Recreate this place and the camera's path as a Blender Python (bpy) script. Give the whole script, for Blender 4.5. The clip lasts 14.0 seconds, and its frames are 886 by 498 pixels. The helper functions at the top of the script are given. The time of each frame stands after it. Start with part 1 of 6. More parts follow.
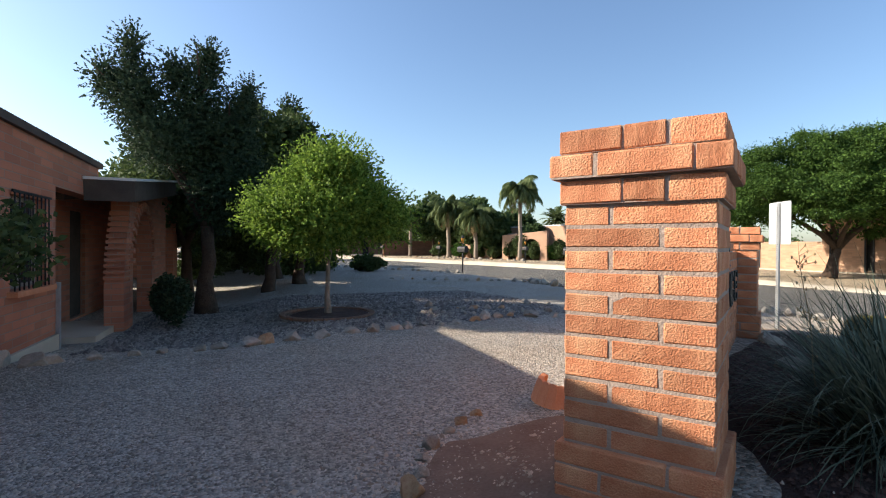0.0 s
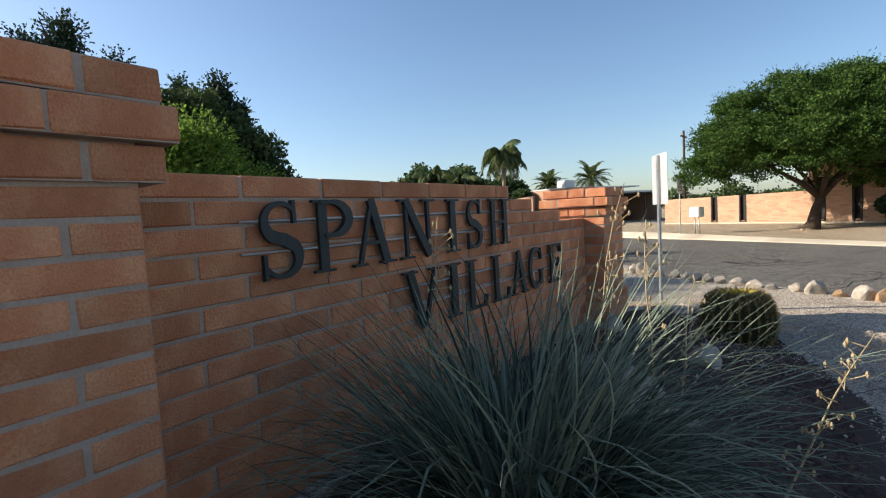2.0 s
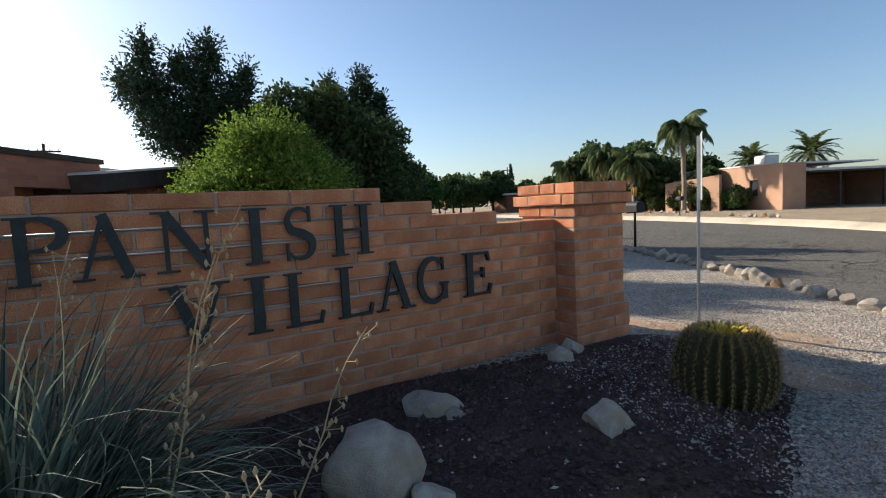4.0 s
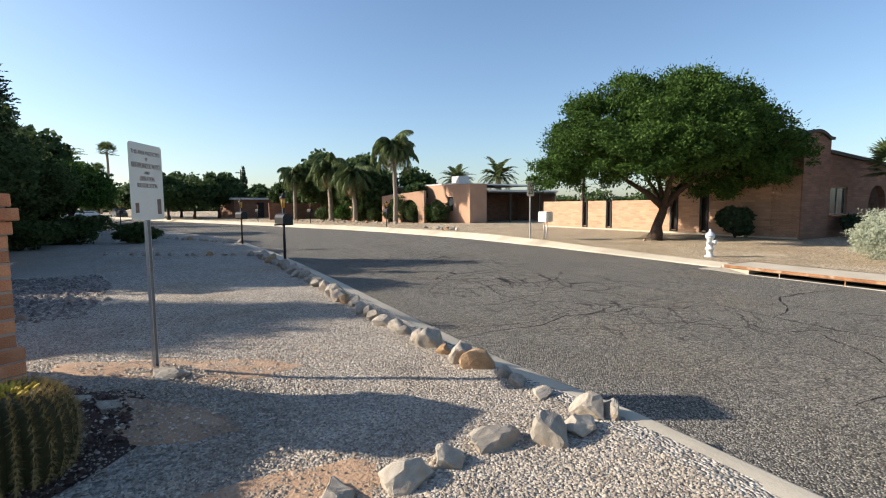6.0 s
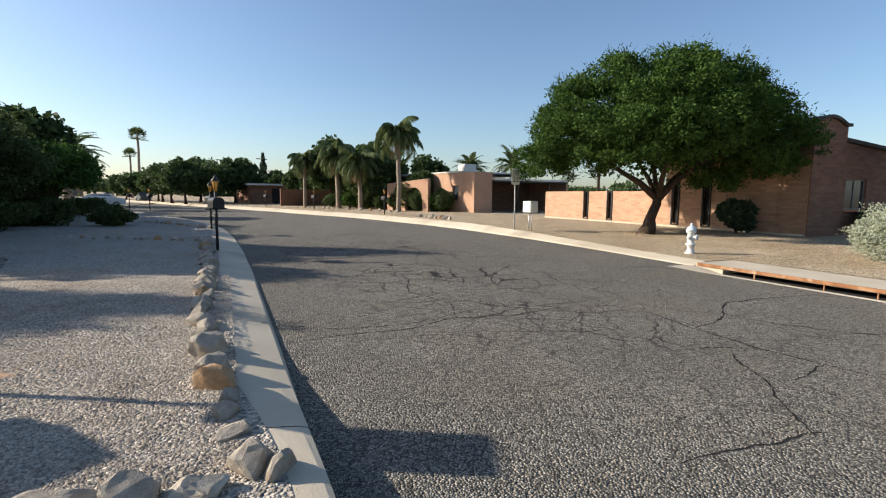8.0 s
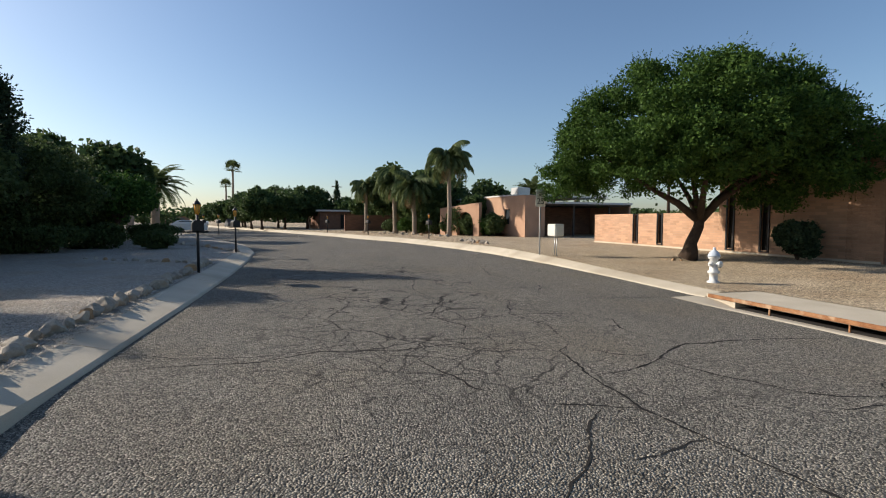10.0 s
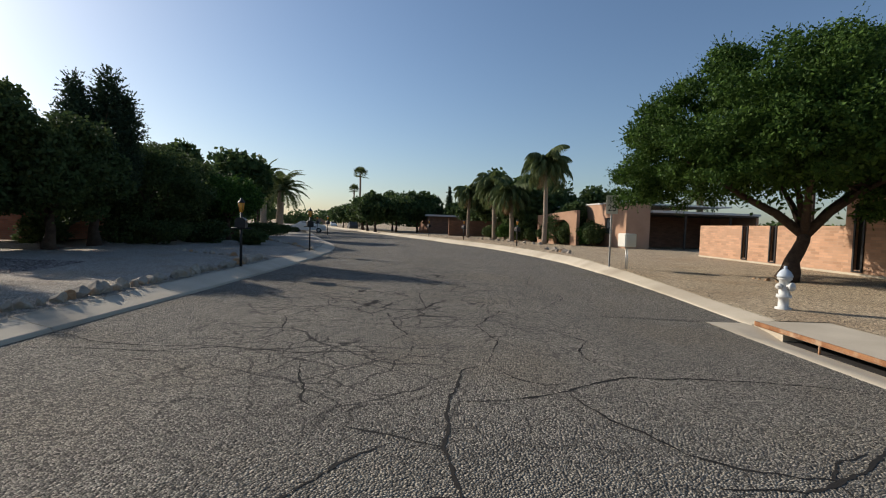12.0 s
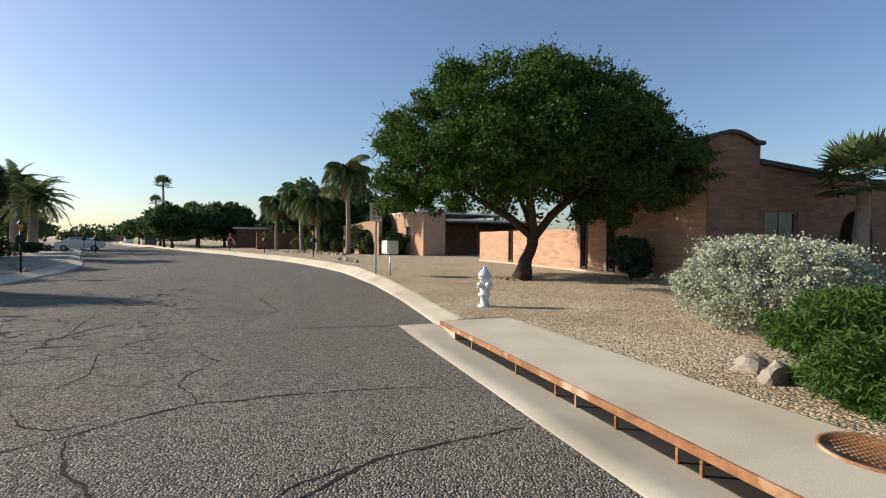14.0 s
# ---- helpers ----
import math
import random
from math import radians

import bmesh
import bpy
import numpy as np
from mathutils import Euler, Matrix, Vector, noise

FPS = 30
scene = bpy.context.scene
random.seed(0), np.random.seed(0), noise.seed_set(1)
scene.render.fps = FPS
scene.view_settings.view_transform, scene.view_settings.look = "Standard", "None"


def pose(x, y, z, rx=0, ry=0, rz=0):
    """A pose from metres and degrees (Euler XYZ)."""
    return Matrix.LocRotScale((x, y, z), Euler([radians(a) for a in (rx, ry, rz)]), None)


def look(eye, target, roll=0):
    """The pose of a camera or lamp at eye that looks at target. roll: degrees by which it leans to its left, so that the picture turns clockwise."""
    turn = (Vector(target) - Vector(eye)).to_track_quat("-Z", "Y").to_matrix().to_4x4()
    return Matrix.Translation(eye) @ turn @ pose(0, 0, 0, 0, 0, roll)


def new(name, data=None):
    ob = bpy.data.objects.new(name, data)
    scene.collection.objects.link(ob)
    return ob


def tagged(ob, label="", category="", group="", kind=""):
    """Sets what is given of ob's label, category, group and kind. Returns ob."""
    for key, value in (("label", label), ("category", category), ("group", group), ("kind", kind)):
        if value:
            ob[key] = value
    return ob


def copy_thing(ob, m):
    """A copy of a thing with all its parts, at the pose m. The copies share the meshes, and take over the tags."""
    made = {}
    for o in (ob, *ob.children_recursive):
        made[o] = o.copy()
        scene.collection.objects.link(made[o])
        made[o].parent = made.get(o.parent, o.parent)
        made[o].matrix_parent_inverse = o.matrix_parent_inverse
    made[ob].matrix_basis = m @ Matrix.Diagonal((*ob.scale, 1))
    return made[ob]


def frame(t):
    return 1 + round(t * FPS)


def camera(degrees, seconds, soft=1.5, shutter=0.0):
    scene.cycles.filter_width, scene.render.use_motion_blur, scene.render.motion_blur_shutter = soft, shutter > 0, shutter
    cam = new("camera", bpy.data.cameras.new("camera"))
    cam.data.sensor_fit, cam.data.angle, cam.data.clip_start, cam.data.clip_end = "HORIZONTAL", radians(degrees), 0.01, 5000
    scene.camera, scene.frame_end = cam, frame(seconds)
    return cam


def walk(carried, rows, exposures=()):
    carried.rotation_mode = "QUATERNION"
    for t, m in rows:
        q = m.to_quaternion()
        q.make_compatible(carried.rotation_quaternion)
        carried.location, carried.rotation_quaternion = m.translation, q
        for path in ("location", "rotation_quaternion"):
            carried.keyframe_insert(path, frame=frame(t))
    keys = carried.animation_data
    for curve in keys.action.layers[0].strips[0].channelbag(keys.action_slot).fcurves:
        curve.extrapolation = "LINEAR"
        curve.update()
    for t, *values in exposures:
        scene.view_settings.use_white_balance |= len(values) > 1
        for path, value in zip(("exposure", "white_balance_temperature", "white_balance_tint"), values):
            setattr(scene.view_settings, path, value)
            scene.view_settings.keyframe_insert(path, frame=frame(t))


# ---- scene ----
cam = camera(84.2, 14.0, soft=1.1)
METRES, EYE, TILT, LEAN, TURN = 17.6, 1.296, 0.0, 0.0, -21.7
ROWS = [
    (0.0, 0.0, 0.0, 0.0, 0.01, -0.38, -0.39),
    (0.5, 0.0325, 0.0167, -0.0009, 4.27, -2.62, -1.37),
    (1.0, 0.0677, 0.0296, 0.0005, 1.91, -1.99, 0.83),
    (1.5, 0.1002, 0.0444, 0.0, 0.68, -3.25, 0.61),
    (2.0, 0.1334, 0.0575, 0.0026, 1.19, -3.73, 3.17),
    (4.5, 0.2879, 0.1234, 0.007, 24.66, -5.2, 2.28),
    (5.0, 0.3247, 0.1402, 0.0076, 10.27, -3.99, 0.73),
    (5.5, 0.3585, 0.1492, 0.0073, 4.12, -5.5, 1.94),
    (6.0, 0.3951, 0.1632, 0.0086, -5.63, -5.04, 0.46),
    (6.5, 0.4271, 0.1726, 0.0083, -7.88, -5.82, 0.42),
    (7.0, 0.46, 0.1857, 0.0093, -6.79, -5.57, -0.87),
    (7.5, 0.4897, 0.1946, 0.0063, -4.73, -7.58, -0.4),
    (8.0, 0.5197, 0.2094, 0.0045, -2.18, -6.27, -0.48),
    (8.5, 0.5524, 0.2194, 0.0021, 2.18, -5.25, 0.45),
    (11.0, 0.7282, 0.2883, -0.0021, 12.13, -2.58, -1.03),
    (11.5, 0.7588, 0.3017, -0.0038, 18.76, -2.53, 0.32),
    (12.0, 0.7854, 0.3222, -0.0029, 21.56, -2.78, -1.81),
    (12.5, 0.8143, 0.3395, -0.0034, 23.05, 0.11, -1.49),
    (13.0, 0.8471, 0.3587, -0.0035, 20.28, 0.41, -0.75),
    (13.5, 0.882, 0.3723, -0.0043, 10.57, 0.72, 0.42),
    (14.0, 0.9165, 0.387, -0.0056, 2.52, -1.08, -0.32),
]
walk(cam, [(t, pose(0, 0, EYE, TILT, LEAN, TURN) @ pose(METRES * x, METRES * y, METRES * z, 90 + pitch, roll, yaw)) for t, x, y, z, yaw, pitch, roll in ROWS],
     [(0.0, 1.1), (1.0, 0.98), (2.0, 0.8), (4.5, 0.65), (5.5, 0.85), (6.5, 0.85), (8.5, 0.57), (11.0, 0.25), (12.5, 0.05), (13.2, 0.1), (14.0, 0.48)])

# ---- world and sun ----
SUN_EL, SUN_AZ = 25.0, 299.0
world = bpy.data.worlds.new("sky")
scene.world = world
world.use_nodes = True
wn = world.node_tree.nodes
sky = wn.new("ShaderNodeTexSky")
sky.sky_type, sky.sun_disc = "NISHITA", False
sky.sun_elevation, sky.sun_rotation = radians(SUN_EL), radians(SUN_AZ)
sky.air_density, sky.dust_density, sky.ozone_density = 1.0, 1.0, 3.2
wn["Background"].inputs["Strength"].default_value = 0.106
world.node_tree.links.new(sky.outputs[0], wn["Background"].inputs["Color"])
sun = new("sun", bpy.data.lights.new("sun", "SUN"))
sun.data.energy, sun.data.angle, sun.data.color = 5.0, radians(0.6), (1.0, 0.905, 0.78)
to_sun = Vector((math.sin(radians(SUN_AZ)) * math.cos(radians(SUN_EL)), math.cos(radians(SUN_AZ)) * math.cos(radians(SUN_EL)), math.sin(radians(SUN_EL))))
sun.matrix_world = look(to_sun * 60, (0, 0, 0))

# ---- materials ----


def surface(name, c1, c2, scale=3.0, rough=0.85, bump=0.3, fine=60.0, per="", third=None, metal=0.0, spread=0.25, depth=0.01):
    """Two colours mixed at a coarse and a fine scale, with fine relief. per: island or object, for brightness that varies piece by piece."""
    m = bpy.data.materials.new(name)
    m.use_nodes = True
    n, l = m.node_tree.nodes, m.node_tree.links
    b = n["Principled BSDF"]
    b.inputs["Roughness"].default_value, b.inputs["Metallic"].default_value = rough, metal
    b.inputs["Specular IOR Level"].default_value = 0.3
    tc = n.new("ShaderNodeTexCoord")
    co = n.new("ShaderNodeTexNoise")
    co.inputs["Scale"].default_value, co.inputs["Detail"].default_value = scale, 4
    fi = n.new("ShaderNodeTexNoise")
    fi.inputs["Scale"].default_value, fi.inputs["Detail"].default_value = fine, 3
    for x in (co, fi):
        l.new(tc.outputs["Object"], x.inputs["Vector"])
    mx = n.new("ShaderNodeMix")
    mx.data_type = "RGBA"
    mx.inputs["A"].default_value, mx.inputs["B"].default_value = (*c1, 1), (*c2, 1)
    ad = n.new("ShaderNodeMath")
    ad.operation = "MULTIPLY_ADD"
    ad.inputs[1].default_value, ad.inputs[2].default_value = 0.6, 0.0
    l.new(fi.outputs["Fac"], ad.inputs[0])
    rm = n.new("ShaderNodeMath")
    rm.operation = "MULTIPLY_ADD"
    rm.inputs[1].default_value = 0.9
    l.new(co.outputs["Fac"], rm.inputs[0])
    l.new(ad.outputs[0], rm.inputs[2])
    ra = n.new("ShaderNodeMapRange")
    ra.inputs["From Min"].default_value, ra.inputs["From Max"].default_value = 0.5, 1.0
    l.new(rm.outputs[0], ra.inputs["Value"])
    l.new(ra.outputs[0], mx.inputs["Factor"])
    col = mx.outputs["Result"]
    if third:
        mx3 = n.new("ShaderNodeMix")
        mx3.data_type = "RGBA"
        mx3.inputs["B"].default_value = (*third, 1)
        n3 = n.new("ShaderNodeTexNoise")
        n3.inputs["Scale"].default_value, n3.inputs["Detail"].default_value = scale * 0.37, 6
        l.new(tc.outputs["Object"], n3.inputs["Vector"])
        r3 = n.new("ShaderNodeMapRange")
        r3.inputs["From Min"].default_value, r3.inputs["From Max"].default_value = 0.52, 0.72
        l.new(n3.outputs["Fac"], r3.inputs["Value"])
        l.new(r3.outputs[0], mx3.inputs["Factor"])
        l.new(col, mx3.inputs["A"])
        col = mx3.outputs["Result"]
    if per:
        rnd = n.new("ShaderNodeNewGeometry" if per == "island" else "ShaderNodeObjectInfo")
        hv = n.new("ShaderNodeHueSaturation")
        rr = n.new("ShaderNodeMapRange")
        rr.inputs["To Min"].default_value, rr.inputs["To Max"].default_value = 1 - spread, 1 + spread
        l.new(rnd.outputs["Random Per Island" if per == "island" else "Random"], rr.inputs["Value"])
        l.new(rr.outputs[0], hv.inputs["Value"])
        l.new(col, hv.inputs["Color"])
        col = hv.outputs["Color"]
    l.new(col, b.inputs["Base Color"])
    if bump:
        bp = n.new("ShaderNodeBump")
        bp.inputs["Strength"].default_value, bp.inputs["Distance"].default_value = bump, depth
        l.new(rm.outputs[0], bp.inputs["Height"])
        l.new(bp.outputs[0], b.inputs["Normal"])
    return m


def leafy(name, c1, c2, through_part=0.35, spread=0.5):
    """Thin leaves: some light passes; colour varies leaf by leaf."""
    m = bpy.data.materials.new(name)
    m.use_nodes = True
    n, l = m.node_tree.nodes, m.node_tree.links
    b = n["Principled BSDF"]
    b.inputs["Roughness"].default_value = 0.65
    b.inputs["Specular IOR Level"].default_value = 0.12
    ge = n.new("ShaderNodeNewGeometry")
    mx = n.new("ShaderNodeMix")
    mx.data_type = "RGBA"
    mx.inputs["A"].default_value, mx.inputs["B"].default_value = (*c1, 1), (*c2, 1)
    l.new(ge.outputs["Random Per Island"], mx.inputs["Factor"])
    l.new(mx.outputs["Result"], b.inputs["Base Color"])
    tr = n.new("ShaderNodeBsdfTranslucent")
    l.new(mx.outputs["Result"], tr.inputs["Color"])
    ms = n.new("ShaderNodeMixShader")
    ms.inputs[0].default_value = through_part
    l.new(b.outputs[0], ms.inputs[1])
    l.new(tr.outputs[0], ms.inputs[2])
    l.new(ms.outputs[0], n["Material Output"].inputs["Surface"])
    return m


def bricked(name, c1, c2, mortar, length=0.41, course=0.1, bump=0.5):
    """Far brickwork: courses along local x, up local z."""
    m = surface(name, c1, c2, 1.5, 0.9, 0.0)
    n, l = m.node_tree.nodes, m.node_tree.links
    b = n["Principled BSDF"]
    tc = n.new("ShaderNodeTexCoord")
    sp, cb = n.new("ShaderNodeSeparateXYZ"), n.new("ShaderNodeCombineXYZ")
    l.new(tc.outputs["Object"], sp.inputs[0])
    su = n.new("ShaderNodeMath")
    l.new(sp.outputs["X"], su.inputs[0])
    l.new(sp.outputs["Y"], su.inputs[1])
    l.new(su.outputs[0], cb.inputs["X"])
    l.new(sp.outputs["Z"], cb.inputs["Y"])
    br = n.new("ShaderNodeTexBrick")
    br.inputs["Scale"].default_value = 1.0
    br.inputs["Brick Width"].default_value, br.inputs["Row Height"].default_value = length, course
    br.inputs["Mortar Size"].default_value, br.inputs["Mortar Smooth"].default_value = 0.008, 0.3
    br.inputs["Color1"].default_value, br.inputs["Color2"].default_value = (0.8, 0.8, 0.8, 1), (1.15, 1.12, 1.1, 1)
    br.inputs["Mortar"].default_value = (*[a / max(c, 0.01) for a, c in zip(mortar, c1)], 1)
    l.new(cb.outputs[0], br.inputs["Vector"])
    mul = n.new("ShaderNodeMix")
    mul.data_type, mul.blend_type = "RGBA", "MULTIPLY"
    mul.inputs["Factor"].default_value = 1.0
    src = b.inputs["Base Color"].links[0].from_socket
    l.new(src, mul.inputs["A"])
    l.new(br.outputs["Color"], mul.inputs["B"])
    l.new(mul.outputs["Result"], b.inputs["Base Color"])
    bp = n.new("ShaderNodeBump")
    bp.inputs["Strength"].default_value, bp.inputs["Distance"].default_value = bump, -0.015
    l.new(br.outputs["Fac"], bp.inputs["Height"])
    l.new(bp.outputs[0], b.inputs["Normal"])
    return m


def gravelly(name, c1, c2, c3, size=34.0, lo=0.42, hi=1.42):
    """Loose stones of about 3 cm, each of its own shade."""
    m = surface(name, c1, c2, 0.7, 0.95, 0.0, 9.0)
    n, l = m.node_tree.nodes, m.node_tree.links
    b = n["Principled BSDF"]
    tc = n.new("ShaderNodeTexCoord")
    vo = n.new("ShaderNodeTexVoronoi")
    vo.inputs["Scale"].default_value = size
    l.new(tc.outputs["Object"], vo.inputs["Vector"])
    sp = n.new("ShaderNodeSeparateColor")
    l.new(vo.outputs["Color"], sp.inputs[0])
    rr = n.new("ShaderNodeMapRange")
    rr.inputs["To Min"].default_value, rr.inputs["To Max"].default_value = lo, hi
    l.new(sp.outputs[0], rr.inputs["Value"])
    hv = n.new("ShaderNodeHueSaturation")
    l.new(rr.outputs[0], hv.inputs["Value"])
    src = b.inputs["Base Color"].links[0].from_socket
    mx = n.new("ShaderNodeMix")
    mx.data_type = "RGBA"
    mx.inputs["B"].default_value = (*c3, 1)
    no = n.new("ShaderNodeTexNoise")
    no.inputs["Scale"].default_value, no.inputs["Detail"].default_value = 0.45, 8
    l.new(tc.outputs["Object"], no.inputs["Vector"])
    r2 = n.new("ShaderNodeMapRange")
    r2.inputs["From Min"].default_value, r2.inputs["From Max"].default_value = 0.5, 0.68
    l.new(no.outputs["Fac"], r2.inputs["Value"])
    l.new(r2.outputs[0], mx.inputs["Factor"])
    l.new(src, mx.inputs["A"])
    l.new(mx.outputs["Result"], hv.inputs["Color"])
    l.new(hv.outputs["Color"], b.inputs["Base Color"])
    bp = n.new("ShaderNodeBump")
    bp.inputs["Strength"].default_value, bp.inputs["Distance"].default_value = 1.0, -0.02
    l.new(vo.outputs["Distance"], bp.inputs["Height"])
    l.new(bp.outputs[0], b.inputs["Normal"])
    return m


def asphalt():
    """Worn chip seal: grey and tan chips set in tar, with a fine net of cracks in the most worn stretch."""
    m = gravelly("asphalt", (0.186, 0.168, 0.138), (0.25, 0.226, 0.184), (0.214, 0.187, 0.144), 60.0, 0.35, 1.9)
    n, l = m.node_tree.nodes, m.node_tree.links
    b = n["Principled BSDF"]
    tc = n.new("ShaderNodeTexCoord")

    def edge(scale, vector, lo, hi):
        vo = n.new("ShaderNodeTexVoronoi")
        vo.feature = "DISTANCE_TO_EDGE"
        vo.inputs["Scale"].default_value = scale
        l.new(vector, vo.inputs["Vector"])
        r = n.new("ShaderNodeMapRange")
        r.inputs["From Min"].default_value, r.inputs["From Max"].default_value = lo, hi
        r.inputs["To Min"].default_value, r.inputs["To Max"].default_value = 1.0, 0.0
        l.new(vo.outputs["Distance"], r.inputs["Value"])
        return r.outputs[0]

    def over(col, fac, tint):
        mx = n.new("ShaderNodeMix")
        mx.data_type = "RGBA"
        mx.inputs["B"].default_value = (*tint, 1)
        l.new(fac, mx.inputs["Factor"])
        l.new(col, mx.inputs["A"])
        return mx.outputs["Result"]

    def times(p, q):
        mu = n.new("ShaderNodeMath")
        mu.operation = "MULTIPLY"
        l.new(p, mu.inputs[0])
        l.new(q, mu.inputs[1])
        return mu.outputs[0]

    col = b.inputs["Base Color"].links[0].from_socket
    col = over(col, edge(60.0, tc.outputs["Object"], 0.02, 0.13), (0.03, 0.027, 0.023))
    wob = n.new("ShaderNodeTexNoise")
    wob.inputs["Scale"].default_value, wob.inputs["Detail"].default_value = 1.6, 5
    l.new(tc.outputs["Object"], wob.inputs["Vector"])
    wv = n.new("ShaderNodeVectorMath")
    wv.operation = "MULTIPLY_ADD"
    wv.inputs[1].default_value = (0.55, 0.55, 0)
    l.new(wob.outputs["Color"], wv.inputs[0])
    l.new(tc.outputs["Object"], wv.inputs[2])
    # the worn stretch, an oval along the street
    off = n.new("ShaderNodeVectorMath")
    off.operation = "MULTIPLY_ADD"
    off.inputs[1].default_value = (0.27, 0.085, 0.0)
    off.inputs[2].default_value = (-14.0 * 0.27, -11.0 * 0.085, 0.0)
    l.new(tc.outputs["Object"], off.inputs[0])
    ln = n.new("ShaderNodeVectorMath")
    ln.operation = "LENGTH"
    l.new(off.outputs[0], ln.inputs[0])
    oval = n.new("ShaderNodeMapRange")
    oval.inputs["From Min"].default_value, oval.inputs["From Max"].default_value = 0.35, 1.05
    oval.inputs["To Min"].default_value, oval.inputs["To Max"].default_value = 1.0, 0.0
    l.new(ln.outputs["Value"], oval.inputs["Value"])
    ms = n.new("ShaderNodeTexNoise")
    ms.inputs["Scale"].default_value, ms.inputs["Detail"].default_value = 0.5, 4
    l.new(tc.outputs["Object"], ms.inputs["Vector"])
    rk = n.new("ShaderNodeMapRange")
    rk.inputs["From Min"].default_value, rk.inputs["From Max"].default_value = 0.36, 0.5
    l.new(ms.outputs["Fac"], rk.inputs["Value"])
    worn = times(oval.outputs[0], rk.outputs[0])
    for scale, wide in ((0.9, 0.016), (1.9, 0.024)):
        col = over(col, times(edge(scale, wv.outputs[0], wide * 0.35, wide), worn), (0.014, 0.012, 0.011))
    l.new(col, b.inputs["Base Color"])
    return m


BRICK = surface("slump_brick", (0.465, 0.152, 0.068), (0.655, 0.338, 0.18), 8.0, 0.92, 0.8, 130.0, "object", (0.42, 0.145, 0.066), spread=0.22, depth=0.016)
MORTAR = surface("mortar", (0.32, 0.24, 0.19), (0.41, 0.32, 0.26), 8.0, 0.95, 0.9, 90.0)
GRAVEL = gravelly("gravel", (0.335, 0.30, 0.25), (0.43, 0.38, 0.32), (0.37, 0.305, 0.23), 48.0)
GRAVEL_TAN = gravelly("tan_gravel", (0.36, 0.28, 0.18), (0.45, 0.355, 0.24), (0.34, 0.25, 0.155), 34.0, 0.3, 1.55)
PEBBLE = surface("pebble", (0.25, 0.205, 0.155), (0.48, 0.41, 0.325), 2.0, 0.9, 0.2, 40.0, "island", spread=0.5)
ROCK_PEBBLE = surface("tan_pebble", (0.30, 0.22, 0.15), (0.48, 0.37, 0.27), 2.0, 0.9, 0.2, 40.0, "island", spread=0.45)
RUBBLE = surface("rubble_stone", (0.13, 0.11, 0.095), (0.26, 0.22, 0.19), 2.0, 0.9, 0.2, 40.0, "island", spread=0.5)
SOIL = surface("mulch_soil", (0.045, 0.028, 0.024), (0.085, 0.053, 0.044), 4.0, 1.0, 1.0, 80.0, third=(0.11, 0.068, 0.046), depth=0.03)
DIRT = surface("bare_dirt", (0.36, 0.22, 0.13), (0.46, 0.31, 0.20), 2.0, 1.0, 0.8, 40.0, depth=0.02)
DIRT_DARK = surface("damp_dirt", (0.15, 0.085, 0.055), (0.25, 0.16, 0.11), 2.5, 1.0, 0.9, 50.0, depth=0.02)
CONCRETE = surface("concrete", (0.43, 0.372, 0.28), (0.55, 0.482, 0.375), 1.2, 0.9, 0.45, 90.0, third=(0.37, 0.31, 0.23))
ASPHALT = asphalt()
CRACK = surface("open_crack", (0.010, 0.009, 0.008), (0.022, 0.019, 0.016), 6.0, 1.0, 0.0)
ROCK = surface("pale_rock", (0.26, 0.22, 0.175), (0.47, 0.415, 0.335), 5.0, 0.9, 0.7, 60.0, "object", (0.33, 0.24, 0.16), spread=0.22, depth=0.02)
ROCK_TAN = surface("tan_rock", (0.30, 0.17, 0.085), (0.46, 0.31, 0.18), 5.0, 0.9, 0.7, 60.0, "object", spread=0.2, depth=0.02)
BLACK_METAL = surface("black_metal", (0.012, 0.012, 0.013), (0.025, 0.023, 0.022), 9.0, 0.5, 0.1)
DARK_GREEN = surface("letter_paint", (0.014, 0.022, 0.024), (0.03, 0.04, 0.042), 9.0, 0.5, 0.15)
GALV = surface("galvanised", (0.36, 0.36, 0.35), (0.48, 0.48, 0.47), 14.0, 0.45, 0.1, metal=0.6)
SIGN_WHITE = surface("sign_white", (0.62, 0.60, 0.52), (0.72, 0.70, 0.62), 3.0, 0.5, 0.05)
SIGN_BACK = surface("sign_back", (0.42, 0.43, 0.43), (0.52, 0.53, 0.53), 4.0, 0.5, 0.05, metal=0.3)
INK = surface("sign_ink", (0.03, 0.03, 0.035), (0.06, 0.06, 0.065), 30.0, 0.6, 0.0)
INK_BROWN = surface("faded_ink", (0.13, 0.08, 0.06), (0.22, 0.15, 0.12), 30.0, 0.6, 0.0)
AMBER = surface("amber_glass", (0.75, 0.30, 0.04), (0.85, 0.40, 0.06), 10.0, 0.25, 0.1)
HYDRANT_PAINT = surface("hydrant_paint", (0.55, 0.55, 0.53), (0.70, 0.70, 0.67), 10.0, 0.55, 0.25, third=(0.40, 0.37, 0.32))
HYDRANT_CAP = surface("hydrant_cap", (0.42, 0.47, 0.52), (0.50, 0.55, 0.60), 10.0, 0.5, 0.2)
RUST = surface("rusty_steel", (0.17, 0.066, 0.026), (0.35, 0.175, 0.08), 7.0, 0.85, 0.6, 60.0, third=(0.56, 0.43, 0.29))
# near-black for the inlet's shade; also slit backs, post holes, a door, a lid
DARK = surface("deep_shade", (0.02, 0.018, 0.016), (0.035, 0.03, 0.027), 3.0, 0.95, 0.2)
WALL_R = bricked("adobe_brick", (0.42, 0.245, 0.15), (0.50, 0.31, 0.20), (0.36, 0.23, 0.155))
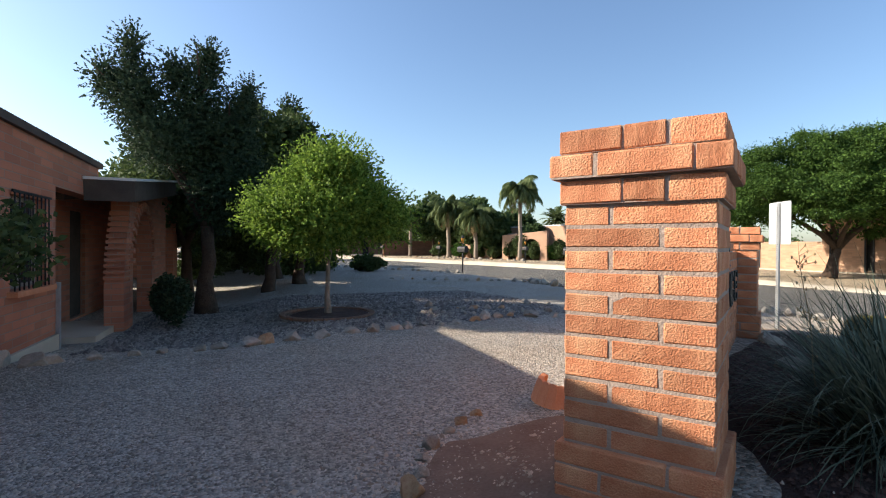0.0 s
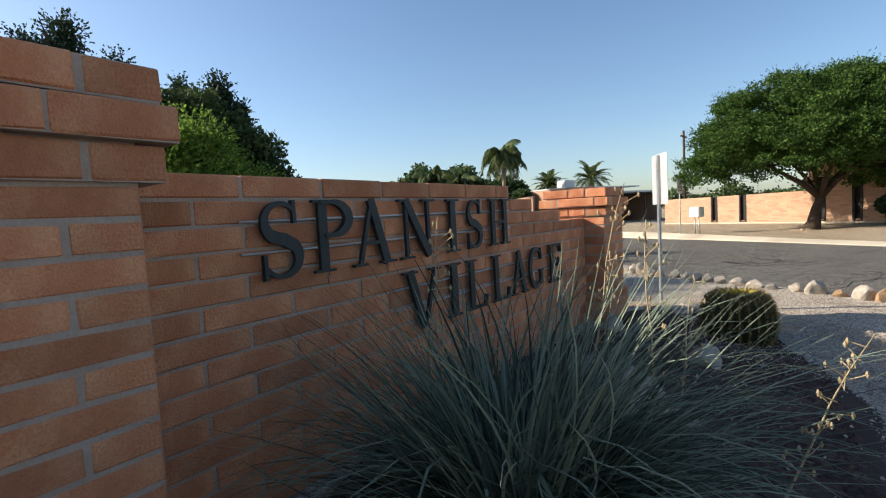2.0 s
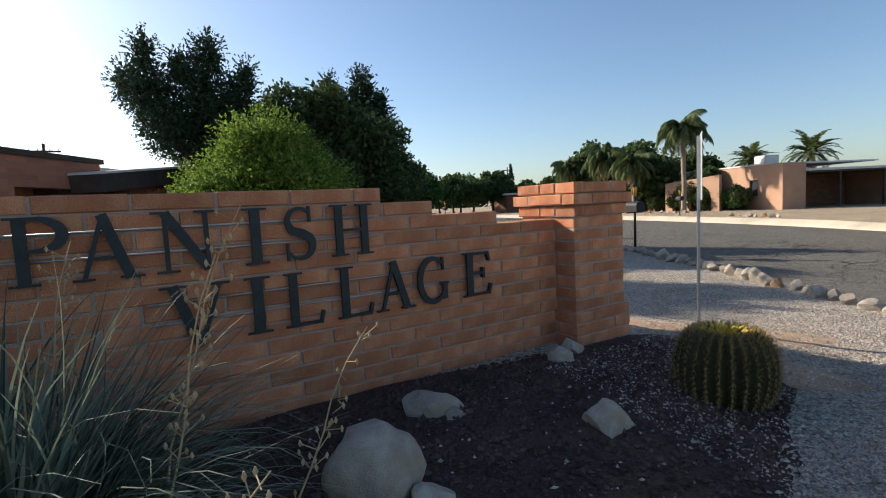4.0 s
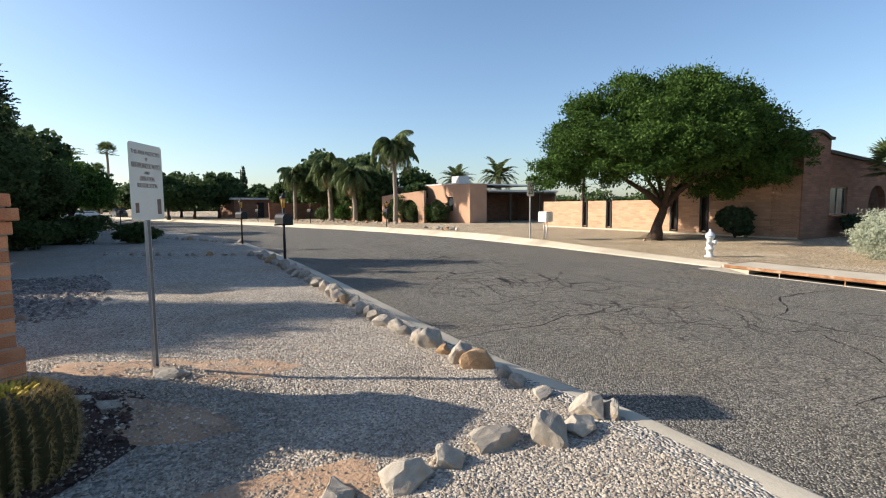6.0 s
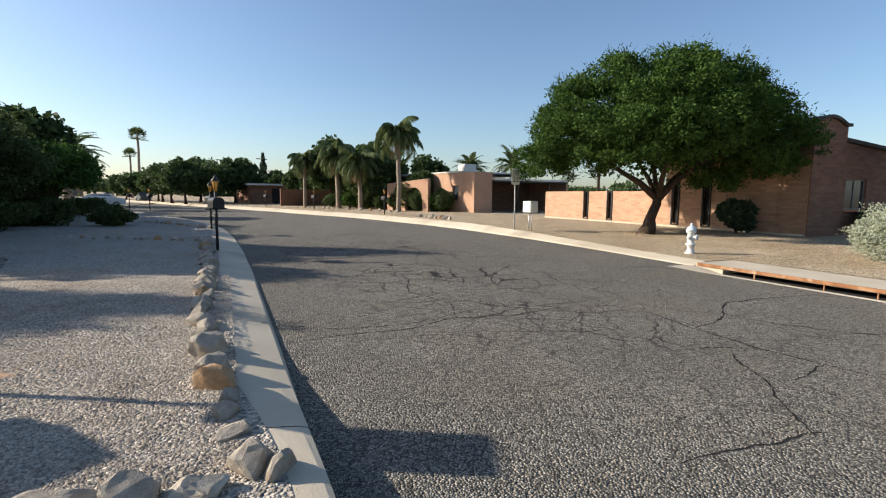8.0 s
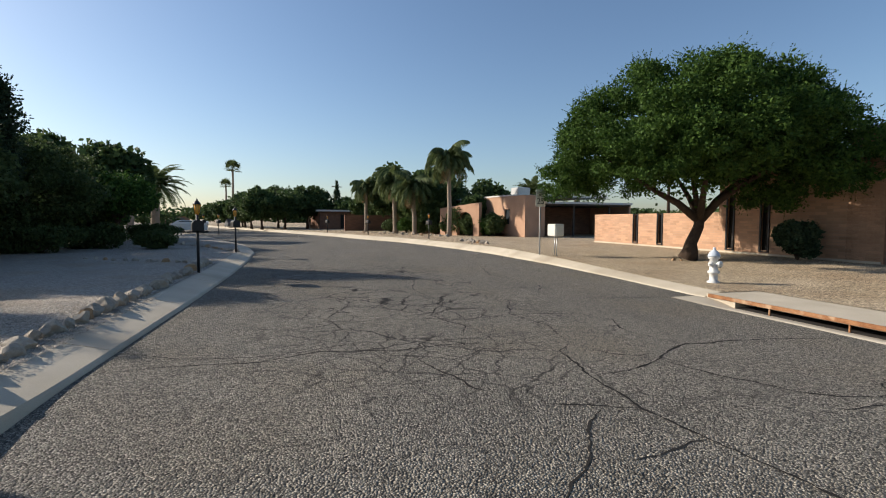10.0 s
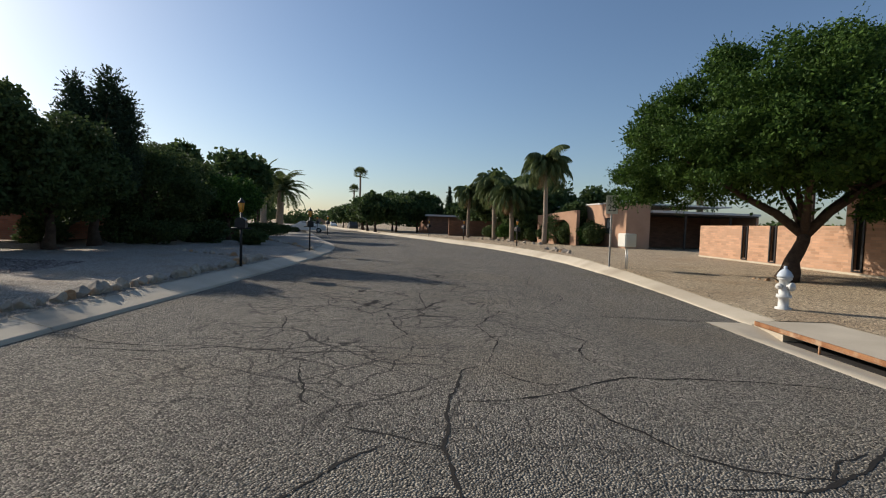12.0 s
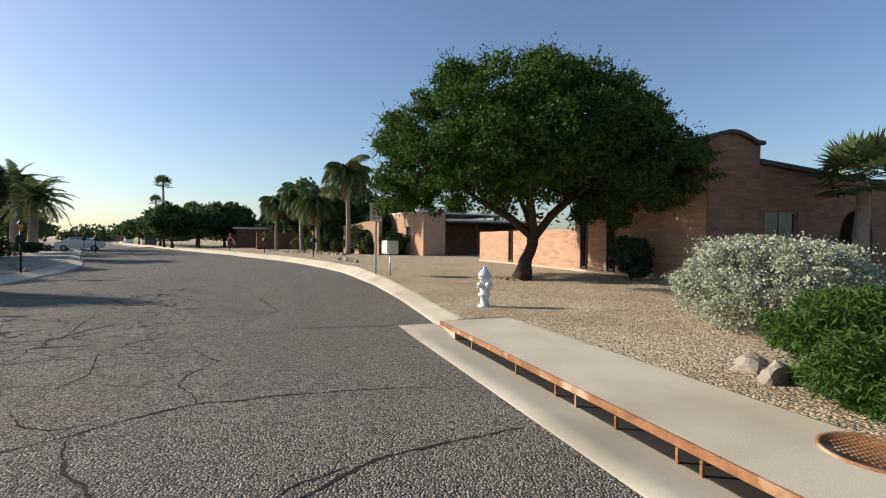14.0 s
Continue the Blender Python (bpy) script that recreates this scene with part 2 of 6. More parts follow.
WALL_L = bricked("red_brick", (0.37, 0.145, 0.085), (0.45, 0.195, 0.115), (0.27, 0.17, 0.125))
# brown brick; on the corner house a darkened adobe_brick, with shade in its colour
WALL_BROWN_SHADED = bricked("brown_and_shaded_brick", (0.20, 0.105, 0.07), (0.26, 0.14, 0.09), (0.15, 0.09, 0.065))
STUCCO = surface("peach_stucco", (0.40, 0.235, 0.15), (0.48, 0.30, 0.20), 1.2, 0.95, 0.4, 50.0)
ROOF = surface("pale_roofing", (0.55, 0.53, 0.49), (0.66, 0.64, 0.60), 1.5, 0.8, 0.2)
FASCIA = surface("dark_fascia", (0.05, 0.038, 0.03), (0.09, 0.07, 0.055), 4.0, 0.8, 0.3)
GLASS = surface("window_glass", (0.03, 0.035, 0.04), (0.05, 0.055, 0.06), 0.7, 0.08, 0.0)
FRAME = surface("window_frame_paint", (0.19, 0.165, 0.14), (0.27, 0.24, 0.21), 6.0, 0.6, 0.1)
BARK = surface("bark", (0.042, 0.027, 0.018), (0.084, 0.057, 0.039), 7.0, 0.95, 1.0, 30.0, depth=0.03)
BARK_PALM = surface("palm_bark", (0.22, 0.17, 0.125), (0.32, 0.26, 0.20), 6.0, 0.95, 1.0, 25.0, depth=0.03)
TERRACOTTA = surface("terracotta", (0.50, 0.19, 0.09), (0.60, 0.27, 0.14), 7.0, 0.85, 0.4)
LEAF_TREE = leafy("acacia_leaf", (0.022, 0.052, 0.012), (0.085, 0.150, 0.028), 0.28)
LEAF_LEMON = leafy("citrus_leaf", (0.07, 0.13, 0.02), (0.25, 0.36, 0.06), 0.45)
LEAF_DARK = leafy("juniper_leaf", (0.022, 0.042, 0.024), (0.060, 0.088, 0.045), 0.2)
LEAF_OLIVE = leafy("olive_leaf", (0.040, 0.065, 0.024), (0.095, 0.13, 0.045), 0.3)
LEAF_FAR = leafy("far_leaf", (0.035, 0.065, 0.025), (0.09, 0.13, 0.045), 0.3)
LEAF_GREY = leafy("sage_leaf", (0.26, 0.29, 0.20), (0.48, 0.50, 0.38), 0.15)
LEAF_GREEN = leafy("shrub_leaf", (0.025, 0.062, 0.014), (0.085, 0.155, 0.03), 0.25)
BLADE = leafy("grey_green_blade", (0.024, 0.038, 0.026), (0.27, 0.32, 0.225), 0.2)
DRY = leafy("dry_stalk", (0.35, 0.26, 0.13), (0.55, 0.43, 0.26), 0.2)
FROND = leafy("frond", (0.05, 0.08, 0.03), (0.16, 0.19, 0.075), 0.3)
FROND_DRY = leafy("dead_frond", (0.22, 0.14, 0.07), (0.34, 0.24, 0.13), 0.2)
CACTUS = surface("cactus_skin", (0.026, 0.027, 0.010), (0.055, 0.05, 0.018), 8.0, 0.7, 0.3)
SPINE = leafy("spine", (0.26, 0.18, 0.075), (0.48, 0.355, 0.15), 0.1)
FLOWER = leafy("yellow_bloom", (0.42, 0.26, 0.04), (0.75, 0.55, 0.09), 0.2)
CHIP = surface("bark_chip", (0.05, 0.028, 0.022), (0.11, 0.068, 0.054), 3.0, 0.95, 0.3, 40.0, "island", spread=0.5)
CAR_WHITE = surface("white_car_paint", (0.62, 0.62, 0.60), (0.68, 0.68, 0.66), 1.0, 0.3, 0.0)
CAR_DARK = surface("grey_car_paint", (0.10, 0.10, 0.105), (0.13, 0.13, 0.135), 1.0, 0.3, 0.0)
RUBBER = surface("rubber", (0.015, 0.015, 0.015), (0.025, 0.025, 0.025), 9.0, 0.9, 0.2)

# ---- mesh helpers ----


def mesh_ob(name, verts, faces, material, parent=None, label="", smooth=False):
    me = bpy.data.meshes.new(name)
    me.from_pydata([tuple(map(float, p)) for p in verts], [], faces)
    if smooth:
        me.shade_smooth()
    me.materials.append(material)
    me.update()
    ob = new(name, me)
    ob.parent = parent
    return tagged(ob, label)


def part(name, bm, material, parent=None, label="", smooth=False):
    me = bpy.data.meshes.new(name)
    bm.to_mesh(me)
    bm.free()
    if smooth:
        me.shade_smooth()
    me.materials.append(material)
    ob = new(name, me)
    ob.parent = parent
    return tagged(ob, label)


def empty(name, m, label, category, group="", kind=""):
    ob = new(name)
    ob.matrix_basis = m
    return tagged(ob, label, category, group, kind)


def add_box(bm, x0, x1, y0, y1, z0, z1, bevel=0.0):
    vs = [bm.verts.new(p) for p in ((x0, y0, z0), (x1, y0, z0), (x1, y1, z0), (x0, y1, z0), (x0, y0, z1), (x1, y0, z1), (x1, y1, z1), (x0, y1, z1))]
    fs = [bm.faces.new([vs[i] for i in f]) for f in ((3, 2, 1, 0), (4, 5, 6, 7), (0, 1, 5, 4), (1, 2, 6, 5), (2, 3, 7, 6), (3, 0, 4, 7))]
    if bevel:
        es = list({e for f in fs for e in f.edges})
        bmesh.ops.bevel(bm, geom=es, offset=bevel, segments=1, affect="EDGES")


def add_strip(bm, x0, x1, y0, y1, za, zb, ta, tb):
    """An upright slab whose foot runs from za to zb and whose top from ta to tb."""
    vs = [bm.verts.new(p) for p in ((x0, y0, za), (x1, y0, zb), (x1, y1, zb), (x0, y1, za), (x0, y0, ta), (x1, y0, tb), (x1, y1, tb), (x0, y1, ta))]
    for f in ((3, 2, 1, 0), (4, 5, 6, 7), (0, 1, 5, 4), (1, 2, 6, 5), (2, 3, 7, 6), (3, 0, 4, 7)):
        bm.faces.new([vs[i] for i in f])


def box(name, x0, x1, y0, y1, z0, z1, material, parent=None, label="", bevel=0.0):
    bm = bmesh.new()
    add_box(bm, x0, x1, y0, y1, z0, z1, bevel)
    return part(name, bm, material, parent, label)


def tube_data(points, radii, sides=8, cap=True):
    """Vertices and faces of a tapered tube along a line of points."""
    verts, faces = [], []
    pts = [Vector(p) for p in points]
    for i, p in enumerate(pts):
        d = (pts[min(i + 1, len(pts) - 1)] - pts[max(i - 1, 0)]).normalized()
        a = d.cross(Vector((0.31, 0.95, 0.05))).normalized()
        b = d.cross(a)
        for k in range(sides):
            w = 2 * math.pi * k / sides
            verts.append(p + (a * math.cos(w) + b * math.sin(w)) * radii[i])
    for i in range(len(pts) - 1):
        for k in range(sides):
            q = (k + 1) % sides
            faces.append((i * sides + k, i * sides + q, (i + 1) * sides + q, (i + 1) * sides + k))
    if cap:
        faces.append(tuple(range(sides - 1, -1, -1)))
        faces.append(tuple((len(pts) - 1) * sides + k for k in range(sides)))
    return verts, faces


def join_data(chunks):
    verts, faces = [], []
    for v, f in chunks:
        o = len(verts)
        verts += list(v)
        faces += [tuple(i + o for i in q) for q in f]
    return verts, faces


def tube(name, points, radii, material, parent=None, label="", sides=8, smooth=True):
    v, f = tube_data(points, radii, sides)
    return mesh_ob(name, v, f, material, parent, label, smooth)


def lathe(name, profile, material, parent=None, label="", sides=20, x=0.0, y=0.0):
    """A turned shape from (radius, height) pairs."""
    verts, faces = [], []
    for r, z in profile:
        for k in range(sides):
            w = 2 * math.pi * k / sides
            verts.append((x + r * math.cos(w), y + r * math.sin(w), z))
    for i in range(len(profile) - 1):
        for k in range(sides):
            q = (k + 1) % sides
            faces.append((i * sides + k, i * sides + q, (i + 1) * sides + q, (i + 1) * sides + k))
    faces.append(tuple(range(sides - 1, -1, -1)))
    faces.append(tuple((len(profile) - 1) * sides + k for k in range(sides)))
    return mesh_ob(name, verts, faces, material, parent, label, True)


def fast_mesh(name, verts, faces, material, parent=None, label=""):
    """A large mesh from numpy arrays: verts (n, 3), faces (m, k)."""
    me = bpy.data.meshes.new(name)
    n, k = faces.shape
    me.vertices.add(len(verts))
    me.vertices.foreach_set("co", np.asarray(verts, np.float32).ravel())
    me.loops.add(n * k)
    me.loops.foreach_set("vertex_index", faces.astype(np.int32).ravel())
    me.polygons.add(n)
    me.polygons.foreach_set("loop_start", np.arange(0, n * k, k, dtype=np.int32))
    me.materials.append(material)
    me.update(calc_edges=True)
    me.validate()
    ob = new(name, me)
    ob.parent = parent
    return tagged(ob, label)

# ---- ground, road, kerbs ----
U, V, C0 = Vector((0.828, 0.561)), Vector((-0.561, 0.828)), Vector((1.75, 1.415))
WALL_TURN = math.degrees(math.atan2(U.y, U.x))


def ease(x, a, b):
    k = min(max((x - a) / (b - a), 0.0), 1.0)
    return k * k * (3 - 2 * k)


def sv(x, y):
    """Place along and across the sign wall."""
    return (x - C0.x) * U.x + (y - C0.y) * U.y, (x - C0.x) * V.x + (y - C0.y) * V.y


def height(x, y):
    """The yard's level: flat, with a low mound along the sign wall."""
    s, w = sv(x, y)
    along = ease(s, -1.2, 0.6) * (1 - ease(s, 5.6, 7.4))
    across = ease(w, -1.7, -0.4) if w < 0 else 1 - ease(w, 0.5, 1.6)
    bumpy = 0.012 * noise.noise(Vector((x * 1.3, y * 1.3, 0)))
    dip = 0.25 * ease(y, 6.0, 9.5) * (1 - ease(x, -1.0, 1.5))
    return 0.17 * along * across - dip + bumpy


def line_x(y, table):
    for (y0, x0), (y1, x1) in zip(table, table[1:]):
        if y <= y1:
            k = max(0.0, (y - y0) / (y1 - y0))
            return x0 + (x1 - x0) * k
    return table[-1][1]


LEFT = [(-60, 10.42), (3, 10.3), (10, 10.3), (14, 10.25), (18, 10.12), (23, 9.8), (27, 9.1), (30, 8.4), (38, 5.75), (43, 4.2), (60, -1.0), (132, -23.8), (220, -48.0)]
RIGHT = [(-60, 20.2), (8, 20.2), (12, 20.5), (16, 20.65), (22, 20.5), (26, 20.0), (31, 19.1), (36, 17.9), (42.6, 15.6), (48, 14.1), (54, 11.9), (77, 3.7), (100, -5.0), (134, -16.0), (220, -39.0)]
ROAD_Z = -0.25


def right_level(x, y):
    """The yard across the street dips towards the storm inlet."""
    return -0.18 * (1 - ease(y, 9.5, 22)) * (1 - ease(x, 23.5, 28.5))


def kerb_left(y):
    return line_x(y, LEFT)


def kerb_right(y):
    return line_x(y, RIGHT)


def sheet(name, rows, material, label, category):
    """A mesh lofted through rows of points of equal length."""
    w = len(rows[0])
    verts = [p for r in rows for p in r]
    faces = [(i * w + k, i * w + k + 1, (i + 1) * w + k + 1, (i + 1) * w + k) for i in range(len(rows) - 1) for k in range(w - 1)]
    return tagged(mesh_ob(name, verts, faces, material, None, "", True), label, category, "", "structure")


def steps(a, b, near0, near1, fine, coarse):
    out, y = [], a
    while y < b:
        out.append(y)
        y += fine if near0 <= y < near1 else coarse
    return out + [b]


YS = steps(-40, 220, -6, 14, 0.25, 2.0)
sheet("ground", [[(x, y, -0.42) for x in (-2500, -300, 0, 300, 2500)] for y in (-2500, -300, 0, 300, 2500)], GRAVEL_TAN, "pale dry desert ground around the street", "ground")
def road_right(y):
    return 19.55 if y < 8.56 else kerb_right(y)




def edge_rise(d, y):
    return 0.07 * ease(y, 2.4, 5.2) * (1 - ease(d, 0.0, 1.8))


ROAD_K = (0, 0.03, 0.06, 0.1, 0.14, 0.18, 0.25, 0.375, 0.5, 0.625, 0.75, 0.875, 1)
road = sheet("road", [[(kerb_left(y) + (road_right(y) - kerb_left(y)) * k, y, ROAD_Z + 0.05 * math.sin(math.pi * k) - 0.04 * k + edge_rise((road_right(y) - kerb_left(y)) * k, y)) for k in ROAD_K] for y in sorted(YS + [8.555, 8.565])], ASPHALT, "worn grey asphalt street with a net of cracks", "road")


def road_level(x, y):
    k = (x - kerb_left(y)) / (road_right(y) - kerb_left(y))
    return ROAD_Z + 0.05 * math.sin(math.pi * k) - 0.04 * k + edge_rise(x - kerb_left(y), y)


def crack(pts, wide, seed):
    """A ragged open crack wandering through the points, its width uneven, with crumbled lips."""
    r = random.Random(seed)
    line = []
    for (x0, y0), (x1, y1) in zip(pts, pts[1:]):
        n = max(2, int(math.hypot(x1 - x0, y1 - y0) / 0.045))
        for i in range(n):
            k = i / n
            line.append((x0 + (x1 - x0) * k, y0 + (y1 - y0) * k))
    line.append(pts[-1])
    verts, faces = [], []
    for i, (x, y) in enumerate(line):
        (xa, ya), (xb, yb) = line[max(i - 1, 0)], line[min(i + 1, len(line) - 1)]
        d = math.hypot(xb - xa, yb - ya) or 1.0
        nx, ny = -(yb - ya) / d, (xb - xa) / d
        w = 0.05 * noise.noise(Vector((x * 2.3, y * 2.3, seed))) + 0.022 * noise.noise(Vector((x * 11, y * 11, seed)))
        h = wide * (0.35 + 0.75 * r.random() + 0.5 * noise.noise(Vector((x * 3, y * 3, seed + 5)))) * min(1.0, 0.25 + 4 * min(i, len(line) - 1 - i) / len(line))
        cx_, cy_ = x + nx * w, y + ny * w
        z = road_level(cx_, cy_) + 0.003
        verts += [(cx_ - nx * h / 2, cy_ - ny * h / 2, z), (cx_ + nx * h / 2, cy_ + ny * h / 2, z)]
    faces = [(2 * i, 2 * i + 1, 2 * i + 3, 2 * i + 2) for i in range(len(line) - 1)]
    return mesh_ob("crack", verts, faces, CRACK, road, "dark ragged crack in the asphalt")


MAIN = [(15.35, 1.2), (15.2, 2.2), (15.05, 2.85), (15.0, 3.35), (15.03, 3.8), (15.06, 4.2), (15.18, 5.05), (15.42, 5.32)]
CRACKS = [
    (MAIN, 0.028), ([(15.07, 4.16), (15.5, 4.25), (15.85, 4.37), (16.15, 4.55), (16.5, 4.86), (16.85, 5.03), (17.5, 5.1), (18.3, 5.1), (19.3, 4.95)], 0.02),
    ([(15.44, 5.28), (15.68, 4.88), (15.97, 4.71), (16.29, 4.76)], 0.012), ([(13.4, 1.9), (14.06, 2.59), (14.25, 2.9), (14.46, 3.2), (14.66, 3.4)], 0.022),
    ([(14.3, 3.6), (14.6, 3.5), (14.87, 3.38), (15.0, 3.34)], 0.016), ([(14.4, 2.6), (14.8, 2.66), (15.1, 2.72)], 0.012),
    ([(13.45, 5.4), (13.66, 4.7), (13.85, 4.1), (13.98, 3.94)], 0.016), ([(10.4, 5.25), (11.15, 5.42), (11.85, 5.46), (12.5, 5.73), (13.4, 5.56), (14.1, 5.68), (15.0, 5.5)], 0.02),
    ([(10.4, 6.0), (10.95, 5.72), (11.5, 5.62), (12.3, 5.8), (13.2, 6.1)], 0.014), ([(16.1, 4.5), (16.3, 3.9), (16.5, 3.6), (16.64, 3.35), (16.9, 3.18), (17.2, 3.08), (17.4, 3.1), (17.6, 3.32), (17.95, 3.5)], 0.018),
    ([(16.6, 2.95), (17.1, 2.92), (17.7, 3.2), (18.14, 3.55), (18.7, 3.7), (19.4, 3.8)], 0.022),
    ([(12.3, 2.0), (12.9, 1.98), (13.3, 1.94), (13.6, 1.9)], 0.012), ([(16.9, 5.05), (16.6, 5.8), (16.9, 6.6), (16.5, 7.4)], 0.014),
    ([(17.4, 3.1), (17.3, 2.2), (17.6, 1.3)], 0.014), ([(11.0, 7.2), (12.2, 7.0), (13.4, 7.4), (14.6, 7.1), (15.8, 7.3), (17.4, 7.0)], 0.014),
    ([(10.6, 8.6), (12.0, 8.3), (13.2, 8.7), (14.8, 8.4), (16.6, 8.8)], 0.014), ([(11.4, 10.4), (13.0, 10.0), (14.4, 10.5), (16.2, 10.1), (18.0, 10.5)], 0.016),
    ([(12.6, 5.7), (12.9, 6.6), (12.6, 7.6), (13.0, 8.7), (12.7, 10.0)], 0.014), ([(14.2, 5.7), (14.5, 6.6), (14.2, 7.5), (14.7, 8.6), (14.5, 10.4), (14.9, 12.4)], 0.016),
    ([(15.5, 5.4), (15.7, 6.4), (15.5, 7.4), (16.0, 8.6), (15.8, 10.2)], 0.014), ([(11.2, 12.6), (13.0, 12.2), (15.0, 12.8), (17.4, 12.3)], 0.018),
    ([(11.0, 15.2), (13.4, 14.8), (16.0, 15.4)], 0.02), ([(16.8, 9.0), (17.6, 10.6), (17.2, 13.0), (17.9, 16.0)], 0.018)]
for k, (pts, wide) in enumerate(CRACKS):
    crack(pts, wide * (1.15 if k in (0, 3) else 1.75), k + 1)


def kerb_wide(y):
    """The near kerb is narrow and high at the corner, wide and rolled beyond."""
    return 0.2 + 0.38 * ease(y, 2.2, 5.2)


XL = [-1, -0.6, -0.3, -0.1, -0.07, -0.05, -0.035, -0.02, -0.01] + [k / 60 for k in range(61)]
sheet("yard_near", [[((kerb_left(y) - kerb_wide(y)) * k if k >= 0 else 60 * k, y, height((kerb_left(y) - kerb_wide(y)) * k if k >= 0 else 60 * k, y)) for k in XL] for y in YS], GRAVEL, "pale grey gravel yard with a low mound", "gravel")
sheet("yard_far", [[(kerb_right(y) + 0.39 + d, y, right_level(kerb_right(y) + 0.39 + d, y)) for d in (0, 0.5, 1, 2, 4, 6, 8, 16, 60)] for y in [8.3] + [y for y in YS if y >= 8.5]], GRAVEL_TAN, "tan gravel front yard across the street", "gravel")
sheet("yard_side", [[(x, y, right_level(x, y)) for x in (21.5, 22, 23, 24, 25, 26, 27, 28, 29, 36, 80)] for y in (-40, -10, 0, 2, 4, 6, 7.3, 8.3)], GRAVEL_TAN, "tan gravel yard beside the pavement", "gravel")


def kerb(name, edge, side, y0, y1, label):
    """A rolled concrete kerb in cast lengths with open joints; side: the way to the yard."""
    root = empty(name, Matrix(), label, "kerb", "", "structure")
    y = y0
    while y < y1 - 0.1:
        step = 3.0 if y < 60 else 12.0
        rows = []
        n = 6
        for i in range(n + 1):
            yy = y + 0.006 + (min(step, y1 - y) - 0.012) * i / n
            e = edge(yy)
            top = right_level(e + 0.5, yy) if side > 0 else 0.0
            foot = ROAD_Z - 0.035 if side > 0 else ROAD_Z + 0.006 + edge_rise(0, yy)
            k = ease(yy, 2.2, 5.2) if side < 0 else 0.75
            high = ((-0.03, -0.4), (-0.02, 0.02), (0.02, 0.45), (0.06, 0.86), (0.09, 0.95), (0.22, 0.99), (0.32, 1.01), (0.41, 1.03))
            flat = ((-0.03, -0.4), (-0.02, 0.02), (0.0, 0.07), (0.05, 0.14), (0.11, 0.24), (0.22, 0.5), (0.32, 0.78), (0.43, 1.03))
            if side < 0:
                high = ((-0.03, -0.4), (-0.02, 0.02), (0.0, 0.5), (0.02, 0.9), (0.05, 0.95), (0.12, 0.98), (0.18, 0.99), (0.25, 0.99))
                flat = ((-0.03, -0.4), (-0.02, 0.02), (0.0, 0.17), (0.02, 0.25), (0.15, 0.42), (0.3, 0.62), (0.45, 0.82), (0.62, 0.99))
            rows.append([(e + side * (p[0] + (q[0] - p[0]) * k), yy, foot + (top - foot) * (p[1] + (q[1] - p[1]) * k)) for p, q in zip(high, flat)])
        w = 8
        verts = [p for r in rows for p in r]
        faces = [(i * w + k, i * w + k + 1, (i + 1) * w + k + 1, (i + 1) * w + k) for i in range(n) for k in range(w - 1)]
        mesh_ob("kerb_length", verts, faces, CONCRETE, root, "", side > 0)
        y += step
    return root


kerb("kerb_left", kerb_left, -1, -30, 180, "rolled concrete kerb beside the gravel yard")
kerb("kerb_right", kerb_right, 1, 8.35, 180, "rolled concrete kerb across the street")


def patch(name, cx, cy, ax, ay, turn, material, label, category, lift=0.006, seed=0.0, rough=0.25):
    """A flat patch with an uneven outline that follows the yard."""
    rings, n = 10, 64
    verts, faces = [], []
    c, s = math.cos(radians(turn)), math.sin(radians(turn))
    for i in range(rings + 1):
        for k in range(n):
            w = 2 * math.pi * k / n
            r = i / rings * (1 + rough * noise.noise(Vector((2 * math.cos(w) + seed, 2 * math.sin(w), seed))) + rough * 0.35 * noise.noise(Vector((7 * math.cos(w), 7 * math.sin(w) + seed, seed))))
            px, py = ax * r * math.cos(w), ay * r * math.sin(w)
            x, y = cx + c * px - s * py, cy + s * px + c * py
            verts.append((x, y, height(x, y) + lift + (0.01 * noise.noise(Vector((x * 6, y * 6, 2))) + 0.008 if i < rings else -0.012)))
    for i in range(rings):
        for k in range(n):
            q = (k + 1) % n
            faces.append((i * n + k, (i + 1) * n + k, (i + 1) * n + q, i * n + q))
    return tagged(mesh_ob(name, verts, faces, material, None, "", True), label, category, "", "structure")


bed = C0 + U * 2.95 - V * 0.85
patch("planting_bed", bed.x, bed.y, 3.05, 1.12, WALL_TURN, SOIL, "dark mulched planting bed below the sign wall", "planting bed", 0.012, 3.0, 0.22)
patch("dirt_patch", 7.4, 4.75, 1.0, 0.42, -15, DIRT, "bare tan dirt round the sign post", "bare ground", -0.004, 5.0)
patch("dirt_patch", 7.0, 3.8, 0.85, 0.3, -20, DIRT, "dusty tan dirt between mulch and sign post", "bare ground", -0.002, 12.0)
patch("dirt_patch", 6.15, 3.9, 0.55, 0.3, 20, DIRT, "bare tan dirt beside the mulch", "bare ground", 0.006, 9.0)
patch("dirt_patch", 7.7, 2.45, 0.8, 0.35, 10, DIRT, "bare tan dirt along the rock border", "bare ground", -0.004, 6.0)
patch("dirt_patch", 1.35, 2.35, 1.0, 0.55, 45, DIRT_DARK, "reddish bare dirt behind the brick pillar", "bare ground", 0.0, 7.0)

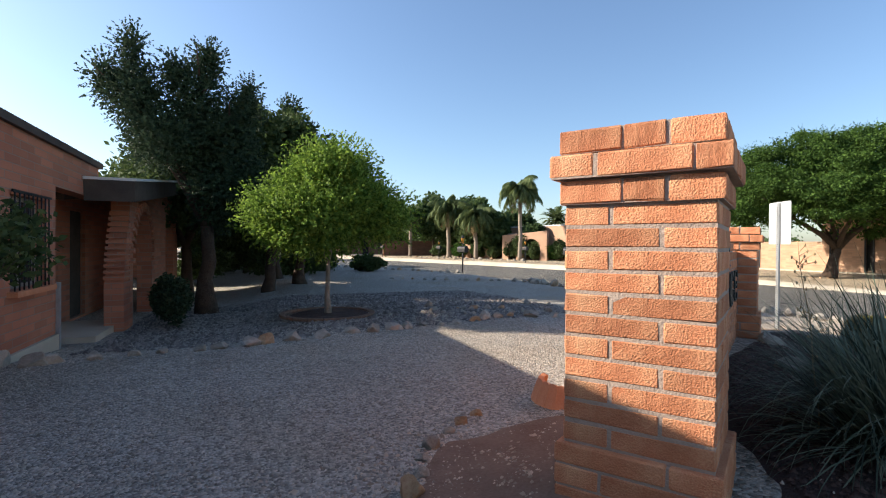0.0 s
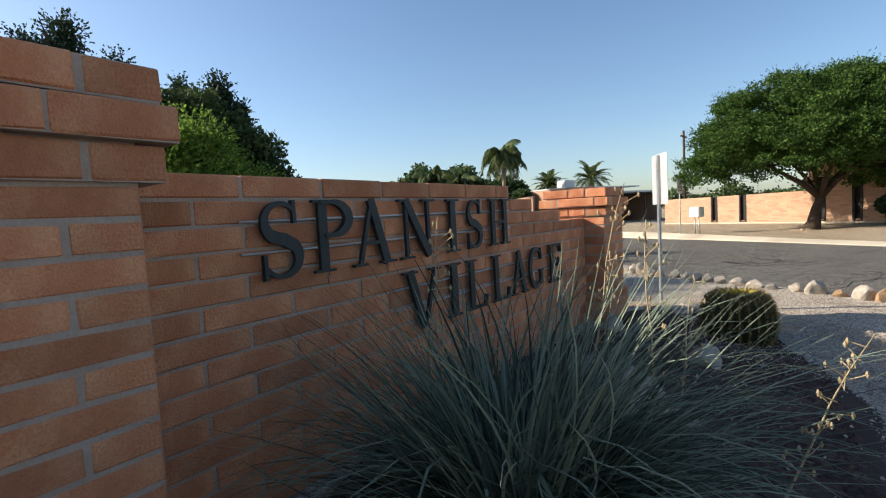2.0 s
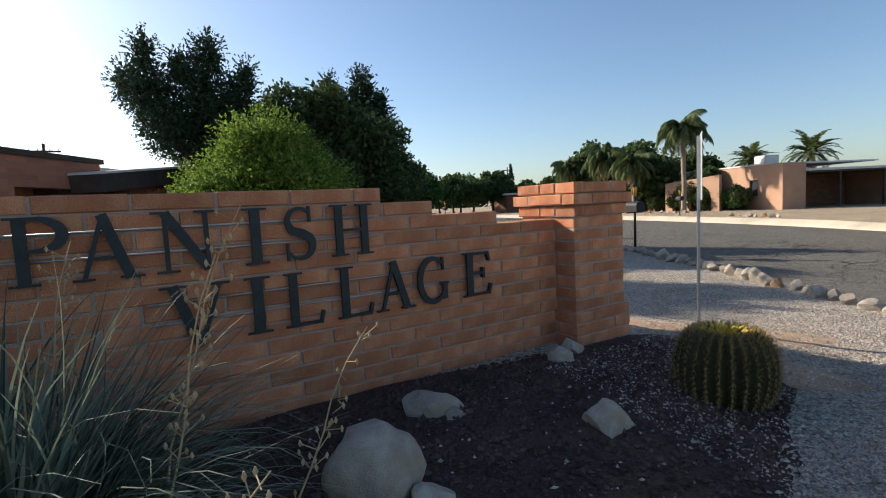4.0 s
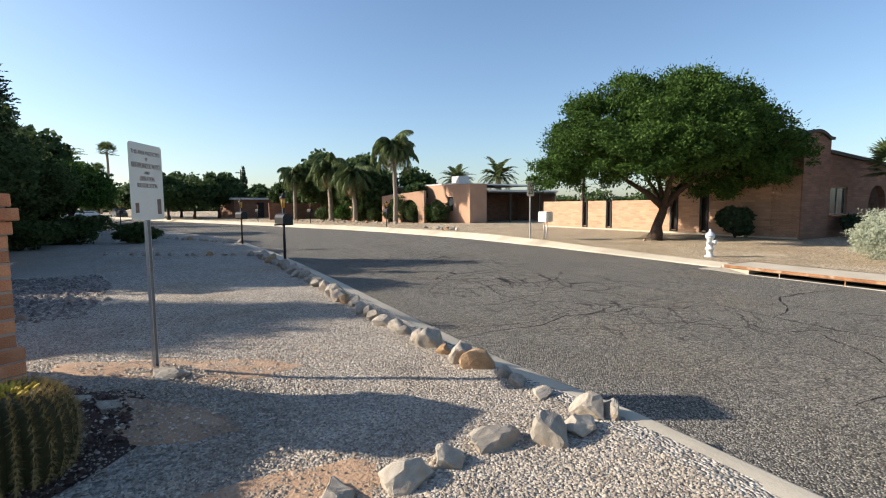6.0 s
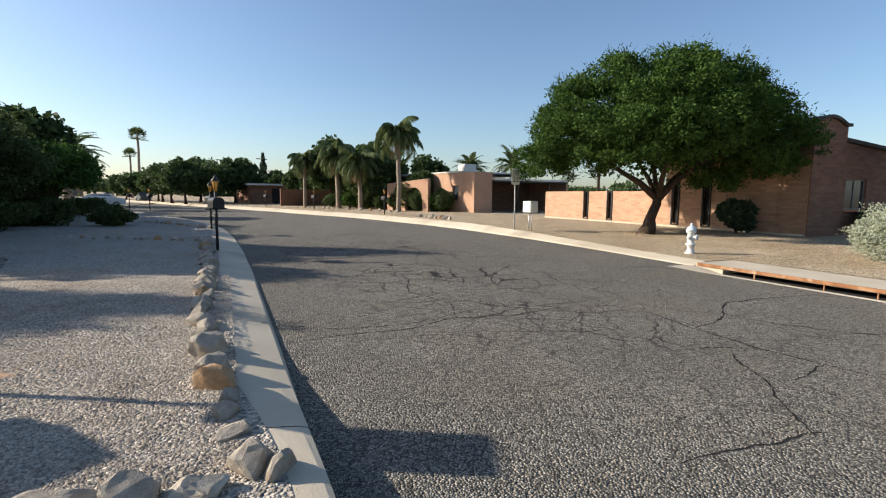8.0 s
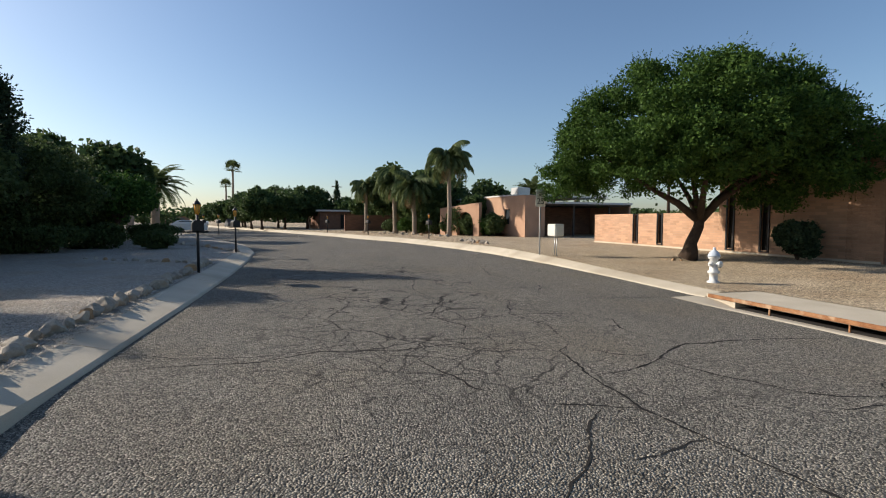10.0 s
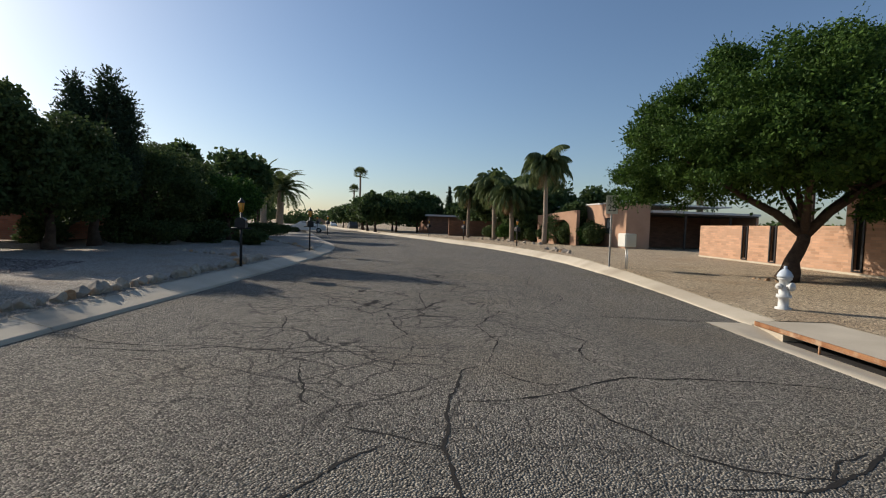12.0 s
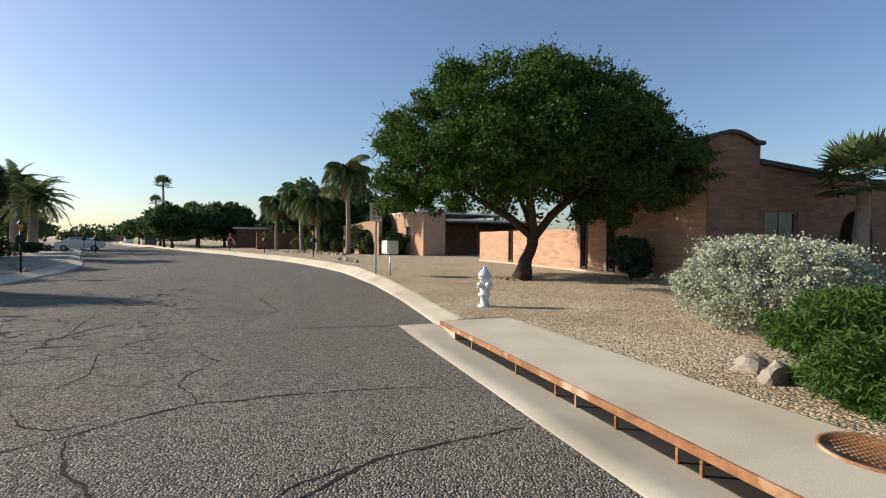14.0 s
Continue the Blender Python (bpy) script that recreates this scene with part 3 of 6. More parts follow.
# ---- storm inlet and pavement ----
pav = empty("pavement", Matrix(), "smooth tan concrete slab over a storm inlet", "pavement", "", "structure")
TOP = -0.195
box("slab", 20.23, 21.68, -14, 8.32, TOP - 0.075, TOP + 0.004, CONCRETE, pav, "", 0.008)
box("side_wall", 20.23, 21.68, 7.6, 8.3, -0.6, TOP - 0.075, CONCRETE, pav)
GY = [-14, -8, -4, -1, 1.5, 4, 6.5, 7.6, 8.2, 8.55]
sheet("gutter", [[(x, y, ROAD_Z - 0.028 - (0.0 if y > 8 else 1.0) * d) for x, d in ((19.54, 0.012), (19.56, 0.0), (19.8, 0.03), (20.1, 0.085), (20.35, 0.12), (20.75, 0.12))] for y in GY], CONCRETE, "concrete gutter dipping to the storm inlet", "gutter")
inlet = empty("storm_inlet", Matrix(), "storm inlet with rusty steel edge and dark slot", "storm drain", "", "structure")
box("edge_angle", 20.2, 20.23, -14, 8.25, TOP - 0.06, TOP + 0.009, RUST, inlet, "rusty painted steel edge", 0.003)
# near-black back and floor put the slot's shade into the colour
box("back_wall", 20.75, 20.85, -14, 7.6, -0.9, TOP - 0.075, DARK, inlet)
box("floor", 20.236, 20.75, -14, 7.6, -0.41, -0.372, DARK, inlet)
for y in (6.85, 5.5, 4.65, 4.3, 3.73, 3.07, 2.86, 2.3, 1.6, 0.9, 0.0):
    box("post", 20.205, 20.228, y - 0.011, y + 0.011, ROAD_Z - 0.15, TOP - 0.07, RUST, inlet)

# ---- sign wall of slump brick ----
COURSE = 0.1005


def brick_mesh(name, lx, ly, lz, seed):
    """One slump brick about its centre, with soft uneven faces."""
    rnd = random.Random(seed)
    bm = bmesh.new()
    add_box(bm, -lx / 2, lx / 2, -ly / 2, ly / 2, -lz / 2, lz / 2, 0.007)
    for v in bm.verts:
        v.co += Vector((rnd.uniform(-1, 1) * 0.002, rnd.uniform(-1, 1) * 0.003, rnd.uniform(-1, 1) * 0.0025))
    me = bpy.data.meshes.new(name)
    bm.to_mesh(me)
    bm.free()
    me.materials.append(BRICK)
    return me


BL, BW, BH = 0.4, 0.205, COURSE - 0.011
LONG = [brick_mesh("brick", BL, BW, BH, k) for k in range(6)]
rb = random.Random(5)


SIDE = 0.636


def pillar(x, y, top, cap, low, label, slim=0.0):
    """A square pillar of bricks laid pinwheel, with a corbelled cap and a wider foot."""
    root = empty("brick_pillar", pose(x, y, 0, 0, 0, WALL_TURN), label, "pillar", "sign pillars")
    outs = [0.026, 0.058, 0.024]
    fit_in = pose(-slim / 2, 0, 0) @ Matrix.Diagonal((1 - slim / SIDE, 1, 1, 1))
    shaft = top - 3 * cap
    n = 3 + int((shaft - low) / COURSE) + 1
    box("mortar_core", -SIDE / 2 + 0.004, SIDE / 2 - 0.004, -SIDE / 2 + 0.004, SIDE / 2 - 0.004, low - 0.2, top - 0.01, MORTAR, root).matrix_basis = fit_in
    for i, o in enumerate(outs):
        box("mortar_core", -SIDE / 2 + 0.007 - o, SIDE / 2 - 0.007 + o, -SIDE / 2 + 0.007 - o, SIDE / 2 - 0.007 + o, top - cap * (i + 1) + 0.004, top - cap * i - 0.008, MORTAR, root)
    box("mortar_core", -SIDE / 2 - 0.026, SIDE / 2 + 0.026, -SIDE / 2 - 0.026, SIDE / 2 + 0.026, low - 0.2, shaft - COURSE * (n - 7) - 0.012, MORTAR, root).matrix_basis = fit_in
    for i in range(n):
        o = outs[i] if i < 3 else (0.034 if i >= n - 4 else 0.0)
        z = top - cap * (i + 0.5) if i < 3 else shaft - COURSE * (i - 2.5)
        h = SIDE / 2 + o
        grow = (2 * h - BW - 0.012) / BL
        for k in range(4):
            a = radians(90 * k)
            flip = -1 if i % 2 else 1
            if i < 3:
                run, y0, zs = 2 * h - BW - 0.012, -h + BW / 2, cap / COURSE
                cuts = (0.0, 0.62, 1.0) if (i + k) % 2 else (0.0, 0.26, 1.0)
                for c0, c1 in zip(cuts, cuts[1:]):
                    x0, x1 = -h + run * c0 + 0.004, -h + run * c1 - 0.004
                    lx = flip * (x0 + x1) / 2
                    ob = new("brick", rb.choice(LONG))
                    ob.parent = root
                    ob.matrix_basis = pose(lx * math.cos(a) - y0 * math.sin(a), lx * math.sin(a) + y0 * math.cos(a), z, 0, 0, 90 * k + rb.uniform(-0.5, 0.5)) @ Matrix.Diagonal(((x1 - x0) / BL, 1, zs, 1))
                continue
            lx, ly = flip * (-h + BL * grow / 2), -h + BW / 2
            ob = new("brick", rb.choice(LONG))
            ob.parent = root
            px, py = lx * math.cos(a) - ly * math.sin(a), lx * math.sin(a) + ly * math.cos(a)
            ob.matrix_basis = fit_in @ pose(px, py, z, 0, 0, 90 * k + rb.uniform(-0.5, 0.5)) @ Matrix.Diagonal((grow, 1, cap / COURSE if i < 3 else 1, 1))
    return root


p1 = C0 + U * (SIDE / 2) + V * (SIDE / 2)
p2 = C0 + U * (5.6 - SIDE / 2) + V * (SIDE / 2)
pillar(p1.x, p1.y, 1.838, 0.117, 0.08, "square sunlit slump-brick pillar with corbelled cap", 0.05)
pillar(p2.x, p2.y, 1.56, 0.098, 0.16, "low slump-brick pillar at the end of the sign wall")

wall_face = 0.215
wall = empty("sign_wall", pose(C0.x + V.x * wall_face, C0.y + V.y * wall_face, 0, 0, 0, WALL_TURN), "low orange slump-brick wall with stepped top and black letters", "wall")
STEPS = [(SIDE, 3.31, 1.555), (3.31, 3.72, 1.4545), (3.72, 4.32, 1.354), (4.32, 4.97, 1.2535)]
bm = bmesh.new()
for s0, s1, top in STEPS:
    add_box(bm, s0, s1, 0.008, BW - 0.008, -0.1, top - 0.008)
part("mortar_core", bm, MORTAR, wall)
for i in range(15):
    z = 1.555 - COURSE * (i + 0.5)
    end = 4.97
    for s0, s1, top in STEPS:
        if z > top:
            end = s0
            break
    s = SIDE - (0.2 if i % 2 else 0.0) + 0.006
    while s < end - 0.05:
        a, b = max(s, SIDE + 0.004), min(s + BL, end - 0.003)
        if b - a > 0.05:
            ob = new("brick", rb.choice(LONG))
            ob.parent = wall
            ob.matrix_basis = pose((a + b) / 2, BW / 2 + rb.uniform(-0.003, 0.003), z, 0, 0, rb.uniform(-0.3, 0.3)) @ Matrix.Diagonal(((b - a) / BL, 1, 1, 1))
        s += BL + 0.012

# ---- letters ----
def stroke(points, widths):
    """A ribbon along points in the plane, with its width at each."""
    pts = [Vector(p) for p in points]
    left, right = [], []
    for i, p in enumerate(pts):
        d = (pts[min(i + 1, len(pts) - 1)] - pts[max(i - 1, 0)]).normalized()
        n = Vector((-d.y, d.x)) * widths[i] / 2
        left.append(p + n)
        right.append(p - n)
    return left, right


def arc(cx, cy, rx, ry, a0, a1, n=14):
    return [(cx + rx * math.cos(radians(a0 + (a1 - a0) * k / n)), cy + ry * math.sin(radians(a0 + (a1 - a0) * k / n))) for k in range(n + 1)]


def bar(x0, y0, x1, y1, w):
    return [(x0, y0), (x1, y1)], [w, w]


def serif(x, y, w):
    up = 0.018 if y < 0.5 else -0.018
    return [(x - w / 2, y + up), (x + w / 2, y + up)], [0.036, 0.036]


T, H = 0.15, 0.055


def swell(n, lo, hi):
    return [lo + (hi - lo) * math.sin(math.pi * k / (n - 1)) for k in range(n)]


def letter_strokes(ch):
    if ch == "I":
        return [bar(0.2, 0, 0.2, 1, T), serif(0.2, 0, 0.36), serif(0.2, 1, 0.36)], 0.4
    if ch == "H":
        return [bar(0.18, 0, 0.18, 1, T), bar(0.72, 0, 0.72, 1, T), bar(0.18, 0.5, 0.72, 0.5, H), serif(0.18, 0, 0.34), serif(0.18, 1, 0.34), serif(0.72, 0, 0.34), serif(0.72, 1, 0.34)], 0.9
    if ch == "L":
        return [bar(0.18, 0, 0.18, 1, T), serif(0.18, 1, 0.34), serif(0.14, 0, 0.26), bar(0.18, 0.03, 0.68, 0.03, H), bar(0.66, 0, 0.72, 0.24, H)], 0.72
    if ch == "E":
        return [bar(0.18, 0, 0.18, 1, T), serif(0.14, 1, 0.26), serif(0.14, 0, 0.26), bar(0.18, 0.03, 0.66, 0.03, H), bar(0.18, 0.97, 0.62, 0.97, H), bar(0.18, 0.52, 0.5, 0.52, H), bar(0.64, 0, 0.70, 0.24, H), bar(0.61, 1, 0.66, 0.78, H), bar(0.5, 0.4, 0.5, 0.64, H)], 0.72
    if ch == "V":
        return [bar(0.14, 1, 0.44, 0.0, T), bar(0.76, 1, 0.47, 0.0, H * 1.2), serif(0.14, 1, 0.34), serif(0.76, 1, 0.28)], 0.9
    if ch == "A":
        return [bar(0.14, 0, 0.44, 1, H * 1.2), bar(0.42, 1, 0.74, 0, T), bar(0.24, 0.34, 0.62, 0.34, H), serif(0.14, 0, 0.28), serif(0.76, 0, 0.34)], 0.9
    if ch == "N":
        return [bar(0.2, 0, 0.2, 1, H * 1.3), bar(0.8, 0, 0.8, 1, H * 1.3), bar(0.2, 0.98, 0.8, 0.02, T), serif(0.2, 0, 0.34), serif(0.14, 1, 0.28), serif(0.8, 1, 0.34)], 1.0
    if ch == "P":
        a = arc(0.34, 0.74, 0.32, 0.235, 90, -90)
        return [bar(0.18, 0, 0.18, 1, T), serif(0.18, 0, 0.36), serif(0.12, 1, 0.22), (a, swell(len(a), H, T)), bar(0.14, 0.972, 0.36, 0.972, H), bar(0.2, 0.505, 0.36, 0.505, H)], 0.72
    if ch == "G":
        a = arc(0.47, 0.5, 0.38, 0.47, 48, 330, 24)
        return [(a, swell(len(a), H, T)), bar(0.8, 0.06, 0.8, 0.42, T * 0.9), (([(0.66, 0.42), (0.92, 0.42)]), [0.036, 0.036]), bar(0.74, 0.98, 0.76, 0.70, H)], 0.92
    a = arc(0.36, 0.73, 0.25, 0.23, 40, 235, 14) + [(0.4, 0.5)] + arc(0.34, 0.27, 0.27, 0.24, 35, -150, 14)
    n = len(a)
    return [(a, [H + (T * 1.1 - H) * math.exp(-((k - n / 2) / (n * 0.22)) ** 2) for k in range(n)]), bar(0.56, 1.0, 0.57, 0.70, H), bar(0.09, 0.0, 0.085, 0.32, H)], 0.68


def letter(ch, s0, s1, z0, z1):
    """One raised serif capital, stood off the wall face."""
    strokes, wide = letter_strokes(ch)
    kx, kz = (s1 - s0) / wide, z1 - z0
    verts, faces = [], []
    for j, (pts, ws) in enumerate(strokes):
        left, right = stroke(pts, ws)
        o, n = len(verts), len(left)
        thick = 0.018 + 0.0015 * j
        for y in (-0.022 - thick, -0.022 + 0.0008 * j):
            for p, q in zip(left, right):
                verts += [(s0 + p[0] * kx, y, z0 + p[1] * kz), (s0 + q[0] * kx, y, z0 + q[1] * kz)]
        for i in range(n - 1):
            a, b, c, d = o + 2 * i, o + 2 * i + 1, o + 2 * i + 3, o + 2 * i + 2
            m = 2 * n
            faces += [(a, b, c, d), (d + m, c + m, b + m, a + m), (a, d, d + m, a + m), (c, b, b + m, c + m)]
        a, b, m = o, o + 1, 2 * n
        faces += [(b, a, a + m, b + m)]
        a, b = o + 2 * n - 2, o + 2 * n - 1
        faces += [(a, b, b + m, a + m)]
    mesh_ob("letter", verts, faces, DARK_GREEN, wall, f"dark metal serif letter {ch}")


for ch, s0, s1 in (("S", 1.08, 1.30), ("P", 1.36, 1.60), ("A", 1.60, 1.90), ("N", 1.95, 2.28), ("I", 2.40, 2.55), ("S", 2.63, 2.83), ("H", 2.93, 3.22)):
    letter(ch, s0, s1, 1.12, 1.45)
for ch, s0, s1 in (("V", 1.97, 2.31), ("I", 2.38, 2.54), ("L", 2.61, 2.85), ("L", 2.94, 3.19), ("A", 3.22, 3.51), ("G", 3.54, 3.81), ("E", 3.94, 4.21)):
    letter(ch, s0, s1, 0.71, 1.045)
for z, a, b in ((1.365, 1.02, 3.28), (1.235, 1.02, 3.28), (0.955, 1.9, 4.1), (0.84, 1.9, 4.06)):
    tube("mounting_rod", [(a, -0.012, z), (b, -0.012, z)], [0.006, 0.006], GALV, wall, "thin metal mounting rod", 6)

# ---- houses ----


def wall_run(name, parent, length, top, thick, material, openings=(), label="", base=-0.1):
    """A wall along local x from 0, thickness towards +y; openings are (x0, x1, z0, z1, arched). top: a height or a rule of x."""
    bm = bmesh.new()
    rule = top if callable(top) else (lambda x: top)
    cuts = {0.0, length}
    for x0, x1, z0, z1, arched in openings:
        cuts |= {x0, x1}
        if arched:
            cuts |= {x0 + (x1 - x0) * k / 16 for k in range(17)}
    if callable(top):
        cuts |= {length * k / 24 for k in range(25)}
    cuts = sorted(cuts)
    for a, b in zip(cuts, cuts[1:]):
        if b - a < 1e-4:
            continue
        mid, za, zb = (a + b) / 2, base, base
        for x0, x1, z0, z1, arched in sorted(openings, key=lambda o: o[2]):
            if x0 < mid < x1:
                if z0 > za + 0.01:
                    add_strip(bm, a, b, 0, thick, za, zb, z0, z0)
                r = (x1 - x0) / 2
                za, zb = [z1 - r + math.sqrt(max(r * r - (q - x0 - r) ** 2, 0)) if arched else z1 for q in (a, b)]
        if rule(mid) > max(za, zb) + 0.01:
            add_strip(bm, a, b, 0, thick, za, zb, rule(a), rule(b))
    bmesh.ops.remove_doubles(bm, verts=bm.verts, dist=0.0005)
    return part(name, bm, material, parent, label)


def window(parent, x0, x1, z0, z1, y, bars=1, sill=True, m=None):
    """A framed window in an opening, at depth y in its wall."""
    ob = box("window", x0, x1, y, y + 0.02, z0, z1, GLASS, parent, "dark window glass")
    w = 0.05
    for a, b, c, d in ((x0, x1, z0, z0 + w), (x0, x1, z1 - w, z1), (x0, x0 + w, z0 + w, z1 - w), (x1 - w, x1, z0 + w, z1 - w)):
        box("frame", a, b, y - 0.03, y - 0.001, c, d, FRAME, ob)
    for k in range(bars):
        c = x0 + (x1 - x0) * (k + 1) / (bars + 1)
        box("mullion", c - 0.018, c + 0.018, y - 0.027, y - 0.002, z0 + w, z1 - w, FRAME, ob)
    if sill:
        box("sill", x0 - 0.08, x1 + 0.08, y - 0.24, y - 0.03, z0 - 0.07, z0 - 0.004, TERRACOTTA, ob)
    return ob


def grille(parent, x0, x1, z0, z1, y, n):
    """A black iron grille of upright bars."""
    ob = box("grille", x0, x1, y - 0.02, y, z1 - 0.03, z1, BLACK_METAL, parent, "black iron grille")
    box("rail", x0, x1, y - 0.02, y, z0, z0 + 0.03, BLACK_METAL, ob)
    for k in range(n):
        x = x0 + (x1 - x0) * (k + 0.5) / n
        tube("bar", [(x, y - 0.01, z0), (x, y - 0.01, z1)], [0.009, 0.009], BLACK_METAL, ob, "", 6)


# house beside the driveway
house = empty("brick_house", pose(-2.48, 0, 0, 0, 0, 90), "low red brick house with arched porch in shade", "house")
wall_run("wall", house, 10.4, 2.62, 0.25, WALL_L, ((6.9, 7.95, 0.75, 1.85, False), (8.3, 10.4, -0.6, 2.08, False)), "", -0.6)
box("coping", -0.1, 10.45, -0.06, 0.3, 2.62, 2.72, FASCIA, house, "grey roof edge")
box("plinth", -0.1, 8.28, -0.05, -0.003, -0.6, 0.04, CONCRETE, house)
window(house, 6.9, 7.95, 0.75, 1.85, 0.14, 1)
grille(house, 6.85, 8.0, 0.7, 1.9, -0.03, 9)
wall_run("recess_wall", house, 8.7, 2.4, 0.2, WALL_L, ((3.3, 4.25, -0.2, 1.95, False),), "", -0.6).matrix_basis = pose(8.28, 0.75, 0)
box("door", 11.58, 12.53, 0.83, 0.88, -0.2, 1.95, FASCIA, house, "dark wooden door")
box("downpipe", 8.3, 8.36, -0.05, -0.004, -0.3, 0.75, GALV, house, "thin grey pipe")
wall_run("wall", house, 20.5, 2.62, 0.25, WALL_L).matrix_basis = pose(0, 3.5, 0)
box("roof", -3.0, 20.5, 0.25, 7.5, 2.45, 2.6, ROOF, house, "pale flat roof")
box("end_wall", -3.0, -2.75, 0.0, 7.5, -0.1, 2.6, WALL_L, house)
arch = wall_run("arch_wall", house, 6.5, lambda x: 2.12 + 0.1 * x, 0.3, WALL_L, ((0.25, 2.25, -0.6, 1.98, True), (4.2, 5.6, -0.6, 2.1, False)), "arched brick porch wall", -0.6)
arch.matrix_basis = pose(10.58, -0.45, 0)
box("pier", 10.1, 10.578, -0.45, -0.15, -0.6, 0.62, WALL_L, house)
for k in range(12):
    z = 0.66 + k * 0.105
    lean = 0.4 * (k / 11) ** 1.6
    box("brick", 10.1 + lean, 10.577, -0.46, -0.14, z, z + 0.066, WALL_L, house)
    box("brick", 10.16 + lean, 10.576, -0.44, -0.16, z - 0.04, z - 0.002, WALL_L, house)
for k in range(19):
    a = math.pi * k / 18
    vx, vz = 10.58 + 1.25 - 1.09 * math.cos(a), 0.98 + 1.09 * math.sin(a)
    b = box("brick", -0.09, 0.09, -0.02, 0.05, -0.045, 0.045, WALL_L, house)
    b.matrix_basis = pose(vx, -0.475, vz, 0, math.degrees(a), 0)
bm = bmesh.new()
add_box(bm, 0, 5.6, -0.72, -0.004, -0.34, 0.0)
add_box(bm, 0, 5.6, 0.256, 0.74, -0.34, 0.0)
pr = part("porch_fascia", bm, FASCIA, house, "dark porch fascia")
pr.matrix_basis = pose(9.5, 0, 2.33, 0, -6.5, 0)
bm = bmesh.new()
add_box(bm, 0, 5.65, -0.76, -0.004, 0.004, 0.05)
pr = part("porch_roof", bm, ROOF, house, "pale porch roofing")
pr.matrix_basis = pose(9.48, 0, 2.33, 0, -6.5, 0)
box("porch_step", 9.0, 10.9, -0.3, 0.7, -0.4, -0.14, CONCRETE, house)

# second house in the side yard's shade
shade_house = empty("shaded_house", pose(-4.2, 23.5, 0, 0, 0, 90), "brown brick house in deep tree shade", "house")
wall_run("wall", shade_house, 12.0, 2.7, 0.25, WALL_L, ((1.5, 2.8, 0.8, 2.0, False), (5.2, 6.8, 0.0, 2.1, True), (8.5, 9.8, 0.8, 2.0, False)))
box("end_wall", 0, 0.25, 0.26, 8, -0.1, 2.7, WALL_L, shade_house)
box("roof", -0.4, 12.4, -0.5, 8, 2.7, 2.85, ROOF, shade_house)
window(shade_house, 1.5, 2.8, 0.8, 2.0, 0.12)
window(shade_house, 8.5, 9.8, 0.8, 2.0, 0.12)
box("back_wall", 0.3, 12.0, 3.0, 3.2, -0.1, 2.7, WALL_L, shade_house)

# house across the street, on the corner
corner = empty("corner_house", pose(28.9, 26.6, 0, 0, 0, -90), "long tan brick house with curved parapet", "house")
slits = [(26.6 - y - 0.2, 26.6 - y + 0.2) for y in (22.66, 20.75, 16.5, 14.9)]
wall_run("garden_wall", corner, 9.5, 1.66, 0.2, WALL_R, [(a, b, 0.18, 1.70, False) for a, b in slits[:2]], "sunlit tan brick garden wall")
hw = wall_run("wall", corner, 6.25, 3.35, 0.25, WALL_R, [(a - 9.5, b - 9.5, 0.18, 2.3, False) for a, b in slits[2:]])
hw.matrix_basis = pose(9.5, 0, 0)
for a, b in slits:
    box("slit_back", a, b, 0.12, 0.15, 0.1, 1.6 if b < 9 else 2.3, DARK, corner)
    for x in (a + 0.02, b - 0.02):
        box("iron_strip", x - 0.035, x + 0.035, -0.04, -0.003, 0.1, 1.66 if b < 9 else 2.35, BLACK_METAL, corner, "black iron strip")
    box("iron_strip", a, b, -0.035, -0.004, 0.1, 0.15, BLACK_METAL, corner)
box("plinth", 0, 15.7, -0.05, -0.006, -0.1, 0.07, CONCRETE, corner)
box("roof_edge", 9.45, 15.75, -0.1, 0.3, 3.35, 3.48, FASCIA, corner)
box("roof", 9.6, 15.6, 0.3, 12.0, 2.85, 2.95, ROOF, corner, "pale flat roof")


bm = bmesh.new()
NT = 16
for k in range(NT):
    a, b = 1.95 * k / NT, 1.95 * (k + 1) / NT
    add_box(bm, a, b, 0, 1.15, -0.1, 3.98 + 0.24 * math.sin(math.pi * min((a + b) / 2 / 1.75, 1)) ** 1.0)
bmesh.ops.remove_doubles(bm, verts=bm.verts, dist=0.0005)
# end block: darker brick than the sunlit wall, its shade is in the colour
tower = part("parapet_tower", bm, WALL_BROWN_SHADED, corner, "tall brick end block with curved top")
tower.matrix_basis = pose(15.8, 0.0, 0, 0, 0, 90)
cv, cf = [], []
for k in range(NT + 1):
    x = -0.1 + 2.15 * k / NT
    z = 3.99 + 0.24 * math.sin(math.pi * min(max(x / 1.75, 0), 1))
    for dy, dz in ((-0.1, 0.0), (1.25, 0.0), (1.25, 0.11), (-0.1, 0.11)):
        cv.append((x, dy, z + dz))
for k in range(NT):
    for j in range(4):
        q = (j + 1) % 4
        cf.append((k * 4 + j, k * 4 + 4 + j, k * 4 + 4 + q, k * 4 + q))
cf += [(0, 1, 2, 3), (NT * 4 + 3, NT * 4 + 2, NT * 4 + 1, NT * 4)]
cap = mesh_ob("coping", cv, cf, FASCIA, corner, "curved dark coping")
cap.matrix_basis = tower.matrix_basis.copy()
# front faces away from the sun; the darker brick deepens that shade
front = wall_run("front_wall", corner, 9.0, lambda x: 3.45 - 0.07 * x, 0.25, WALL_BROWN_SHADED, ((0.35, 1.75, 0.95, 2.1, False), (3.6, 5.2, 0.0, 2.2, True)))
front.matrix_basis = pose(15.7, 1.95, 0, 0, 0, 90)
fw = empty("front_window", corner.matrix_basis @ front.matrix_basis, "dark two-light window in the brick front", "window", "", "structure")
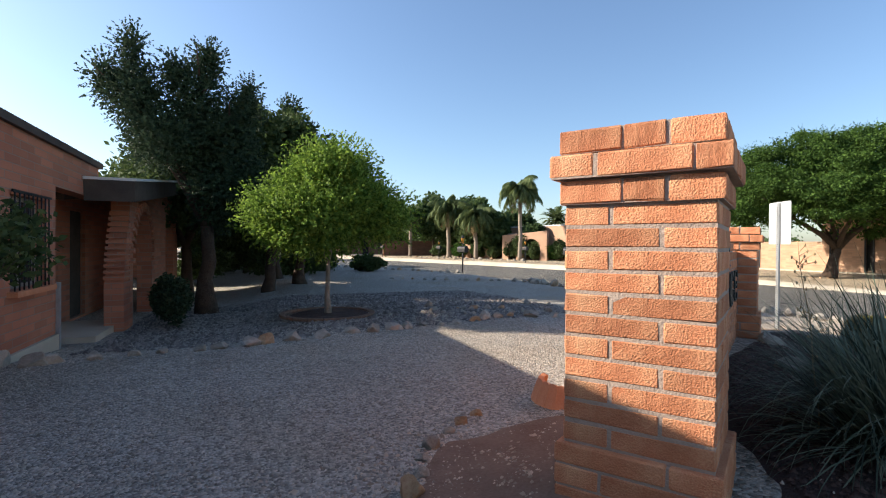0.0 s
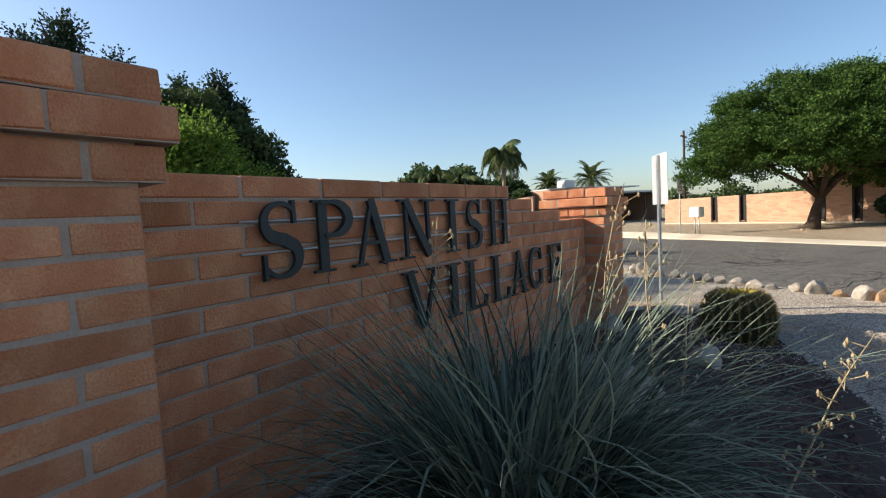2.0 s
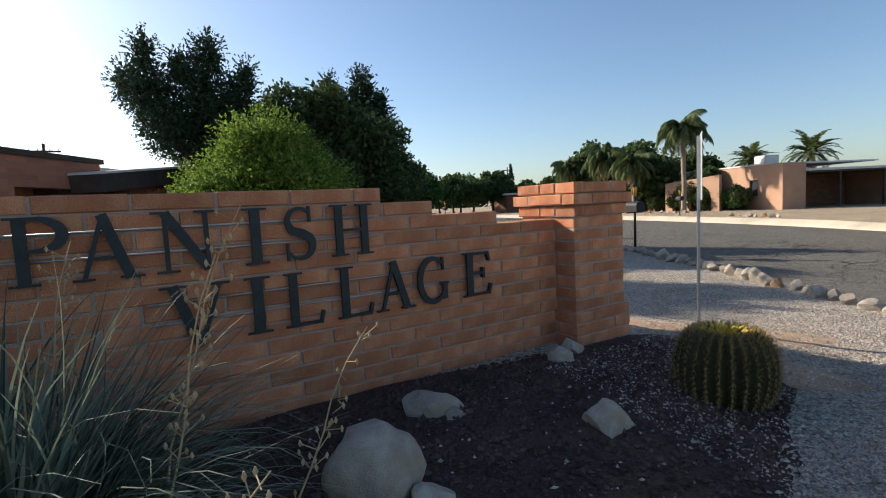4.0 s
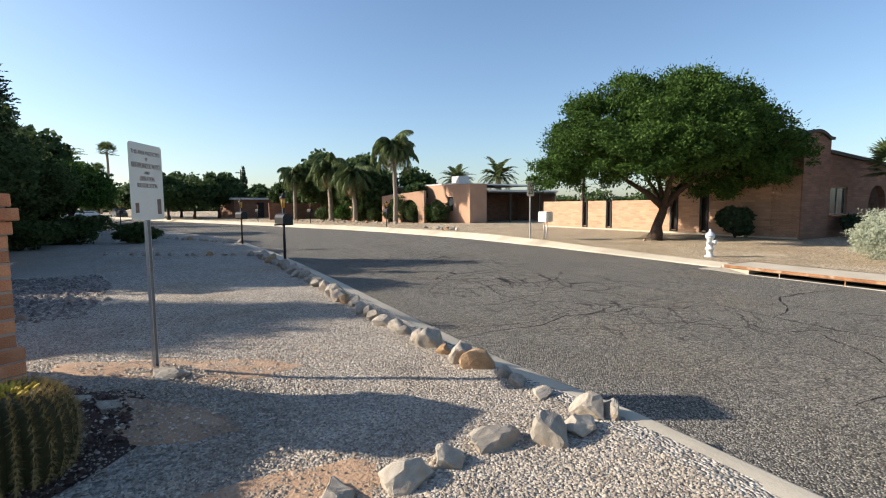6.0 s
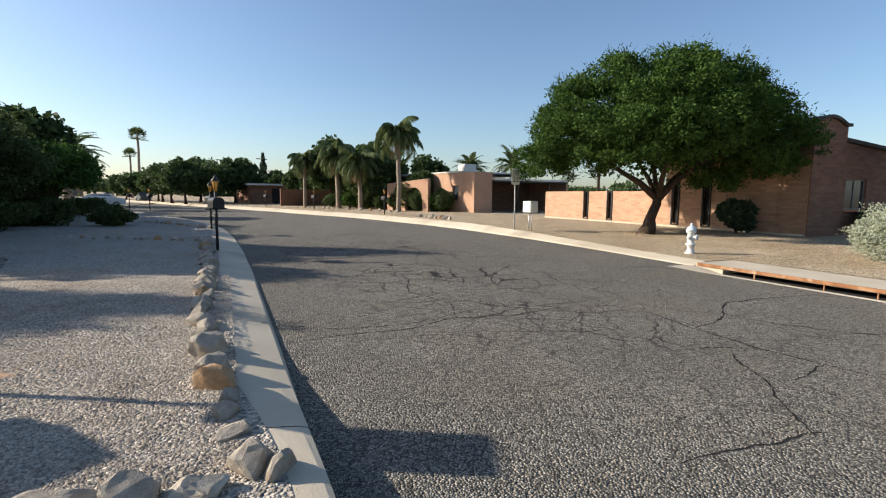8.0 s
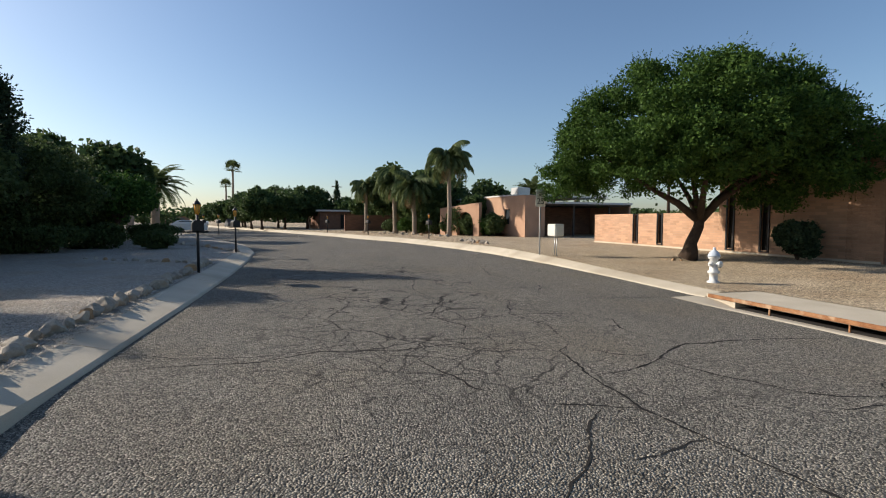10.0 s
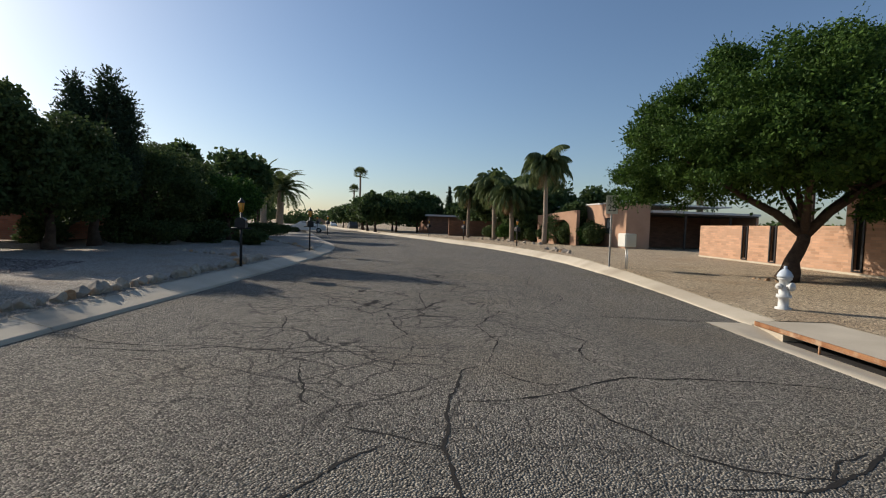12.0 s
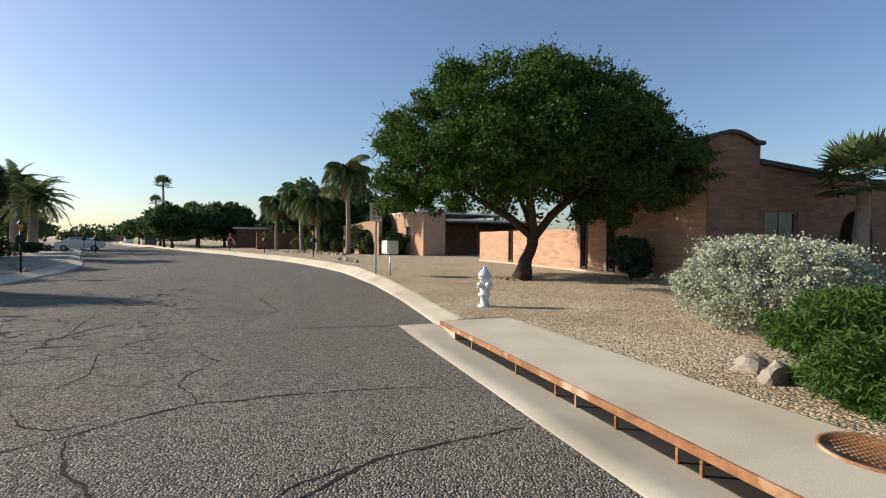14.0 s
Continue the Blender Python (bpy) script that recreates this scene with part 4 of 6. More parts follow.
window(fw, 0.35, 1.75, 0.95, 2.1, 0.1, 1)
re_ = box("roof_edge", 0, 9.0, -0.12, 0.3, 0.0, 0.14, FASCIA, corner)
re_.matrix_basis = pose(15.7, 1.95, 3.46, 0, 0, 90) @ pose(0, 0, 0, 0, 4.3, 0)
# porch back takes the same shade-darkened brick
box("porch_back", 14.0, 14.15, 4.2, 12, -0.1, 2.6, WALL_BROWN_SHADED, corner)
lamp = box("porch_lamp", 14.16, 14.23, 6.0, 6.12, 1.75, 1.95, AMBER, corner, "small amber porch lamp")

# house beyond, with carport
far = empty("carport_house", pose(28.0, 36.2, 0, 0, 0, 10), "peach stucco house with arches and a dark carport", "house")
box("block", 0, 5.2, 4.5, 12.0, -0.1, 3.25, STUCCO, far)
wall_run("side_wall", far, 10.3, 3.25, 0.25, STUCCO, ((2.2, 3.0, 1.0, 2.2, False),), "sunlit peach wall").matrix_basis = pose(0, -1.3, 0, 0, 0, 90)
wall_run("carport_back", far, 10.2, 2.9, 0.2, WALL_BROWN_SHADED).matrix_basis = pose(0, 3.4, 0)
fwin = empty("side_window", far.matrix_basis @ pose(0, -1.3, 0, 0, 0, 90), "window in the sunlit peach wall", "window", "", "structure")
window(fwin, 2.2, 3.0, 1.0, 2.2, 0.1, 1)
box("front_face", 0.004, 1.6, -1.3, -1.05, -0.1, 3.25, STUCCO, far)
box("roof", -0.3, 9.5, 0.3, 12.2, 3.25, 3.36, ROOF, far, "pale flat roof")
box("carport_roof", 1.62, 10.4, -1.6, 3.4, 2.62, 2.78, ROOF, far, "white carport roof edge")
box("carport_ceiling", 1.62, 10.3, -1.5, 3.4, 2.5, 2.616, FASCIA, far)
for x in (4.4, 8.1):
    box("carport_post", x, x + 0.12, -1.3, -1.18, -0.05, 2.5, FASCIA, far)
box("carport_side", 10.3, 10.5, -1.3, 12, -0.1, 2.6, STUCCO, far)
aw = wall_run("arch_wall", far, 5.0, lambda x: 2.75 - 0.08 * x, 0.3, STUCCO, ((0.7, 2.7, 0.0, 2.0, True), (3.4, 4.3, 0.0, 1.8, True)), "peach wall with arches")
aw.matrix_basis = pose(-2.0, 2.4, 0, 0, 0, 105)
box("wing", -3.4, -0.3, 9.0, 15.0, -0.1, 2.5, STUCCO, far)
box("wing_roof", -3.7, -0.2, 8.8, 15.2, 2.5, 2.62, ROOF, far)
box("cooler", 1.0, 2.2, 1.6, 2.7, 3.36, 4.05, GALV, far, "rooftop evaporative cooler", 0.04)

# low house far along the street
low = empty("low_house", pose(13.0, 72, 0, 0, 0, 14), "low brown house far along the street", "house")
box("wall", 0, 9, 0, 7, -0.1, 2.5, WALL_BROWN_SHADED, low)
box("roof", -0.5, 9.5, -0.6, 7.5, 2.5, 2.75, ROOF, low)
box("door", 3.0, 4.0, -0.05, -0.01, 0, 2.1, DARK, low)
box("window", 5.5, 7.2, -0.05, -0.01, 0.9, 2.0, GLASS, low)

end = empty("end_house", pose(-58, 238, 0, 0, 0, 12), "low pale house at the street's far end", "house")
box("wall", 0, 16, 0, 8, -0.4, 2.9, STUCCO, end)
box("roof", -0.6, 16.6, -0.6, 8.6, 2.9, 3.3, FASCIA, end)
box("window", 3.0, 5.0, -0.05, -0.01, 0.9, 2.1, GLASS, end)
box("garage_door", 9.0, 14.0, -0.05, -0.01, 0, 2.2, FRAME, end)

low2 = empty("garden_wall", pose(15.8, 60, 0, 0, 0, 12), "low brown garden wall behind the palms", "wall")
box("wall", 0, 16, 0, 0.2, -0.1, 1.9, WALL_BROWN_SHADED, low2)

# ---- plants ----
rp = np.random.RandomState(11)


def leaf_cloud(lumps, count, size, shell=0.55, long=1.6, droop=0.0):
    """Quads scattered through overlapping lumps (x, y, z, rx, ry, rz), thickest near their skin."""
    lumps = np.array(lumps, float)
    vol = lumps[:, 3] * lumps[:, 4] + lumps[:, 5] * lumps[:, 3]
    pick = rp.choice(len(lumps), count, p=vol / vol.sum())
    d = rp.normal(size=(count, 3))
    d /= np.linalg.norm(d, axis=1)[:, None]
    wob = 1 + 0.16 * np.sin(d[:, 0] * 7 + pick) * np.cos(d[:, 1] * 6 + pick * 2) + 0.10 * np.sin(d[:, 2] * 11 + pick * 3) + 0.07 * rp.normal(size=count)
    r = (shell + (1 - shell) * rp.rand(count) ** 0.6) * wob
    p = lumps[pick, :3] + d * r[:, None] * lumps[pick, 3:]
    a = rp.normal(size=(count, 3)) + d * 0.6
    a[:, 2] -= droop
    a /= np.linalg.norm(a, axis=1)[:, None]
    b = np.cross(a, rp.normal(size=(count, 3)))
    b /= np.linalg.norm(b, axis=1)[:, None]
    s = size * (0.6 + 0.8 * rp.rand(count))[:, None]
    v = np.stack([p - a * s * long / 2, p + b * s / 2, p + a * s * long / 2, p - b * s / 2], 1).reshape(-1, 3)
    return v, np.arange(count * 4).reshape(-1, 4)


def sprays(lumps, count, size, per=7, reach=0.25):
    """Small twigs of several leaves, on the skin of the lumps."""
    lumps = np.array(lumps, float)
    area = lumps[:, 3] * lumps[:, 4]
    pick = rp.choice(len(lumps), count, p=area / area.sum())
    d = rp.normal(size=(count, 3))
    d[:, 2] += 0.15
    d /= np.linalg.norm(d, axis=1)[:, None]
    p = lumps[pick, :3] + d * (0.85 + 0.2 * rp.rand(count))[:, None] * lumps[pick, 3:]
    g = d + rp.normal(size=(count, 3)) * 0.35
    g /= np.linalg.norm(g, axis=1)[:, None]
    k = rp.rand(count, per)
    q = p[:, None] + g[:, None] * (k * reach)[..., None]
    q = q.reshape(-1, 3)
    n = len(q)
    a = np.repeat(g, per, 0) * 0.5 + rp.normal(size=(n, 3)) * 0.7
    a /= np.linalg.norm(a, axis=1)[:, None]
    b = np.cross(a, rp.normal(size=(n, 3)))
    b /= np.linalg.norm(b, axis=1)[:, None]
    s = size * (0.6 + 0.8 * rp.rand(n))[:, None]
    v = np.stack([q - a * s, q + b * s * 0.5, q + a * s, q - b * s * 0.5], 1).reshape(-1, 3)
    return v, np.arange(n * 4).reshape(-1, 4)


def stack(*chunks):
    vs, fs, o = [], [], 0
    for v, f in chunks:
        vs.append(v)
        fs.append(f + o)
        o += len(v)
    return np.concatenate(vs), np.concatenate(fs)


def lumps_in(cx, cy, cz, rx, ry, rz, n, frac, seed, low_cut=-0.6):
    """Smaller lumps spread through an ellipsoid, for an uneven crown."""
    r = np.random.RandomState(seed)
    out = [(cx, cy, cz, rx * 0.72, ry * 0.72, rz * 0.72)]
    while len(out) < n:
        d = r.normal(size=3)
        d /= np.linalg.norm(d)
        if d[2] < low_cut:
            continue
        k = (1 - frac) * (0.8 + 0.25 * r.rand())
        f = frac * (0.7 + 0.6 * r.rand())
        out.append((cx + d[0] * rx * k, cy + d[1] * ry * k, cz + d[2] * rz * k, rx * f, ry * f, rz * f))
    return out


def limb_set(x, y, base_r, fork_z, targets, seed, lean=(0, 0), sides=9):
    """Trunk with limbs that bend out to targets."""
    r = random.Random(seed)
    fork = Vector((x + lean[0], y + lean[1], fork_z))
    foot = Vector((x, y, -0.3 if x < 1 else -0.05))
    pts = [foot + (fork - foot) * k / 5 + Vector((r.uniform(-1, 1), r.uniform(-1, 1), 0)) * base_r * 0.25 * (0 < k < 5) for k in range(6)]
    chunks = [tube_data(pts, [base_r * (1.35 - 0.45 * min(k, 2) / 2 - 0.05 * k) for k in range(6)], sides)]
    for t in targets:
        t = Vector(t)
        mid = fork.lerp(t, 0.5) + Vector((r.uniform(-0.2, 0.2), r.uniform(-0.2, 0.2), r.uniform(-0.1, 0.25)))
        w = base_r * r.uniform(0.42, 0.6)
        line = [fork - Vector((0, 0, base_r * 0.5)), fork.lerp(mid, 0.5) + Vector((0, 0, 0.05)), mid, mid.lerp(t, 0.55), t]
        chunks.append(tube_data(line, [w, w * 0.85, w * 0.6, w * 0.4, w * 0.15], 7))
        for _ in range(3):
            q = mid.lerp(t, r.uniform(0.1, 0.8))
            e = q + Vector((r.uniform(-1, 1), r.uniform(-1, 1), r.uniform(-0.1, 0.8))) * (t - fork).length * 0.35
            chunks.append(tube_data([q, q.lerp(e, 0.5) + Vector((0, 0, 0.06)), e], [w * 0.35, w * 0.22, w * 0.08], 5))
    return join_data(chunks)


def tree(name, label, trunk, crown, leaf_mat, bark=None, category="tree", group=""):
    root = empty(name, Matrix(), label, category, group)
    if trunk:
        mesh_ob("trunk", *trunk, bark or BARK, root, "", True)
    fast_mesh("crown", *crown, leaf_mat, root)
    return root


# spreading tree before the corner house


def clumps_on(cx, cy, cz, rx, ry, rz, n, r0, r1, seed, low_cut=-0.45):
    """Separate leaf clumps over a crown's skin, flattened, with gaps between them."""
    r = np.random.RandomState(seed)
    out = []
    while len(out) < n:
        d = r.normal(size=3)
        d /= np.linalg.norm(d)
        if d[2] < low_cut:
            continue
        k = 0.80 + 0.2 * r.rand() ** 0.7
        f = r0 + (r1 - r0) * r.rand()
        out.append((cx + d[0] * rx * k, cy + d[1] * ry * k, cz + d[2] * rz * k, f, f, f * 0.62))
    return out


CORE = lumps_in(25.1, 14.5, 3.85, 4.0, 4.0, 2.45, 30, 0.3, 3, -0.4)
CLUMPS = clumps_on(25.1, 14.5, 3.85, 4.45, 4.45, 2.85, 330, 0.28, 0.62, 77)
for q in ((21.9, 17.2, 2.75, 1.2, 1.2, 0.75), (22.6, 15.6, 2.6, 1.2, 1.2, 0.7), (21.6, 16.0, 3.1, 1.0, 1.0, 0.75), (23.2, 18.2, 2.8, 1.2, 1.2, 0.75), (27.6, 12.0, 3.0, 1.3, 1.3, 0.85), (26.6, 10.9, 3.6, 1.1, 1.1, 0.85), (23.0, 12.4, 3.3, 1.2, 1.2, 0.8), (27.7, 12.2, 2.5, 1.1, 1.2, 0.7), (27.9, 10.8, 3.1, 0.9, 1.1, 0.7), (27.4, 13.6, 2.3, 1.0, 1.1, 0.6)):
    CLUMPS += clumps_on(*q, 14, 0.24, 0.48, int(q[0] * 10), -0.9)
tg = [(22.9, 15.7, 3.3), (27.3, 13.8, 3.5), (25.7, 16.6, 3.7), (24.5, 12.6, 3.6), (26.7, 12.5, 3.1), (25.2, 14.6, 4.8)]
tree("spreading_tree", "broad dense green tree with dark crooked trunk", limb_set(25.15, 14.55, 0.25, 1.4, tg, 4, (0.38, -0.1)), stack(leaf_cloud(CORE, 36000, 0.095, 0.3, 1.9), leaf_cloud(CLUMPS, 140000, 0.054, 0.35, 2.0), sprays(CLUMPS, 6500, 0.028, 10, 0.3)), LEAF_TREE)

# citrus tree in its ring
L = lumps_in(1.4, 9.35, 2.0, 1.5, 1.5, 1.05, 16, 0.36, 5, -0.7)
tree("citrus_tree", "small round bright green citrus tree", limb_set(1.4, 9.35, 0.06, 0.95, [(0.8, 9.2, 1.9), (2.0, 9.5, 1.9), (1.4, 9.9, 2.3), (1.3, 8.8, 2.2)], 6), stack(leaf_cloud(L, 46000, 0.042, 0.4, 1.8), sprays(L, 4200, 0.03, 9, 0.36)), LEAF_LEMON, BARK_PALM)

# dark twisted conifers behind
L = [(-0.45, 12.3, 2.6, 0.75, 0.9, 0.65), (-1.6, 12.0, 3.5, 0.7, 0.8, 0.6), (-2.2, 12.0, 4.4, 0.5, 0.6, 0.6), (-2.3, 12.0, 5.3, 0.24, 0.3, 0.55), (-2.75, 12.0, 4.7, 0.28, 0.3, 0.45), (-1.1, 12.2, 4.4, 0.5, 0.6, 0.8), (-0.85, 12.2, 5.3, 0.3, 0.3, 0.45), (-0.2, 12.2, 4.1, 0.4, 0.5, 0.75), (0.0, 12.3, 4.7, 0.2, 0.25, 0.4), (-0.3, 12.2, 3.1, 0.6, 0.7, 0.7), (-0.75, 12.3, 2.0, 0.35, 0.5, 0.5), (-1.5, 12.1, 5.0, 0.25, 0.3, 0.4), (-0.6, 12.0, 3.8, 0.4, 0.5, 0.4)]
tree("twisted_juniper", "tall dark juniper with ragged leaning crown", limb_set(-0.85, 12.1, 0.2, 1.7, [(-2.3, 12.0, 4.9), (-1.0, 12.2, 5.0), (-0.2, 12.2, 4.4), (-1.6, 12.0, 3.4)], 8), stack(leaf_cloud(L, 26000, 0.05, 0.25, 2.0), sprays(L, 3600, 0.032, 10, 0.26)), LEAF_DARK)
L = [(1.0, 19.9, 3.3, 1.5, 1.5, 1.3), (0.6, 19.9, 5.0, 0.8, 0.9, 0.9), (1.5, 20, 6.0, 0.5, 0.5, 0.9), (1.9, 20, 4.5, 0.8, 0.8, 0.9), (0.0, 19.8, 4.1, 0.8, 0.8, 0.7), (0.3, 19.8, 6.0, 0.35, 0.4, 0.7), (2.2, 20, 5.5, 0.3, 0.4, 0.6)]
tree("juniper", "dark dense juniper with uneven top", limb_set(1.0, 19.9, 0.22, 1.7, [(0.6, 19.9, 5.0), (1.5, 20, 5.6), (1.9, 20, 4.4)], 9), stack(leaf_cloud(L, 18000, 0.085, 0.3, 1.8), sprays(L, 2500, 0.05, 9, 0.35)), LEAF_DARK)
for x, y, z, r, h, sd in ((1.6, 16.9, 2.6, 2.6, 2.0, 74), (0.6, 15.2, 3.1, 2.3, 2.4, 75), (0.0, 27.5, 2.8, 3.0, 2.5, 71), (-3.4, 23.0, 2.7, 2.6, 2.2, 72), (0.4, 31.0, 2.3, 2.4, 2.2, 73)):
    L = lumps_in(x, y, z, r, r, h, 40, 0.24, sd, -0.85)
    tree("mesquite_tree", "dark shaded mesquite tree in the side yard", limb_set(x, y, 0.2, 1.2, [(x - 1, y, 2.8), (x + 1, y, 2.8), (x, y + 1, 3.2)], sd), leaf_cloud(L, 27000, 0.085, 0.4, 1.9), LEAF_OLIVE)
L = lumps_in(0.9, 23.6, 2.6, 3.0, 2.8, 2.3, 44, 0.24, 12, -0.85)
tree("mesquite_tree", "wide dark green mesquite tree", limb_set(0.9, 23.6, 0.2, 1.2, [(-0.5, 23, 2.8), (2.3, 23.8, 2.8), (0.9, 24.8, 3.4), (0.7, 22.5, 3.0)], 13), leaf_cloud(L, 42000, 0.075, 0.4, 1.9), LEAF_OLIVE)
L = lumps_in(-1.8, 17.0, 3.2, 2.9, 2.9, 1.9, 16, 0.36, 14, -0.6)
tree("mesquite_tree", "dark shaded mesquite tree behind the porch", limb_set(-1.8, 17.0, 0.2, 1.3, [(-2.8, 16.6, 3.0), (-0.8, 17.4, 3.2), (-1.8, 17.8, 3.4)], 15), leaf_cloud(L, 20000, 0.09, 0.45, 1.8), LEAF_OLIVE)
L = lumps_in(2.6, 28.6, 2.5, 2.1, 2.2, 1.6, 14, 0.38, 16, -0.6)
tree("yard_tree", "bright green yard tree beside the street", limb_set(2.6, 28.6, 0.15, 1.2, [(1.8, 28.2, 2.4), (3.4, 29.0, 2.4), (2.6, 29.4, 2.9)], 17), leaf_cloud(L, 16000, 0.09, 0.45, 1.8), LEAF_GREEN)


def shrub(name, label, x, y, z, rx, ry, rz, count, size, mat, seed, n=14, frac=0.34, long=1.5, shell=0.6):
    L = lumps_in(x, y, z, rx, ry, rz, n, frac, seed, -0.9)
    stems = join_data([tube_data([(x, y, -0.03), (x + a * rx * 0.3, y + b * ry * 0.3, z * 0.8), (x + a * rx * 0.6, y + b * ry * 0.6, z + rz * 0.2)], [0.03, 0.02, 0.008], 5) for a, b in ((1, 0.2), (-0.8, 0.6), (0.1, -1), (-0.2, 0.9), (0, 0))])
    return tree(name, label, stems, leaf_cloud(L, count, size, shell, long), mat, None, "shrub")


L = [(24.9, 5.95, 0.46, 1.28, 1.36, 0.80)] + clumps_on(24.9, 5.95, 0.46, 1.28, 1.36, 0.80, 190, 0.10, 0.18, 21, -0.35)
stems = join_data([tube_data([(24.85, 5.95, -0.2), (24.85 + 0.4 * a, 5.95 + 0.4 * b, 0.4), (24.85 + 0.8 * a, 5.95 + 0.8 * b, 0.7)], [0.03, 0.02, 0.008], 5) for a, b in ((1, 0.2), (-0.8, 0.6), (0.1, -1), (-0.2, 0.9), (0, 0))])
tree("sage_shrub", "rounded silver-grey sage shrub on tan gravel", stems, leaf_cloud(L, 80000, 0.026, 0.84, 1.5), LEAF_GREY, None, "shrub")
shrub("low_juniper", "low spreading bright green juniper shrub", 22.7, 3.0, 0.25, 1.4, 1.25, 0.64, 62000, 0.014, LEAF_GREEN, 22, 60, 0.2, 6.5, 0.55)
shrub("dark_shrub", "dark rounded shrub against the brick wall", 28.1, 12.9, 0.75, 0.75, 0.85, 0.8, 9000, 0.07, LEAF_DARK, 23)
shrub("dark_shrub", "dark clipped shrub below the window", 32.0, 10.2, 0.5, 1.0, 0.6, 0.55, 6000, 0.07, LEAF_DARK, 24)
shrub("porch_shrub", "dark clipped shrub beside the porch arch", -1.3, 10.3, 0.28, 0.45, 0.45, 0.55, 8000, 0.035, LEAF_DARK, 25)
shrub("grey_shrub", "grey-green shrub under the mesquite", 2.2, 22.0, 0.55, 1.6, 1.0, 0.7, 7000, 0.07, LEAF_OLIVE, 26)
L = [(-2.1, 5.9, 1.45, 0.3, 0.45, 0.25), (-1.95, 5.6, 1.2, 0.35, 0.4, 0.3), (-2.1, 5.0, 1.3, 0.4, 0.5, 0.5)]
tree("window_shrub", "sparse shrub before the house window", limb_set(-2.1, 4.7, 0.03, 0.7, [(-2.1, 5.8, 1.4), (-1.95, 5.4, 1.2), (-2.2, 4.6, 1.5)], 27), leaf_cloud(L, 1500, 0.045, 0.2, 1.8), LEAF_OLIVE, None, "shrub")
for k, (x, y, r, h) in enumerate(((26.3, 38.3, 1.05, 1.35), (25.0, 39.6, 0.85, 1.5), (23.9, 42.0, 0.8, 1.6), (23.0, 44.0, 0.8, 1.1), (22.2, 46.0, 0.7, 1.3), (21.2, 48.5, 0.9, 1.4), (22.3, 50.0, 0.9, 1.7), (20.2, 52.0, 0.9, 1.2), (24.6, 45.0, 1.2, 2.1), (23.8, 47.6, 1.3, 2.4), (22.9, 50.6, 1.2, 2.2), (25.2, 42.6, 0.9, 2.0), (24.4, 40.9, 1.0, 2.3), (26.4, 37.4, 0.8, 1.7))):
    shrub("clipped_shrub", "rounded clipped green shrub before the peach house", x, y, h * 0.6, r * 1.3, r * 1.3, h * 0.64, 3800, 0.09, LEAF_GREEN if k in (0, 5) else LEAF_OLIVE, 30 + k)


def frond_data(base, yaw, pitch, length, drop, leaflets, width, leaf, hang=0.6):
    """An arching frond: a stem with two rows of leaflets."""
    base = Vector(base)
    out = Vector((math.cos(yaw), math.sin(yaw), 0))
    side = Vector((-out.y, out.x, 0))
    n = leaflets
    verts, faces = [], []
    line = []
    for k in range(n + 1):
        s = k / n
        ang = pitch - drop * s ** 1.4
        if k == 0:
            p = base.copy()
        else:
            p = line[-1] + (out * math.cos(ang) + Vector((0, 0, math.sin(ang)))) * length / n
        line.append(p)
    v, f = tube_data(line[:: max(1, n // 6)], [0.03 * (1 - 0.85 * k / max(1, len(line[:: max(1, n // 6)]) - 1)) for k in range(len(line[:: max(1, n // 6)]))], 4, False)
    verts += list(v)
    faces += f
    for k in range(max(1, n // 8), n):
        s = k / n
        d = (line[k + 1] - line[k]).normalized()
        size = leaf * (math.sin(math.pi * min(1, 0.12 + s * 0.86)) ** 0.6)
        for sg in (-1, 1):
            dirn = (side * sg * 0.8 + d * 0.55 + Vector((0, 0, -hang + 0.3 * random.random()))).normalized()
            tip = line[k] + dirn * size
            o = len(verts)
            verts += [line[k] - d * width / 2, line[k] + d * width / 2, line[k].lerp(tip, 0.5) + d * width * 0.5 + Vector((0, 0, 0.06 * size)), tip]
            faces.append((o, o + 1, o + 2, o + 3))
    return verts, faces


def feather_palm(x, y, trunk_h, r, fronds, length, leaf, label, seed, droop=2.0, hang=0.85, dead=5, width=0.05):
    random.seed(seed)
    root = empty("palm_tree", pose(x, y, 0), label, "palm tree", "palms along the street")
    n = 14
    pts = [(0.1 * math.sin(k / n * 2 + seed), 0.06 * math.sin(k), trunk_h * k / n - 0.05) for k in range(n + 1)]
    tube("trunk", pts, [r * (1.25 if k == 0 else 1.0 - 0.25 * k / n + (0.05 if k % 2 else 0)) for k in range(n + 1)], BARK_PALM, root, "", 10)
    top = Vector(pts[-1])
    chunks = [frond_data(top, 2.4 * k + random.uniform(-0.2, 0.2), 1.45 - 1.75 * (k / fronds) ** 0.9 + random.uniform(-0.15, 0.15), length * random.uniform(0.75, 1.12), droop * random.uniform(0.65, 1.2), 30, width, leaf, hang) for k in range(fronds)]
    mesh_ob("crown", *join_data(chunks), FROND, root)
    if dead:
        chunks = [frond_data(top - Vector((0, 0, 0.2)), 2.1 * k, -0.5 - 0.3 * random.random(), length * 0.7, 0.9, 14, width, leaf * 0.7, 0.8) for k in range(dead)]
        mesh_ob("dead_fronds", *join_data(chunks), FROND_DRY, root, "hanging brown dead fronds")
    return root


